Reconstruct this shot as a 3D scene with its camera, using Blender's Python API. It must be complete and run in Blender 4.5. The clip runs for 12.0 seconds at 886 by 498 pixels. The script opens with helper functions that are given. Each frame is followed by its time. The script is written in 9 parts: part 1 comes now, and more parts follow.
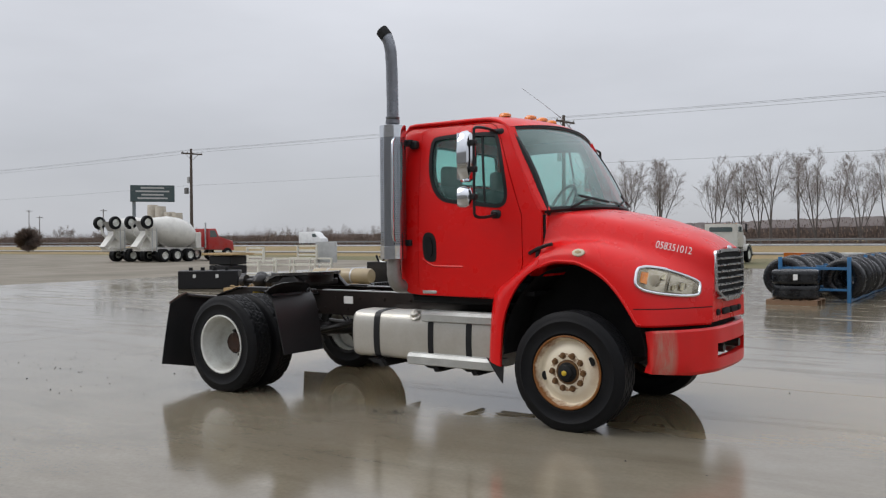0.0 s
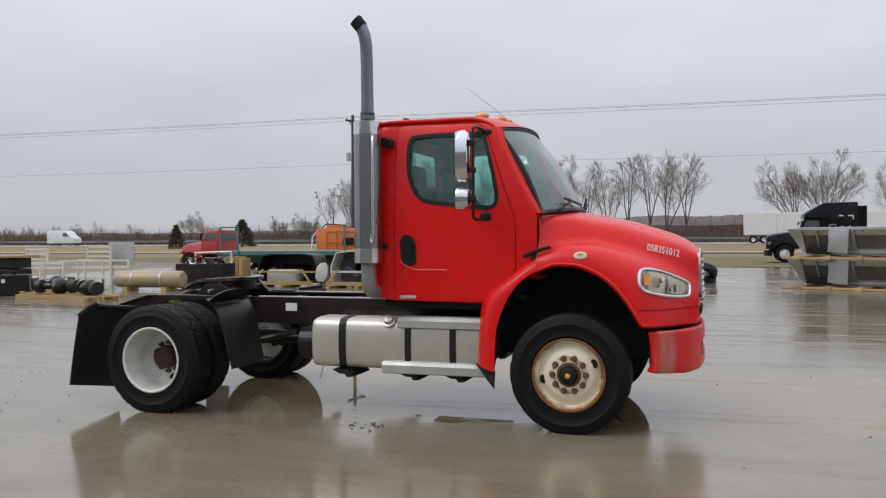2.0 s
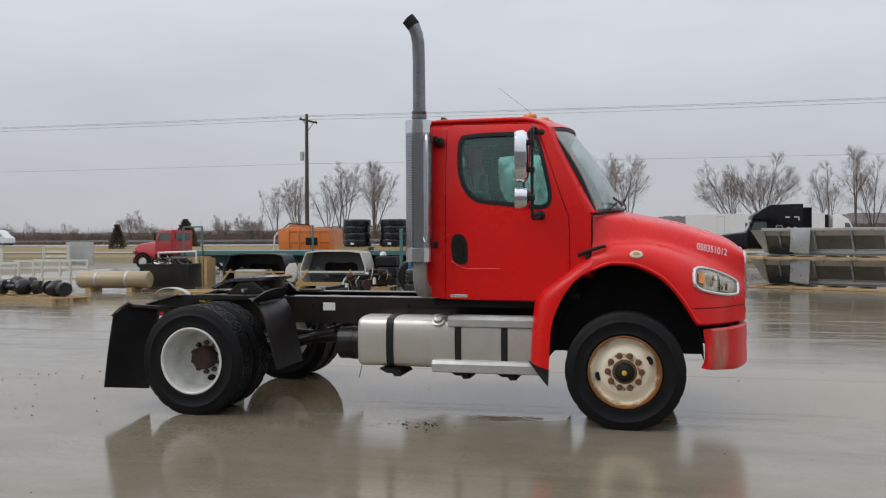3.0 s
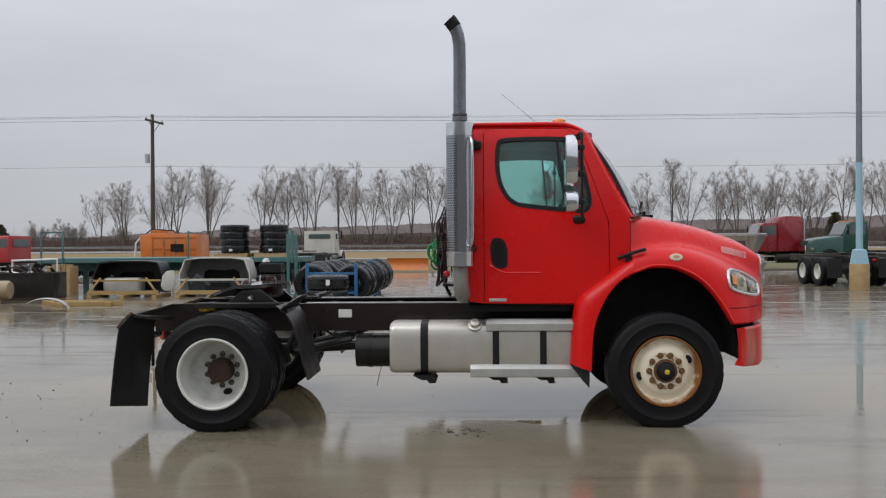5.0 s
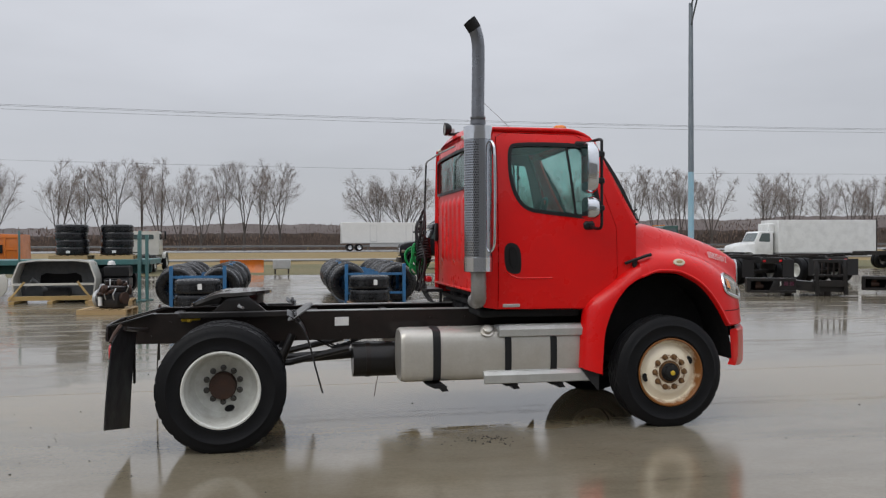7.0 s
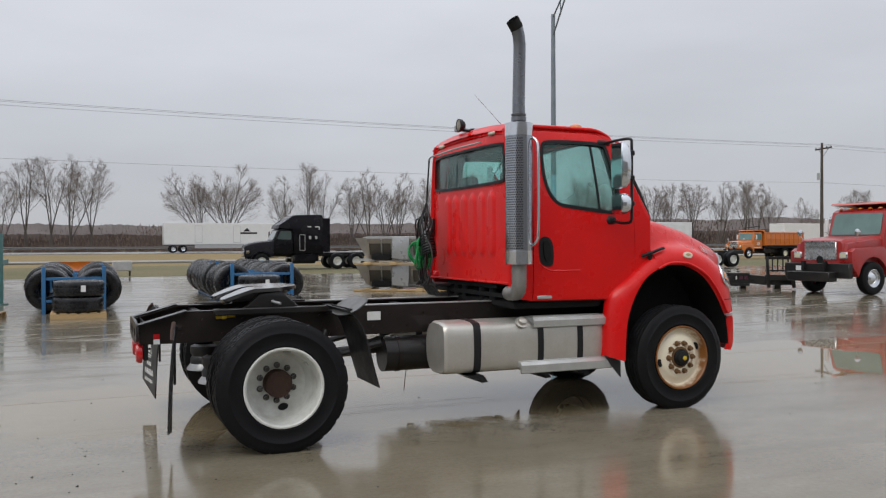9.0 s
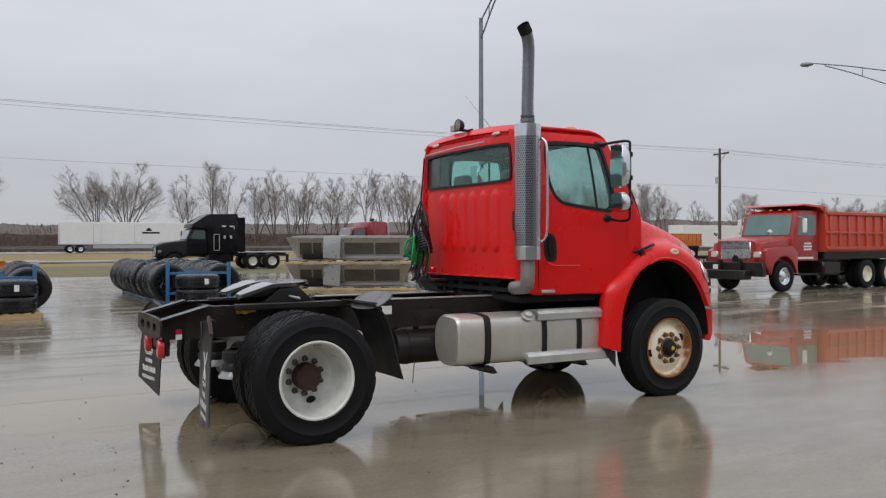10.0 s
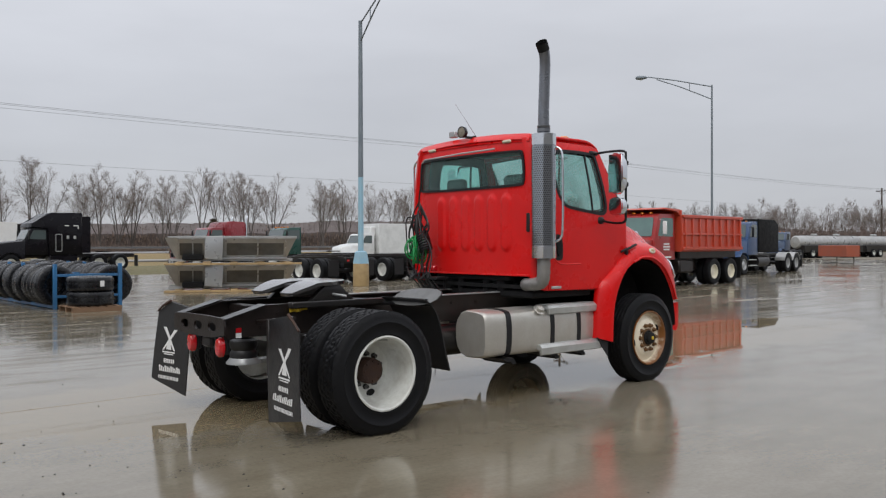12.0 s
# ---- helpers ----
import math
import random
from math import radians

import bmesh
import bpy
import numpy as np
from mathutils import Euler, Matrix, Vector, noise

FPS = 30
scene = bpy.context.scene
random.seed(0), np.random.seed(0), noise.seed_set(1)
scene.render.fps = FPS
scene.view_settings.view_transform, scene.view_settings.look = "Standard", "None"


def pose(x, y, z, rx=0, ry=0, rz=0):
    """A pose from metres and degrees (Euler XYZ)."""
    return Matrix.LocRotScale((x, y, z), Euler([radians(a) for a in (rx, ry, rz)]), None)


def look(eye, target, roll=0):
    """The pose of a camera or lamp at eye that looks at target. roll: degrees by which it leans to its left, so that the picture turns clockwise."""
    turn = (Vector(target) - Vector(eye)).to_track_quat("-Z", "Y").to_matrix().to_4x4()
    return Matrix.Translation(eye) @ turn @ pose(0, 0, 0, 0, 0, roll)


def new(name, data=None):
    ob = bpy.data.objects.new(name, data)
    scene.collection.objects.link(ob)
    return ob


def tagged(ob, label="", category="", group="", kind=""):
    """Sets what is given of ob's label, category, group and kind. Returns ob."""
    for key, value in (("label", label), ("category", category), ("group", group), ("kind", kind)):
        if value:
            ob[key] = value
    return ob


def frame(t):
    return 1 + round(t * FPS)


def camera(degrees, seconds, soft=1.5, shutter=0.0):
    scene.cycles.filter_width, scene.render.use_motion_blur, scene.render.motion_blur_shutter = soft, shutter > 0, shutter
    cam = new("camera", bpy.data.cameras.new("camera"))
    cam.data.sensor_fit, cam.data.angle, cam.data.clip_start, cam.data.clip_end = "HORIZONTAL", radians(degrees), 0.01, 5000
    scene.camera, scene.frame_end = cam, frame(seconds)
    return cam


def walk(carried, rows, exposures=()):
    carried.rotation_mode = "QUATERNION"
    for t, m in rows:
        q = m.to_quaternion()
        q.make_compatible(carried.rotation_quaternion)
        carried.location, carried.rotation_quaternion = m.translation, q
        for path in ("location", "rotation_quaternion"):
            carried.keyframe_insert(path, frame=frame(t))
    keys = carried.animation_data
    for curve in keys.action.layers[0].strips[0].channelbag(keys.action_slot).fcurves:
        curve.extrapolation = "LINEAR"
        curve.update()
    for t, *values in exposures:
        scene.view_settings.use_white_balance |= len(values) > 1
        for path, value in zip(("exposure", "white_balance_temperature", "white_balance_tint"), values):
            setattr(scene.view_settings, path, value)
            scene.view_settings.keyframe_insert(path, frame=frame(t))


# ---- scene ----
cam = camera(55.0, 12.0, soft=1.25)
PATH = [
    (0, (3.128, -7.641, 1.637), (2.014, -5.98, 1.613), -0.4),
    (0.5, (2.669, -7.832, 1.653), (1.665, -6.103, 1.628), -0.4),
    (1, (2.166, -7.967, 1.652), (1.307, -6.161, 1.626), -0.3),
    (1.5, (1.67, -8.066, 1.652), (0.967, -6.193, 1.626), -0.3),
    (2, (1.201, -8.258, 1.68), (0.586, -6.354, 1.651), -0.4),
    (2.5, (0.729, -8.414, 1.668), (0.183, -6.49, 1.639), -0.4),
    (3, (0.245, -8.558, 1.674), (-0.236, -6.617, 1.645), -0.3),
    (5, (-1.639, -8.728, 1.661), (-1.726, -6.73, 1.645), -0.4),
    (5.5, (-2.136, -8.696, 1.695), (-2.073, -6.697, 1.68), -0.2),
    (6, (-2.62, -8.64, 1.712), (-2.419, -6.65, 1.696), -0.2),
    (6.5, (-3.049, -8.529, 1.709), (-2.768, -6.549, 1.693), -0.2),
    (8.5, (-4.952, -8.105, 1.668), (-4.264, -6.227, 1.654), -0.2),
    (9, (-5.44, -7.946, 1.638), (-4.662, -6.104, 1.625), -0.2),
    (9.5, (-5.95, -7.836, 1.61), (-5.085, -6.033, 1.596), -0.1),
    (10, (-6.455, -7.717, 1.597), (-5.471, -5.976, 1.585), -0.1),
    (10.5, (-6.966, -7.584, 1.606), (-5.868, -5.912, 1.595), -0.1),
    (11, (-7.47, -7.472, 1.609), (-6.282, -5.864, 1.597), -0.1),
    (11.5, (-7.898, -7.292, 1.593), (-6.647, -5.732, 1.582), -0.1),
    (12, (-8.296, -7.038, 1.593), (-6.987, -5.526, 1.582), -0.1),
]
walk(cam, [(t, look(*p)) for t, *p in PATH], ((0, 0.05), (0.5, 0.10), (1, 0.01), (2, 0.07), (2.5, 0.07), (3, 0.00), (5, -0.06), (5.5, -0.03), (6, -0.06), (6.5, -0.06), (8.5, 0.00), (12, 0.00)))

# ---- world and light ----
world = bpy.data.worlds.new("overcast_sky")
scene.world = world
world.use_nodes = True
wn, wl = world.node_tree.nodes, world.node_tree.links
wn.clear()
w_out = wn.new("ShaderNodeOutputWorld")
w_bg = wn.new("ShaderNodeBackground")
w_sky = wn.new("ShaderNodeTexSky")
w_sky.sky_type, w_sky.sun_disc = "NISHITA", False
w_sky.sun_elevation, w_sky.sun_rotation = radians(48), radians(200)
w_dim = wn.new("ShaderNodeMix")
w_dim.data_type, w_dim.blend_type = "RGBA", "MULTIPLY"
w_dim.inputs["Factor"].default_value = 1.0
w_dim.inputs["B"].default_value = (0.09, 0.09, 0.09, 1)
wl.new(w_sky.outputs["Color"], w_dim.inputs["A"])
w_co = wn.new("ShaderNodeTexCoord")
w_sep = wn.new("ShaderNodeSeparateXYZ")
wl.new(w_co.outputs["Generated"], w_sep.inputs[0])
w_map = wn.new("ShaderNodeMapping")
w_map.inputs["Scale"].default_value = (1.6, 1.6, 5.5)
wl.new(w_co.outputs["Generated"], w_map.inputs[0])
w_noise = wn.new("ShaderNodeTexNoise")
w_noise.inputs["Scale"].default_value, w_noise.inputs["Detail"].default_value = 1.5, 5.0
wl.new(w_map.outputs[0], w_noise.inputs["Vector"])
w_grad = wn.new("ShaderNodeMapRange")
w_grad.inputs["From Min"].default_value, w_grad.inputs["From Max"].default_value = 0.0, 1.0
w_grad.inputs["To Min"].default_value, w_grad.inputs["To Max"].default_value = 0.50, 1.35
wl.new(w_sep.outputs["Z"], w_grad.inputs["Value"])
w_var = wn.new("ShaderNodeMapRange")
w_var.inputs["From Min"].default_value, w_var.inputs["From Max"].default_value = 0.3, 0.7
w_var.inputs["To Min"].default_value, w_var.inputs["To Max"].default_value = 0.92, 1.08
wl.new(w_noise.outputs["Fac"], w_var.inputs["Value"])
w_mul = wn.new("ShaderNodeMath")
w_mul.operation = "MULTIPLY"
wl.new(w_grad.outputs[0], w_mul.inputs[0])
wl.new(w_var.outputs[0], w_mul.inputs[1])
w_cloud = wn.new("ShaderNodeMix")
w_cloud.data_type, w_cloud.blend_type = "RGBA", "MULTIPLY"
w_cloud.inputs["Factor"].default_value = 1.0
w_cloud.inputs["A"].default_value = (0.955, 0.98, 1.055, 1)
wl.new(w_mul.outputs[0], w_cloud.inputs["B"])
w_mix = wn.new("ShaderNodeMix")
w_mix.data_type = "RGBA"
w_mix.inputs["Factor"].default_value = 0.93
wl.new(w_dim.outputs["Result"], w_mix.inputs["A"])
wl.new(w_cloud.outputs["Result"], w_mix.inputs["B"])
wl.new(w_mix.outputs["Result"], w_bg.inputs["Color"])
w_bg.inputs["Strength"].default_value = 1.0
wl.new(w_bg.outputs[0], w_out.inputs["Surface"])

sun_data = bpy.data.lights.new("sun", "SUN")
sun_data.energy, sun_data.angle, sun_data.color = 1.05, radians(40), (1.0, 0.97, 0.93)
new("sun", sun_data).matrix_basis = look((-30, -22, 42), (0, 0, 0))


# ---- materials ----
def nodes_of(name):
    m = bpy.data.materials.new(name)
    m.use_nodes = True
    nt = m.node_tree
    return m, nt, nt.nodes["Principled BSDF"]


def noise_node(nt, scale, detail=4.0, rough=0.6, stretch=None, space="Object"):
    n = nt.nodes.new("ShaderNodeTexNoise")
    n.inputs["Scale"].default_value, n.inputs["Detail"].default_value, n.inputs["Roughness"].default_value = scale, detail, rough
    if space == "World":
        src = nt.nodes.new("ShaderNodeNewGeometry").outputs["Position"]
    else:
        src = nt.nodes.new("ShaderNodeTexCoord").outputs["Object"]
    if stretch:
        mp = nt.nodes.new("ShaderNodeMapping")
        mp.inputs["Scale"].default_value = stretch
        nt.links.new(src, mp.inputs[0])
        src = mp.outputs[0]
    nt.links.new(src, n.inputs["Vector"])
    return n


def ramp_node(nt, src, lo, hi, a, b):
    r = nt.nodes.new("ShaderNodeMapRange")
    r.inputs["From Min"].default_value, r.inputs["From Max"].default_value = lo, hi
    r.inputs["To Min"].default_value, r.inputs["To Max"].default_value = a, b
    nt.links.new(src, r.inputs["Value"])
    return r.outputs[0]


def mix_node(nt, fac, a, b):
    m = nt.nodes.new("ShaderNodeMix")
    m.data_type = "RGBA"
    if isinstance(fac, float):
        m.inputs["Factor"].default_value = fac
    else:
        nt.links.new(fac, m.inputs["Factor"])
    for key, v in (("A", a), ("B", b)):
        if isinstance(v, tuple):
            m.inputs[key].default_value = (*v, 1) if len(v) == 3 else v
        else:
            nt.links.new(v, m.inputs[key])
    return m.outputs["Result"]


def bump_node(nt, src, bsdf, strength, distance):
    b = nt.nodes.new("ShaderNodeBump")
    b.inputs["Strength"].default_value, b.inputs["Distance"].default_value = strength, distance
    nt.links.new(src, b.inputs["Height"])
    nt.links.new(b.outputs[0], bsdf.inputs["Normal"])


def surface(name, colour, rough=0.5, metal=0.0, second=None, amount=0.5, scale=6.0, fine=60.0, bump=0.0, coat=0.0, spread=0.12, ior=1.5, vary=0.0, stretch=None):
    """A surface with stains at one scale and grain at another."""
    m, nt, b = nodes_of(name)
    big = noise_node(nt, scale, 5, 0.62, stretch)
    small = noise_node(nt, fine, 3, 0.6, stretch)
    second = second or tuple(c * 0.72 for c in colour)
    c1 = mix_node(nt, ramp_node(nt, big.outputs["Fac"], 0.42, 0.72, 0.0, amount), colour, second)
    c2 = mix_node(nt, ramp_node(nt, small.outputs["Fac"], 0.35, 0.75, 0.0, 0.35), c1, tuple(c * 0.8 for c in colour))
    if vary:
        info = nt.nodes.new("ShaderNodeObjectInfo")
        hsv = nt.nodes.new("ShaderNodeHueSaturation")
        nt.links.new(ramp_node(nt, info.outputs["Random"], 0, 1, 1 - vary, 1 + vary), hsv.inputs["Value"])
        nt.links.new(c2, hsv.inputs["Color"])
        c2 = hsv.outputs[0]
    nt.links.new(c2, b.inputs["Base Color"])
    nt.links.new(ramp_node(nt, big.outputs["Fac"], 0.3, 0.7, max(0.02, rough - spread), rough + spread), b.inputs["Roughness"])
    b.inputs["Metallic"].default_value = metal
    b.inputs["IOR"].default_value = ior
    b.inputs["Coat Weight"].default_value = coat
    b.inputs["Coat Roughness"].default_value = 0.06
    if bump:
        bump_node(nt, small.outputs["Fac"], b, bump, 0.01)
    return m


def glass(name, tint, gloss=1.0, haze=0.0):
    m, nt, b = nodes_of(name)
    nt.nodes.remove(b)
    tr, gl, fr, mx, pw = (nt.nodes.new(k) for k in ("ShaderNodeBsdfTransparent", "ShaderNodeBsdfGlossy", "ShaderNodeLayerWeight", "ShaderNodeMixShader", "ShaderNodeMath"))
    tr.inputs["Color"].default_value = (*tint, 1)
    gl.inputs["Roughness"].default_value = 0.02
    fr.inputs["Blend"].default_value = 0.5
    pw.operation = "POWER"
    pw.inputs[1].default_value = 4.0
    nt.links.new(fr.outputs["Facing"], pw.inputs[0])
    nt.links.new(ramp_node(nt, pw.outputs[0], 0, 1, 0.03 * gloss, 0.9 * gloss), mx.inputs[0])
    # Diffuse veil: the sky's pale reflection, with some mist, put into the glass colour.
    sky_sheen, veil = nt.nodes.new("ShaderNodeBsdfDiffuse"), nt.nodes.new("ShaderNodeMixShader")
    sky_sheen.inputs["Color"].default_value = (0.46, 0.68, 0.64, 1)
    sheen_noise = noise_node(nt, 2.5, 2, 0.5)
    nt.links.new(ramp_node(nt, sheen_noise.outputs["Fac"], 0.3, 0.7, haze * 0.6, haze * 1.4), veil.inputs[0])
    nt.links.new(tr.outputs[0], veil.inputs[1])
    nt.links.new(sky_sheen.outputs[0], veil.inputs[2])
    nt.links.new(veil.outputs[0], mx.inputs[1])
    nt.links.new(gl.outputs[0], mx.inputs[2])
    nt.links.new(mx.outputs[0], nt.nodes["Material Output"].inputs["Surface"])
    return m


def concrete_wet():
    """Wet, brown-grey concrete under a film of water that lies still in puddles."""
    m, nt, b = nodes_of("wet_concrete")
    big = noise_node(nt, 0.16, 5, 0.6, (1.0, 1.5, 1.0), "World")
    mid = noise_node(nt, 1.1, 5, 0.65, (1.0, 1.6, 1.0), "World")
    fine = noise_node(nt, 26.0, 4, 0.7, None, "World")
    sweep = noise_node(nt, 0.55, 4, 0.6, (0.35, 2.2, 1.0), "World")
    ripple = noise_node(nt, 1.6, 3, 0.55, (0.7, 2.0, 1.0), "World")
    info = nt.nodes.new("ShaderNodeObjectInfo")
    tone = mix_node(nt, ramp_node(nt, mid.outputs["Fac"], 0.3, 0.7, 0.0, 1.0), (0.228, 0.199, 0.146), (0.158, 0.135, 0.094))
    tone = mix_node(nt, ramp_node(nt, fine.outputs["Fac"], 0.4, 0.8, 0.0, 0.45), tone, (0.098, 0.083, 0.058))
    dry = mix_node(nt, ramp_node(nt, big.outputs["Fac"], 0.5, 0.7, 0.0, 0.55), tone, (0.235, 0.214, 0.174))
    dry = mix_node(nt, ramp_node(nt, sweep.outputs["Fac"], 0.52, 0.68, 0.0, 0.5), dry, (0.10, 0.086, 0.061))
    hsv = nt.nodes.new("ShaderNodeHueSaturation")
    nt.links.new(ramp_node(nt, info.outputs["Random"], 0, 1, 0.95, 1.05), hsv.inputs["Value"])
    nt.links.new(dry, hsv.inputs["Color"])

    def maths(op, x, y, z=None):
        n = nt.nodes.new("ShaderNodeMath")
        n.operation = op
        for i, v in enumerate((x, y, z)):
            if v is not None:
                if isinstance(v, (int, float)):
                    n.inputs[i].default_value = v
                else:
                    nt.links.new(v, n.inputs[i])
        return n.outputs[0]
    sep = nt.nodes.new("ShaderNodeSeparateXYZ")
    nt.links.new(nt.nodes.new("ShaderNodeNewGeometry").outputs["Position"], sep.inputs[0])

    def pool(cx_, cy_, rx, ry):
        """Depth of a puddle, about one in its middle."""
        u = maths("DIVIDE", maths("SUBTRACT", sep.outputs["X"], cx_), rx)
        v = maths("DIVIDE", maths("SUBTRACT", sep.outputs["Y"], cy_), ry)
        d = maths("SQRT", maths("ADD", maths("MULTIPLY", u, u), maths("MULTIPLY", v, v)), 0.0)
        return maths("ADD", maths("SUBTRACT", 1.0, d), maths("MULTIPLY", maths("SUBTRACT", mid.outputs["Fac"], 0.5), 0.9))
    still = maths("MAXIMUM", pool(-1.4, 1.1, 6.2, 2.3), pool(5.6, 1.2, 4.6, 1.9))
    still = ramp_node(nt, still, 0.08, 0.17, 0.0, 1.0)
    nt.links.new(mix_node(nt, maths("MULTIPLY", still, 0.6), hsv.outputs[0], (0.238, 0.182, 0.098)), b.inputs["Base Color"])
    film = ramp_node(nt, maths("MULTIPLY_ADD", mid.outputs["Fac"], 0.45, big.outputs["Fac"]), 0.60, 0.92, 0.25, 1.0)
    film = maths("MULTIPLY", film, maths("SUBTRACT", 1.0, still))
    b.inputs["IOR"].default_value = 1.55
    streak = noise_node(nt, 0.9, 6, 0.66, (0.28, 2.6, 1.0), "World")
    damp = maths("MULTIPLY", ramp_node(nt, streak.outputs["Fac"], 0.535, 0.575, 0.0, 1.0), maths("MULTIPLY", maths("SUBTRACT", 1.0, still), ramp_node(nt, sep.outputs["Y"], 0.0, 7.0, 0.15, 1.0)))
    nt.links.new(maths("MULTIPLY_ADD", damp, 0.16, ramp_node(nt, film, 0, 1, 0.015, 0.19)), b.inputs["Roughness"])
    nt.links.new(ramp_node(nt, damp, 0, 1, 0.5, 0.20), b.inputs["Specular IOR Level"])
    grain = maths("MULTIPLY", fine.outputs["Fac"], ramp_node(nt, film, 0, 1, 0.02, 1.0))
    bump_node(nt, maths("ADD", grain, maths("MULTIPLY", ripple.outputs["Fac"], maths("MULTIPLY", ramp_node(nt, film, 0, 1, 0.25, 1.3), ramp_node(nt, sep.outputs["Y"], 1.5, 9.0, 1.0, 4.2)))), b, 0.20, 0.004)
    return m


def field(name, a, b_col, c_col, scale):
    m, nt, b = nodes_of(name)
    big = noise_node(nt, scale, 5, 0.6, None, "World")
    fine = noise_node(nt, 3.5, 5, 0.75, None, "World")
    c = mix_node(nt, ramp_node(nt, big.outputs["Fac"], 0.35, 0.65, 0.0, 1.0), a, b_col)
    c = mix_node(nt, ramp_node(nt, fine.outputs["Fac"], 0.4, 0.75, 0.0, 0.7), c, c_col)
    nt.links.new(c, b.inputs["Base Color"])
    b.inputs["Roughness"].default_value = 0.9
    bump_node(nt, fine.outputs["Fac"], b, 0.8, 0.15)
    return m


def bumper_paint():
    """Red paint with one pale scrape near the bumper's end."""
    m, nt, b = nodes_of("scuffed_red_paint")
    co = nt.nodes.new("ShaderNodeTexCoord")
    scrape = noise_node(nt, 7.0, 6, 0.75, (2.2, 2.2, 0.35))
    away = nt.nodes.new("ShaderNodeVectorMath")
    away.operation = "DISTANCE"
    tall = nt.nodes.new("ShaderNodeVectorMath")
    tall.operation = "MULTIPLY"
    nt.links.new(co.outputs["Object"], tall.inputs[0])
    tall.inputs[1].default_value = (1.0, 1.0, 0.34)
    nt.links.new(tall.outputs[0], away.inputs[0])
    away.inputs[1].default_value = (0.795, -0.95, 0.69 * 0.34)
    mask = nt.nodes.new("ShaderNodeMath")
    mask.operation = "MULTIPLY"
    nt.links.new(ramp_node(nt, away.outputs["Value"], 0.06, 0.13, 1.0, 0.0), mask.inputs[0])
    nt.links.new(ramp_node(nt, scrape.outputs["Fac"], 0.34, 0.60, 0.1, 0.8), mask.inputs[1])
    dust = noise_node(nt, 3.0, 5, 0.6)
    c = mix_node(nt, ramp_node(nt, dust.outputs["Fac"], 0.45, 0.7, 0.0, 0.5), (0.66, 0.008, 0.008), (0.50, 0.014, 0.012))
    c = mix_node(nt, mask.outputs[0], c, (0.42, 0.24, 0.18))
    nt.links.new(c, b.inputs["Base Color"])
    b.inputs["Roughness"].default_value = 0.4
    b.inputs["Specular IOR Level"].default_value = 0.3
    b.inputs["Coat Weight"].default_value = 0.2
    return m


def perforated():
    """Chromed sheet punched with staggered rows of small holes; a smooth strip runs down one side."""
    m, nt, b = nodes_of("perforated_chrome")
    co = nt.nodes.new("ShaderNodeTexCoord")
    sep = nt.nodes.new("ShaderNodeSeparateXYZ")
    nt.links.new(co.outputs["UV"], sep.inputs[0])

    def math(op, x, y=None):
        n = nt.nodes.new("ShaderNodeMath")
        n.operation = op
        for i, v in enumerate((x, y)):
            if v is None:
                continue
            if isinstance(v, (int, float)):
                n.inputs[i].default_value = v
            else:
                nt.links.new(v, n.inputs[i])
        return n.outputs[0]
    row = math("MULTIPLY", sep.outputs["Y"], 58.0)
    col = math("ADD", math("MULTIPLY", sep.outputs["X"], 36.0), math("MULTIPLY", math("MODULO", math("FLOOR", row), 2.0), 0.5))
    du = math("SUBTRACT", math("FRACT", col), 0.5)
    dv = math("SUBTRACT", math("FRACT", row), 0.5)
    dist = math("SQRT", math("ADD", math("MULTIPLY", du, du), math("MULTIPLY", dv, dv)))
    hole = math("LESS_THAN", dist, 0.34)
    edge = math("MULTIPLY", math("GREATER_THAN", sep.outputs["Y"], 0.105), math("LESS_THAN", sep.outputs["Y"], 0.905))
    strip = math("GREATER_THAN", sep.outputs["X"], 0.14)
    hole = math("MULTIPLY", hole, math("MULTIPLY", edge, strip))
    dents = noise_node(nt, 5.0, 2, 0.5, (1, 1, 0.5))
    nt.links.new(mix_node(nt, hole, (0.42, 0.44, 0.475), (0.012, 0.012, 0.014)), b.inputs["Base Color"])
    nt.links.new(ramp_node(nt, hole, 0, 1, 1.0, 0.2), b.inputs["Metallic"])
    nt.links.new(ramp_node(nt, hole, 0, 1, 0.12, 0.7), b.inputs["Roughness"])
    bump_node(nt, dents.outputs["Fac"], b, 0.12, 0.01)
    return m


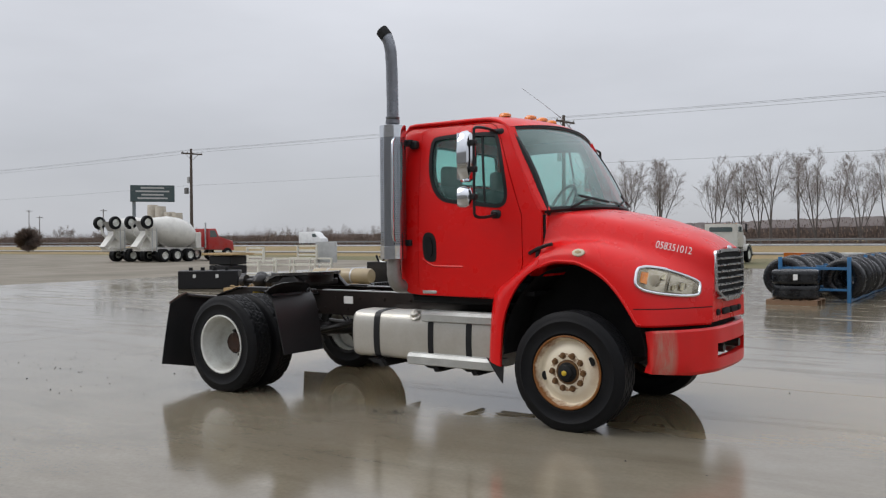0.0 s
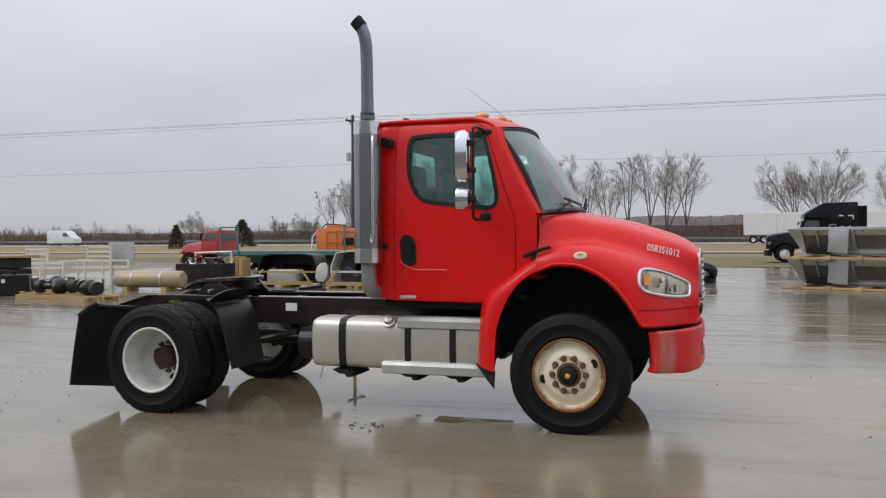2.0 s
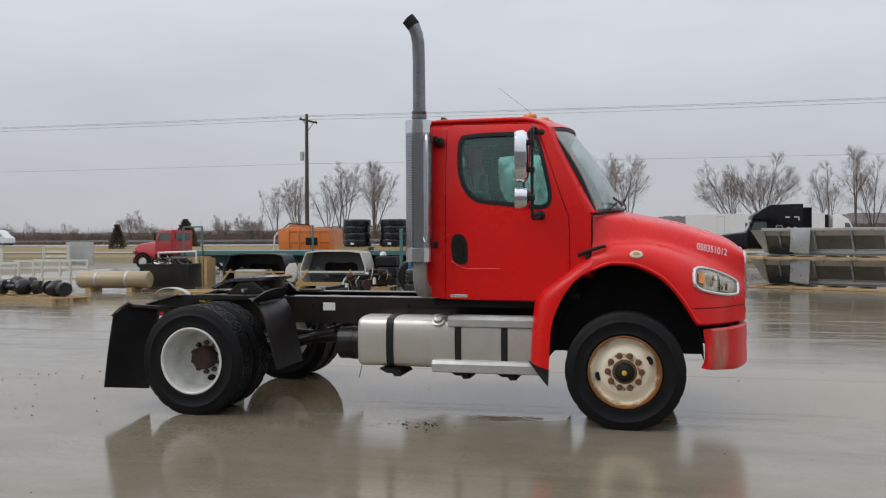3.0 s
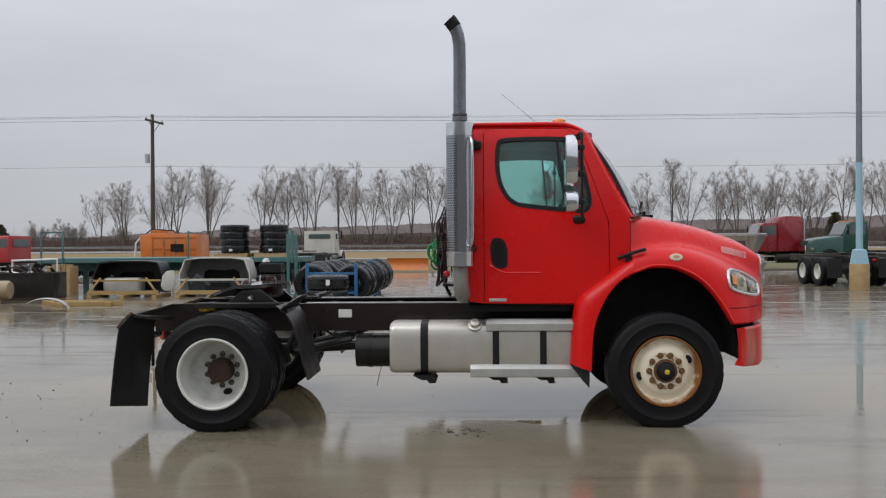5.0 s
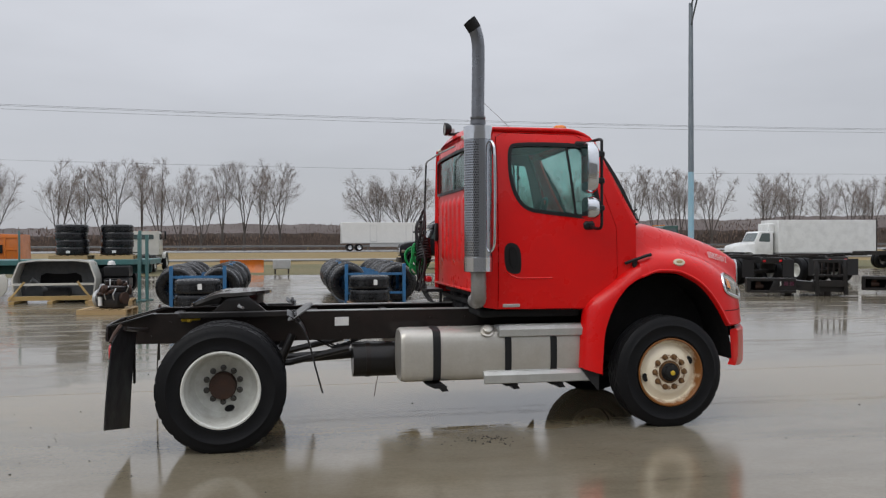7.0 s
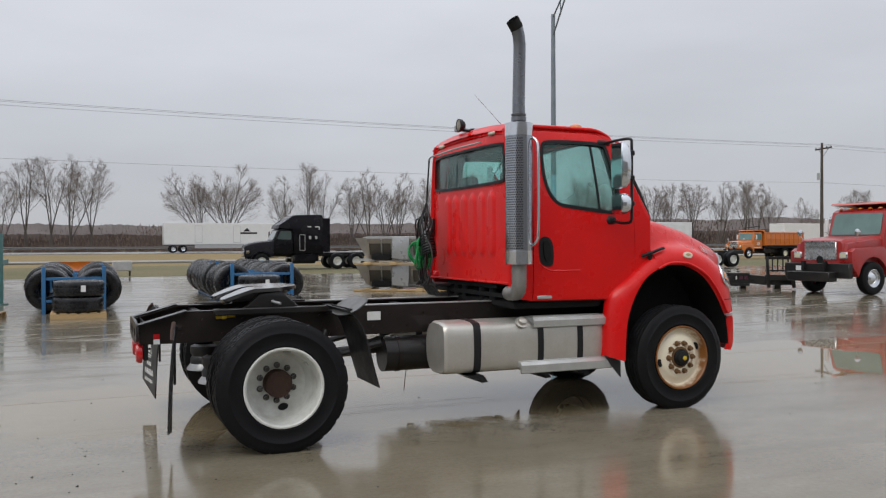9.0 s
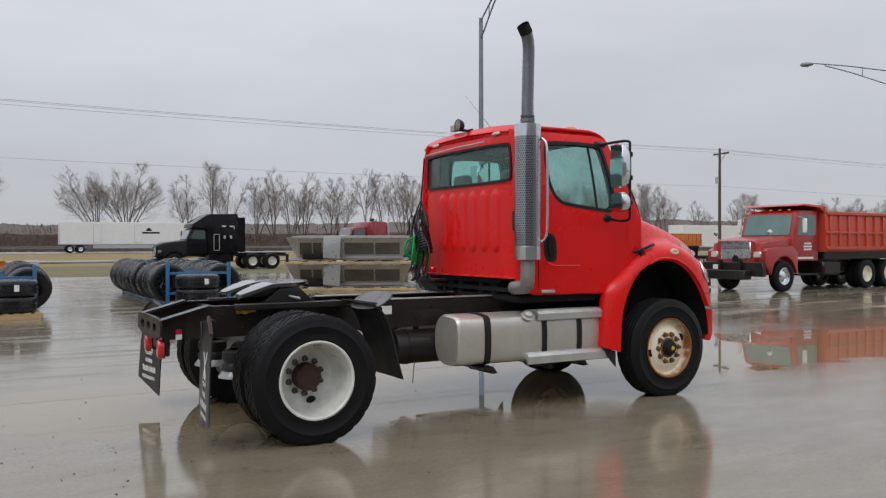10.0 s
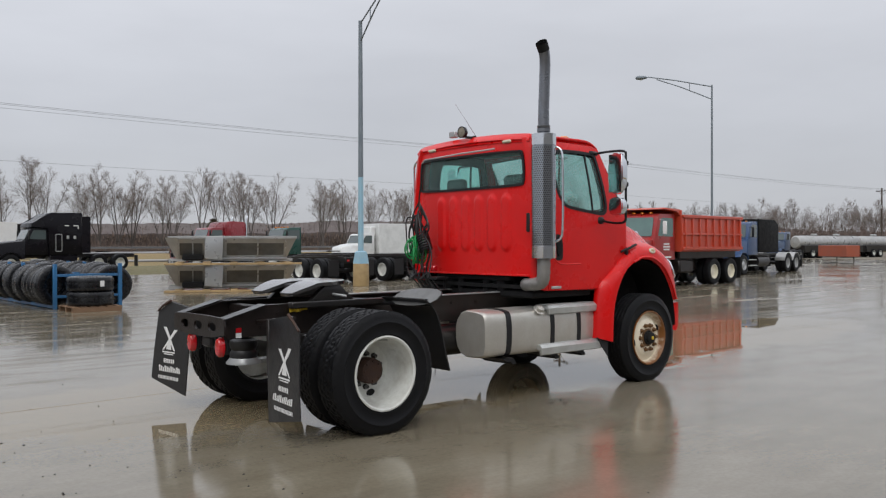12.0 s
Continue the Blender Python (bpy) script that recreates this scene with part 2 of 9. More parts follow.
def steel_wheel():
    """White wheel paint with rust bleeding from its rim and nuts."""
    m, nt, b = nodes_of("rusty_white_wheel")
    big = noise_node(nt, 5.0, 5, 0.65)
    co = nt.nodes.new("ShaderNodeTexCoord")
    sep = nt.nodes.new("ShaderNodeSeparateXYZ")
    nt.links.new(co.outputs["Object"], sep.inputs[0])
    ln = nt.nodes.new("ShaderNodeVectorMath")
    ln.operation = "LENGTH"
    flat = nt.nodes.new("ShaderNodeCombineXYZ")
    nt.links.new(sep.outputs["X"], flat.inputs["X"])
    nt.links.new(sep.outputs["Z"], flat.inputs["Y"])
    nt.links.new(flat.outputs[0], ln.inputs[0])
    add = nt.nodes.new("ShaderNodeMath")
    add.operation = "MULTIPLY_ADD"
    nt.links.new(big.outputs["Fac"], add.inputs[0])
    add.inputs[1].default_value = 0.10
    nt.links.new(ln.outputs["Value"], add.inputs[2])
    outer = ramp_node(nt, add.outputs[0], 0.318, 0.342, 0.0, 1.0)
    near = nt.nodes.new("ShaderNodeMath")
    near.operation = "COMPARE"
    nt.links.new(add.outputs[0], near.inputs[0])
    near.inputs[1].default_value, near.inputs[2].default_value = 0.188, 0.016
    spots = noise_node(nt, 22.0, 3, 0.6)
    blot = nt.nodes.new("ShaderNodeMath")
    blot.operation = "MULTIPLY"
    nt.links.new(near.outputs[0], blot.inputs[0])
    nt.links.new(ramp_node(nt, spots.outputs["Fac"], 0.44, 0.58, 0.0, 0.85), blot.inputs[1])
    c = mix_node(nt, ramp_node(nt, big.outputs["Fac"], 0.5, 0.75, 0.0, 0.4), (0.80, 0.72, 0.56), (0.46, 0.25, 0.08))
    c = mix_node(nt, blot.outputs[0], c, (0.22, 0.10, 0.03))
    c = mix_node(nt, outer, c, (0.20, 0.072, 0.012))
    nt.links.new(c, b.inputs["Base Color"])
    b.inputs["Roughness"].default_value = 0.38
    return m


M = {}
M["concrete"] = concrete_wet()
M["gravel"] = surface("wet_gravel", (0.19, 0.165, 0.125), 0.8, 0, (0.12, 0.105, 0.08), 0.8, 0.25, 8.0, 0.5, 0, 0.2)
M["field"] = field("winter_grass", (0.24, 0.17, 0.075), (0.19, 0.15, 0.06), (0.31, 0.22, 0.10), 0.05)
M["verge"] = field("verge_grass", (0.16, 0.135, 0.065), (0.10, 0.11, 0.045), (0.21, 0.165, 0.085), 0.12)
M["asphalt"] = surface("wet_asphalt", (0.17, 0.17, 0.17), 0.3, 0, (0.12, 0.12, 0.125), 0.7, 0.3, 10.0, 0.2)
M["frontage"] = surface("pale_wet_road", (0.25, 0.24, 0.22), 0.5, 0, (0.19, 0.18, 0.165), 0.7, 0.3, 10.0, 0.2)
M["red"] = surface("red_paint", (0.70, 0.006, 0.006), 0.30, 0, (0.60, 0.006, 0.006), 0.6, 2.2, 90.0, 0.0, 0.12, 0.08)
M["red_worn"] = bumper_paint()
M["black_paint"] = surface("black_frame_paint", (0.0155, 0.0148, 0.0148), 0.42, 0, (0.03, 0.024, 0.02), 0.6, 3.5, 40.0, 0.2, 0.4, 0.15)
M["rail"] = surface("frame_rail_paint", (0.0155, 0.0122, 0.0112), 0.42, 0, (0.028, 0.018, 0.015), 0.7, 3.0, 40.0, 0.2, 0.35, 0.15)
M["plastic"] = surface("black_plastic", (0.017, 0.017, 0.018), 0.4, 0, None, 0.4, 6.0, 80.0, 0.1)
M["rubber"] = surface("tyre_rubber", (0.0078, 0.0081, 0.0092), 0.5, 0, (0.0145, 0.0142, 0.0138), 0.5, 7.0, 60.0, 0.2, 0, 0.12)
M["spare"] = surface("spare_tyre_rubber", (0.005, 0.0055, 0.007), 0.26, 0, (0.014, 0.014, 0.015), 0.5, 7.0, 60.0, 0.1, 0, 0.10)
M["sheet"] = surface("rubber_sheet", (0.014, 0.014, 0.0148), 0.42, 0, (0.02, 0.018, 0.017), 0.4, 5.0, 50.0, 0.2)
M["wheel"] = surface("white_wheel_paint", (0.66, 0.67, 0.63), 0.36, 0, (0.36, 0.34, 0.29), 0.7, 6.0, 40.0, 0.05)
M["rusty_wheel"] = steel_wheel()
M["rust"] = surface("rusty_iron", (0.045, 0.023, 0.016), 0.75, 0.2, (0.09, 0.045, 0.026), 0.7, 14.0, 70.0, 0.4)
M["nut"] = surface("rusty_nut", (0.17, 0.085, 0.03), 0.6, 0.2, (0.09, 0.045, 0.018), 0.7, 30.0, 90.0, 0.3)
M["aluminium"] = surface("dull_aluminium", (0.57, 0.55, 0.50), 0.38, 0.6, (0.42, 0.385, 0.32), 0.6, 3.0, 50.0, 0.06, 0, 0.1)
M["step"] = surface("step_aluminium", (0.56, 0.57, 0.55), 0.42, 0.6, (0.38, 0.38, 0.36), 0.6, 5.0, 60.0, 0.15)
M["chrome"] = surface("chrome", (0.72, 0.74, 0.77), 0.08, 1.0, (0.55, 0.56, 0.58), 0.4, 5.0, 50.0, 0.0, 0, 0.04)
M["pipe"] = surface("exhaust_steel", (0.22, 0.23, 0.25), 0.3, 0.9, (0.13, 0.13, 0.14), 0.6, 6.0, 60.0, 0.05)
M["soot"] = surface("sooty_steel", (0.02, 0.02, 0.02), 0.7, 0.3, None, 0.5, 12.0, 60.0, 0.1)
M["flex"] = surface("galvanised_flex_pipe", (0.30, 0.29, 0.275), 0.5, 0.6, (0.26, 0.24, 0.22), 0.6, 12.0, 60.0, 0.3)
M["perforated"] = perforated()
M["grille"] = surface("satin_grille", (0.55, 0.56, 0.57), 0.28, 0.85, None, 0.4, 8.0, 60.0, 0.0)
# Near-black for openings, with their shade put into the colour; also plain black parts.
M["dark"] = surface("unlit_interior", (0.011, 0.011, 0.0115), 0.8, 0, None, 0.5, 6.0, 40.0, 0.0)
M["cloth"] = surface("grey_seat_cloth", (0.10, 0.105, 0.11), 0.9, 0, None, 0.5, 12.0, 120.0, 0.3)
M["trim"] = surface("grey_cab_trim", (0.13, 0.135, 0.135), 0.7, 0, None, 0.5, 5.0, 80.0, 0.1)
M["glass"] = glass("green_tinted_glass", (0.74, 0.92, 0.89), 0.8, 0.05)
M["screen_glass"] = glass("sky_sheen_windscreen_glass", (0.80, 0.94, 0.92), 1.0, 0.30)
M["lens"] = glass("clear_lamp_lens", (0.92, 0.92, 0.88))
M["amber"] = surface("amber_lens", (0.75, 0.22, 0.01), 0.15, 0, (0.55, 0.13, 0.005), 0.5, 20.0, 60.0, 0.0, 0.8)
M["red_lens"] = surface("red_lens", (0.55, 0.01, 0.015), 0.12, 0, (0.35, 0.005, 0.01), 0.5, 20.0, 60.0, 0.0, 0.8)
M["dark_red"] = surface("dirty_red_reflector", (0.07, 0.012, 0.03), 0.3, 0, (0.03, 0.01, 0.015), 0.6, 20.0, 60.0, 0.0)
M["reflector"] = surface("lamp_reflector", (0.30, 0.26, 0.20), 0.22, 0.8, (0.10, 0.08, 0.06), 0.9, 14.0, 30.0, 0.0)
M["lamp_bowl"] = surface("warm_lamp_bowl", (0.50, 0.46, 0.39), 0.20, 0.9, (0.26, 0.21, 0.15), 0.7, 9.0, 40.0, 0.0)
M["white_mark"] = surface("white_lettering", (0.74, 0.74, 0.72), 0.5, 0, None, 0.3, 30.0, 90.0, 0.0)
M["cream"] = surface("yellowed_lens", (0.60, 0.55, 0.42), 0.3, 0, (0.5, 0.44, 0.25), 0.5, 40.0, 90.0, 0.0)
M["green_hose"] = surface("green_hose", (0.01, 0.28, 0.07), 0.35, 0, None, 0.4, 30.0, 90.0, 0.0)
M["yellow"] = surface("yellow_paint", (0.62, 0.42, 0.02), 0.45, 0, (0.4, 0.27, 0.03), 0.5, 20.0, 60.0, 0.1)
M["wood"] = surface("pallet_wood", (0.42, 0.29, 0.14), 0.6, 0, (0.28, 0.18, 0.08), 0.7, 3.0, 30.0, 0.3, vary=0.2, stretch=(1, 6, 6))
M["wet_black"] = surface("wet_greasy_black_steel", (0.03, 0.03, 0.031), 0.12, 0, (0.05, 0.045, 0.04), 0.6, 5.0, 40.0, 0.0, 1.0, 0.06)
M["dull_plate"] = surface("dull_grey_plate", (0.14, 0.14, 0.137), 0.5, 0.2, (0.11, 0.105, 0.10), 0.6, 6.0, 40.0, 0.1)
M["old_wood"] = surface("dark_wet_pallet_wood", (0.21, 0.125, 0.07), 0.55, 0, (0.12, 0.07, 0.04), 0.7, 3.0, 30.0, 0.3, vary=0.2, stretch=(1, 6, 6))
M["blue"] = surface("blue_rack_paint", (0.03, 0.15, 0.33), 0.42, 0, (0.05, 0.10, 0.17), 0.6, 3.0, 40.0, 0.1)
M["teal"] = surface("teal_deck_paint", (0.06, 0.17, 0.165), 0.5, 0, (0.10, 0.13, 0.12), 0.7, 2.0, 30.0, 0.2)
M["galv"] = surface("galvanised_steel", (0.46, 0.47, 0.47), 0.42, 0.45, (0.34, 0.34, 0.34), 0.7, 4.0, 40.0, 0.1)
M["rack_white"] = surface("cream_white_rack_paint", (0.62, 0.60, 0.52), 0.5, 0, (0.45, 0.42, 0.34), 0.6, 5.0, 40.0, 0.1)
M["stainless"] = surface("stainless_sheet", (0.44, 0.44, 0.43), 0.34, 0.55, (0.28, 0.28, 0.265), 0.6, 1.6, 40.0, 0.05)
M["mesh"] = surface("expanded_screen", (0.13, 0.125, 0.11), 0.5, 0.3, (0.06, 0.055, 0.048), 0.6, 2.0, 50.0, 0.3)
M["pole"] = surface("weathered_pole_wood", (0.085, 0.066, 0.052), 0.85, 0, (0.05, 0.04, 0.033), 0.6, 2.0, 30.0, 0.4, stretch=(6, 6, 1))
M["lamp_blue"] = surface("pale_blue_lamp_paint", (0.27, 0.47, 0.58), 0.45, 0, (0.42, 0.48, 0.5), 0.6, 3.0, 30.0, 0.1)
M["lamp_steel"] = surface("lamp_post_steel", (0.17, 0.20, 0.225), 0.5, 0.3, (0.27, 0.3, 0.31), 0.6, 3.0, 30.0, 0.1)
M["tan"] = surface("tan_concrete", (0.36, 0.25, 0.11), 0.6, 0, (0.25, 0.17, 0.08), 0.7, 4.0, 30.0, 0.2)
M["bark"] = surface("bare_bark", (0.105, 0.092, 0.084), 0.9, 0, (0.075, 0.064, 0.058), 0.6, 1.0, 10.0, 0.3)
# Twigs paler and greyer than bark: the haze of distance is in their colour.
M["twig"] = surface("bare_twigs", (0.22, 0.188, 0.17), 0.9, 0, (0.165, 0.142, 0.128), 0.6, 0.6, 10.0, 0.0)
M["brush"] = surface("brown_brush", (0.135, 0.100, 0.084), 0.95, 0, (0.095, 0.074, 0.064), 0.8, 0.08, 2.0, 0.0)
isle = M["brush"].node_tree.nodes.new("ShaderNodeNewGeometry")
tint = M["brush"].node_tree.nodes.new("ShaderNodeHueSaturation")
M["brush"].node_tree.links.new(ramp_node(M["brush"].node_tree, isle.outputs["Random Per Island"], 0, 1, 0.55, 1.5), tint.inputs["Value"])
M["brush"].node_tree.links.new(M["brush"].node_tree.nodes["Principled BSDF"].inputs["Base Color"].links[0].from_socket, tint.inputs["Color"])
M["brush"].node_tree.links.new(tint.outputs[0], M["brush"].node_tree.nodes["Principled BSDF"].inputs["Base Color"])
M["woods"] = surface("far_woods", (0.125, 0.104, 0.098), 0.95, 0, (0.088, 0.072, 0.067), 0.9, 0.03, 0.4, 0.0, stretch=(1, 1, 0.25))
M["cedar"] = surface("dark_cedar", (0.125, 0.120, 0.085), 0.9, 0, (0.11, 0.075, 0.05), 0.6, 1.0, 9.0, 0.3)
M["wire"] = surface("power_cable", (0.13, 0.13, 0.14), 0.6, 0, None, 0.3, 1.0, 10.0, 0.0)


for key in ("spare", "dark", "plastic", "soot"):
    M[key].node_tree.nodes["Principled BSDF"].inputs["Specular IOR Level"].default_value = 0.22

for key in ("rubber", "black_paint", "rail"):
    M[key].node_tree.nodes["Principled BSDF"].inputs["Specular IOR Level"].default_value = 0.14
M["spare"].node_tree.nodes["Principled BSDF"].inputs["Specular IOR Level"].default_value = 0.5
M["sheet"].node_tree.nodes["Principled BSDF"].inputs["Specular IOR Level"].default_value = 0.4

M["red"].node_tree.nodes["Principled BSDF"].inputs["Specular IOR Level"].default_value = 0.3


def paint(name, colour, rough=0.35, dirt=0.55, coat=0.4):
    if name not in M:
        dirty = tuple(0.55 * c + 0.06 for c in colour)
        M[name] = surface(name, colour, rough, 0, dirty, dirt, 1.8, 40.0, 0.05, coat, 0.1)
    return M[name]


# ---- mesh tools ----
class Form:
    """Collects the geometry of one part."""

    def __init__(self):
        self.bm = bmesh.new()

    def box(self, lo, hi, bev=0.0, seg=1, m=None):
        r = bmesh.ops.create_cube(self.bm, size=1.0)
        c = [(a + b) / 2 for a, b in zip(lo, hi)]
        s = [abs(b - a) for a, b in zip(lo, hi)]
        vs = r["verts"]
        for v in vs:
            v.co = Vector((c[0] + v.co.x * s[0], c[1] + v.co.y * s[1], c[2] + v.co.z * s[2]))
        if m is not None:
            for v in vs:
                v.co = m @ v.co
        if bev:
            es = list({e for v in vs for e in v.link_edges})
            bmesh.ops.bevel(self.bm, geom=es, offset=bev, segments=seg, affect="EDGES", profile=0.5)
        return self

    def rings(self, rings, closed=True, caps=True):
        """Skin a row of point rings."""
        made = [[self.bm.verts.new(p) for p in ring] for ring in rings]
        n = len(made[0])
        for a, b in zip(made, made[1:]):
            for i in range(n if closed else n - 1):
                j = (i + 1) % n
                try:
                    self.bm.faces.new((a[i], a[j], b[j], b[i]))
                except ValueError:
                    pass
        if caps and closed:
            for r in (made[0][::-1], made[-1]):
                try:
                    self.bm.faces.new(r)
                except ValueError:
                    pass
        return self

    def cyl(self, p0, p1, r0, r1=None, n=16, caps=True):
        p0, p1 = Vector(p0), Vector(p1)
        r1 = r0 if r1 is None else r1
        q = (p1 - p0).to_track_quat("Z", "Y")
        out = []
        for p, r in ((p0, r0), (p1, r1)):
            out.append([p + q @ Vector((r * math.cos(k * math.tau / n), r * math.sin(k * math.tau / n), 0)) for k in range(n)])
        return self.rings(out, True, caps)

    def tube(self, pts, r, n=8, caps=True):
        pts = [Vector(p) for p in pts]
        out, side = [], None
        for i, p in enumerate(pts):
            d = (pts[min(i + 1, len(pts) - 1)] - pts[max(i - 1, 0)]).normalized()
            if side is None:
                side = d.orthogonal().normalized()
            side = (side - d * side.dot(d)).normalized()
            up = d.cross(side)
            rr = r[i] if isinstance(r, (list, tuple)) else r
            out.append([p + rr * (math.cos(k * math.tau / n) * side + math.sin(k * math.tau / n) * up) for k in range(n)])
        return self.rings(out, True, caps)

    def lathe(self, profile, c=(0, 0, 0), n=48, axis="y", grooves=None, closed=False):
        """Turn a profile of (radius, offset along the axis) about an axis through c."""
        out = []
        for k, (r, h) in enumerate(profile):
            ring = []
            for i in range(n):
                rr = r - (grooves(i, k) if grooves else 0.0)
                a, b = rr * math.cos(i * math.tau / n), rr * math.sin(i * math.tau / n)
                p = {"y": (a, h, b), "z": (a, b, h), "x": (h, a, b)}[axis]
                ring.append((c[0] + p[0], c[1] + p[1], c[2] + p[2]))
            out.append(ring)
        if closed:
            out.append(out[0])
        return self.rings(out, True, False)

    def prism(self, outline, a, b, plane="xz", bev=0.0):
        """Push a flat outline along the third axis from a to b."""
        def at(u, v, w):
            return {"xz": (u, w, v), "xy": (u, v, w), "yz": (w, u, v)}[plane]
        lo = [self.bm.verts.new(at(u, v, a)) for u, v in outline]
        hi = [self.bm.verts.new(at(u, v, b)) for u, v in outline]
        n = len(outline)
        fs = [self.bm.faces.new(lo[::-1]), self.bm.faces.new(hi)]
        fs += [self.bm.faces.new((lo[i], lo[(i + 1) % n], hi[(i + 1) % n], hi[i])) for i in range(n)]
        if bev:
            es = [e for e in fs[0].edges] + [e for e in fs[1].edges]
            bmesh.ops.bevel(self.bm, geom=es, offset=bev, segments=2, affect="EDGES", profile=0.5)
        return self

    def sheet(self, outer, holes, thick, fn, cut_u=(), cut_v=()):
        """A plate with openings, given in (u, v), thickened along w and laid out in space by fn(u, v, w)."""
        tmp = bmesh.new()
        edges = []
        for loop in (outer, *holes):
            vs = [tmp.verts.new((u, v, 0)) for u, v in loop]
            edges += [tmp.edges.new((vs[i], vs[(i + 1) % len(vs)])) for i in range(len(vs))]
        bmesh.ops.triangle_fill(tmp, use_beauty=True, use_dissolve=False, edges=edges)
        for axis, cuts in ((0, cut_u), (1, cut_v)):
            for c in cuts:
                co, no = [0, 0, 0], [0, 0, 0]
                co[axis], no[axis] = c, 1
                bmesh.ops.bisect_plane(tmp, geom=tmp.verts[:] + tmp.edges[:] + tmp.faces[:], plane_co=co, plane_no=no, dist=1e-5)
        r = bmesh.ops.extrude_face_region(tmp, geom=tmp.faces[:], use_keep_orig=True)
        for v in r["geom"]:
            if isinstance(v, bmesh.types.BMVert):
                v.co.z = thick
        index = {v: self.bm.verts.new(fn(*v.co)) for v in tmp.verts}
        for f in tmp.faces:
            try:
                self.bm.faces.new([index[v] for v in f.verts])
            except ValueError:
                pass
        tmp.free()
        return self

    def grid(self, fn, nu, nv, closed_u=False):
        vs = [[self.bm.verts.new(fn(i / nu, j / nv)) for j in range(nv + 1)] for i in range(nu + (0 if closed_u else 1))]
        for i in range(nu):
            for j in range(nv):
                self.bm.faces.new((vs[i][j], vs[(i + 1) % len(vs)][j], vs[(i + 1) % len(vs)][j + 1], vs[i][j + 1]))
        return self

    def mirror(self):
        """Add the same on the other side of y = 0."""
        g = bmesh.ops.duplicate(self.bm, geom=self.bm.verts[:] + self.bm.edges[:] + self.bm.faces[:])["geom"]
        for v in g:
            if isinstance(v, bmesh.types.BMVert):
                v.co.y = -v.co.y
        return self

    def move(self, m):
        for v in self.bm.verts:
            v.co = m @ v.co
        return self

    def mesh(self, name, material, smooth=40):
        bmesh.ops.recalc_face_normals(self.bm, faces=self.bm.faces[:])
        me = bpy.data.meshes.new(name)
        self.bm.to_mesh(me)
        self.bm.free()
        me.materials.append(material)
        if smooth:
            me.shade_smooth()
            me.set_sharp_from_angle(angle=radians(smooth))
        return me


def part(name, form, material, parent, label="", at=None, smooth=40):
    """One mesh object under a thing or under a part."""
    me = form.mesh(name, material, smooth) if isinstance(form, Form) else form
    ob = new(name, me)
    ob.parent = parent
    if at is not None:
        ob.matrix_basis = at if isinstance(at, Matrix) else Matrix.Translation(at)
    if label:
        ob["label"] = label
    return ob


def thing(name, label, category, at=None, group="", kind=""):
    ob = new(name)
    ob.empty_display_size = 0.2
    if at is not None:
        ob.matrix_basis = at
    return tagged(ob, label, category, group, kind)


def solid(name, form, material, label, category, at=None, group="", kind="", smooth=40):
    ob = new(name, form.mesh(name, material, smooth))
    if at is not None:
        ob.matrix_basis = at
    return tagged(ob, label, category, group, kind)


def curve(xs, ys):
    """A smooth line through points, as a function."""
    xs, ys = list(xs), list(ys)
    n = len(xs)
    d = [(ys[i + 1] - ys[i]) / (xs[i + 1] - xs[i]) for i in range(n - 1)]
    t = [d[0]] + [0.0 if d[i - 1] * d[i] <= 0 else 2 * d[i - 1] * d[i] / (d[i - 1] + d[i]) for i in range(1, n - 1)] + [d[-1]]

    def f(x):
        x = min(max(x, xs[0]), xs[-1])
        i = min(max(int(np.searchsorted(xs, x)) - 1, 0), n - 2)
        h = xs[i + 1] - xs[i]
        s = (x - xs[i]) / h
        return (ys[i] * (1 + 2 * s) * (1 - s) ** 2 + t[i] * h * s * (1 - s) ** 2 + ys[i + 1] * s * s * (3 - 2 * s) + t[i + 1] * h * s * s * (s - 1))
    return f


def rounded(pts, times=2, closed=True):
    """Corner cutting: a smoother outline."""
    for _ in range(times):
        out = []
        n = len(pts)
        for i in range(n if closed else n - 1):
            a, b = pts[i], pts[(i + 1) % n]
            out.append(tuple(0.75 * p + 0.25 * q for p, q in zip(a, b)))
            out.append(tuple(0.25 * p + 0.75 * q for p, q in zip(a, b)))
        if not closed:
            out = [pts[0]] + out + [pts[-1]]
        pts = out
    return pts


def grown(loop, d):
    """An outline pushed outwards by d."""
    n = len(loop)
    area = sum(loop[i][0] * loop[(i + 1) % n][1] - loop[(i + 1) % n][0] * loop[i][1] for i in range(n))
    s = 1 if area > 0 else -1
    out = []
    for i in range(n):
        (ax, ay), (bx, by) = loop[i - 1], loop[(i + 1) % n]
        tx, ty = bx - ax, by - ay
        ln = math.hypot(tx, ty) or 1
        out.append((loop[i][0] + s * d * ty / ln, loop[i][1] - s * d * tx / ln))
    return out


def bars(form, x, z, width, rows, pitch, height, y, seed=1, plane="xz"):
    """Plain bars in place of writing that cannot be read."""
    rnd = random.Random(seed)
    for i in range(rows):
        w = width * rnd.uniform(0.6, 1.0)
        c = (x - w / 2, y - 0.002, z - i * pitch - height), (x + w / 2, y + 0.002, z - i * pitch)
        if plane == "yz":
            c = (y - 0.002, x - w / 2, z - i * pitch - height), (y + 0.002, x + w / 2, z - i * pitch)
        form.box(*c)
    return form


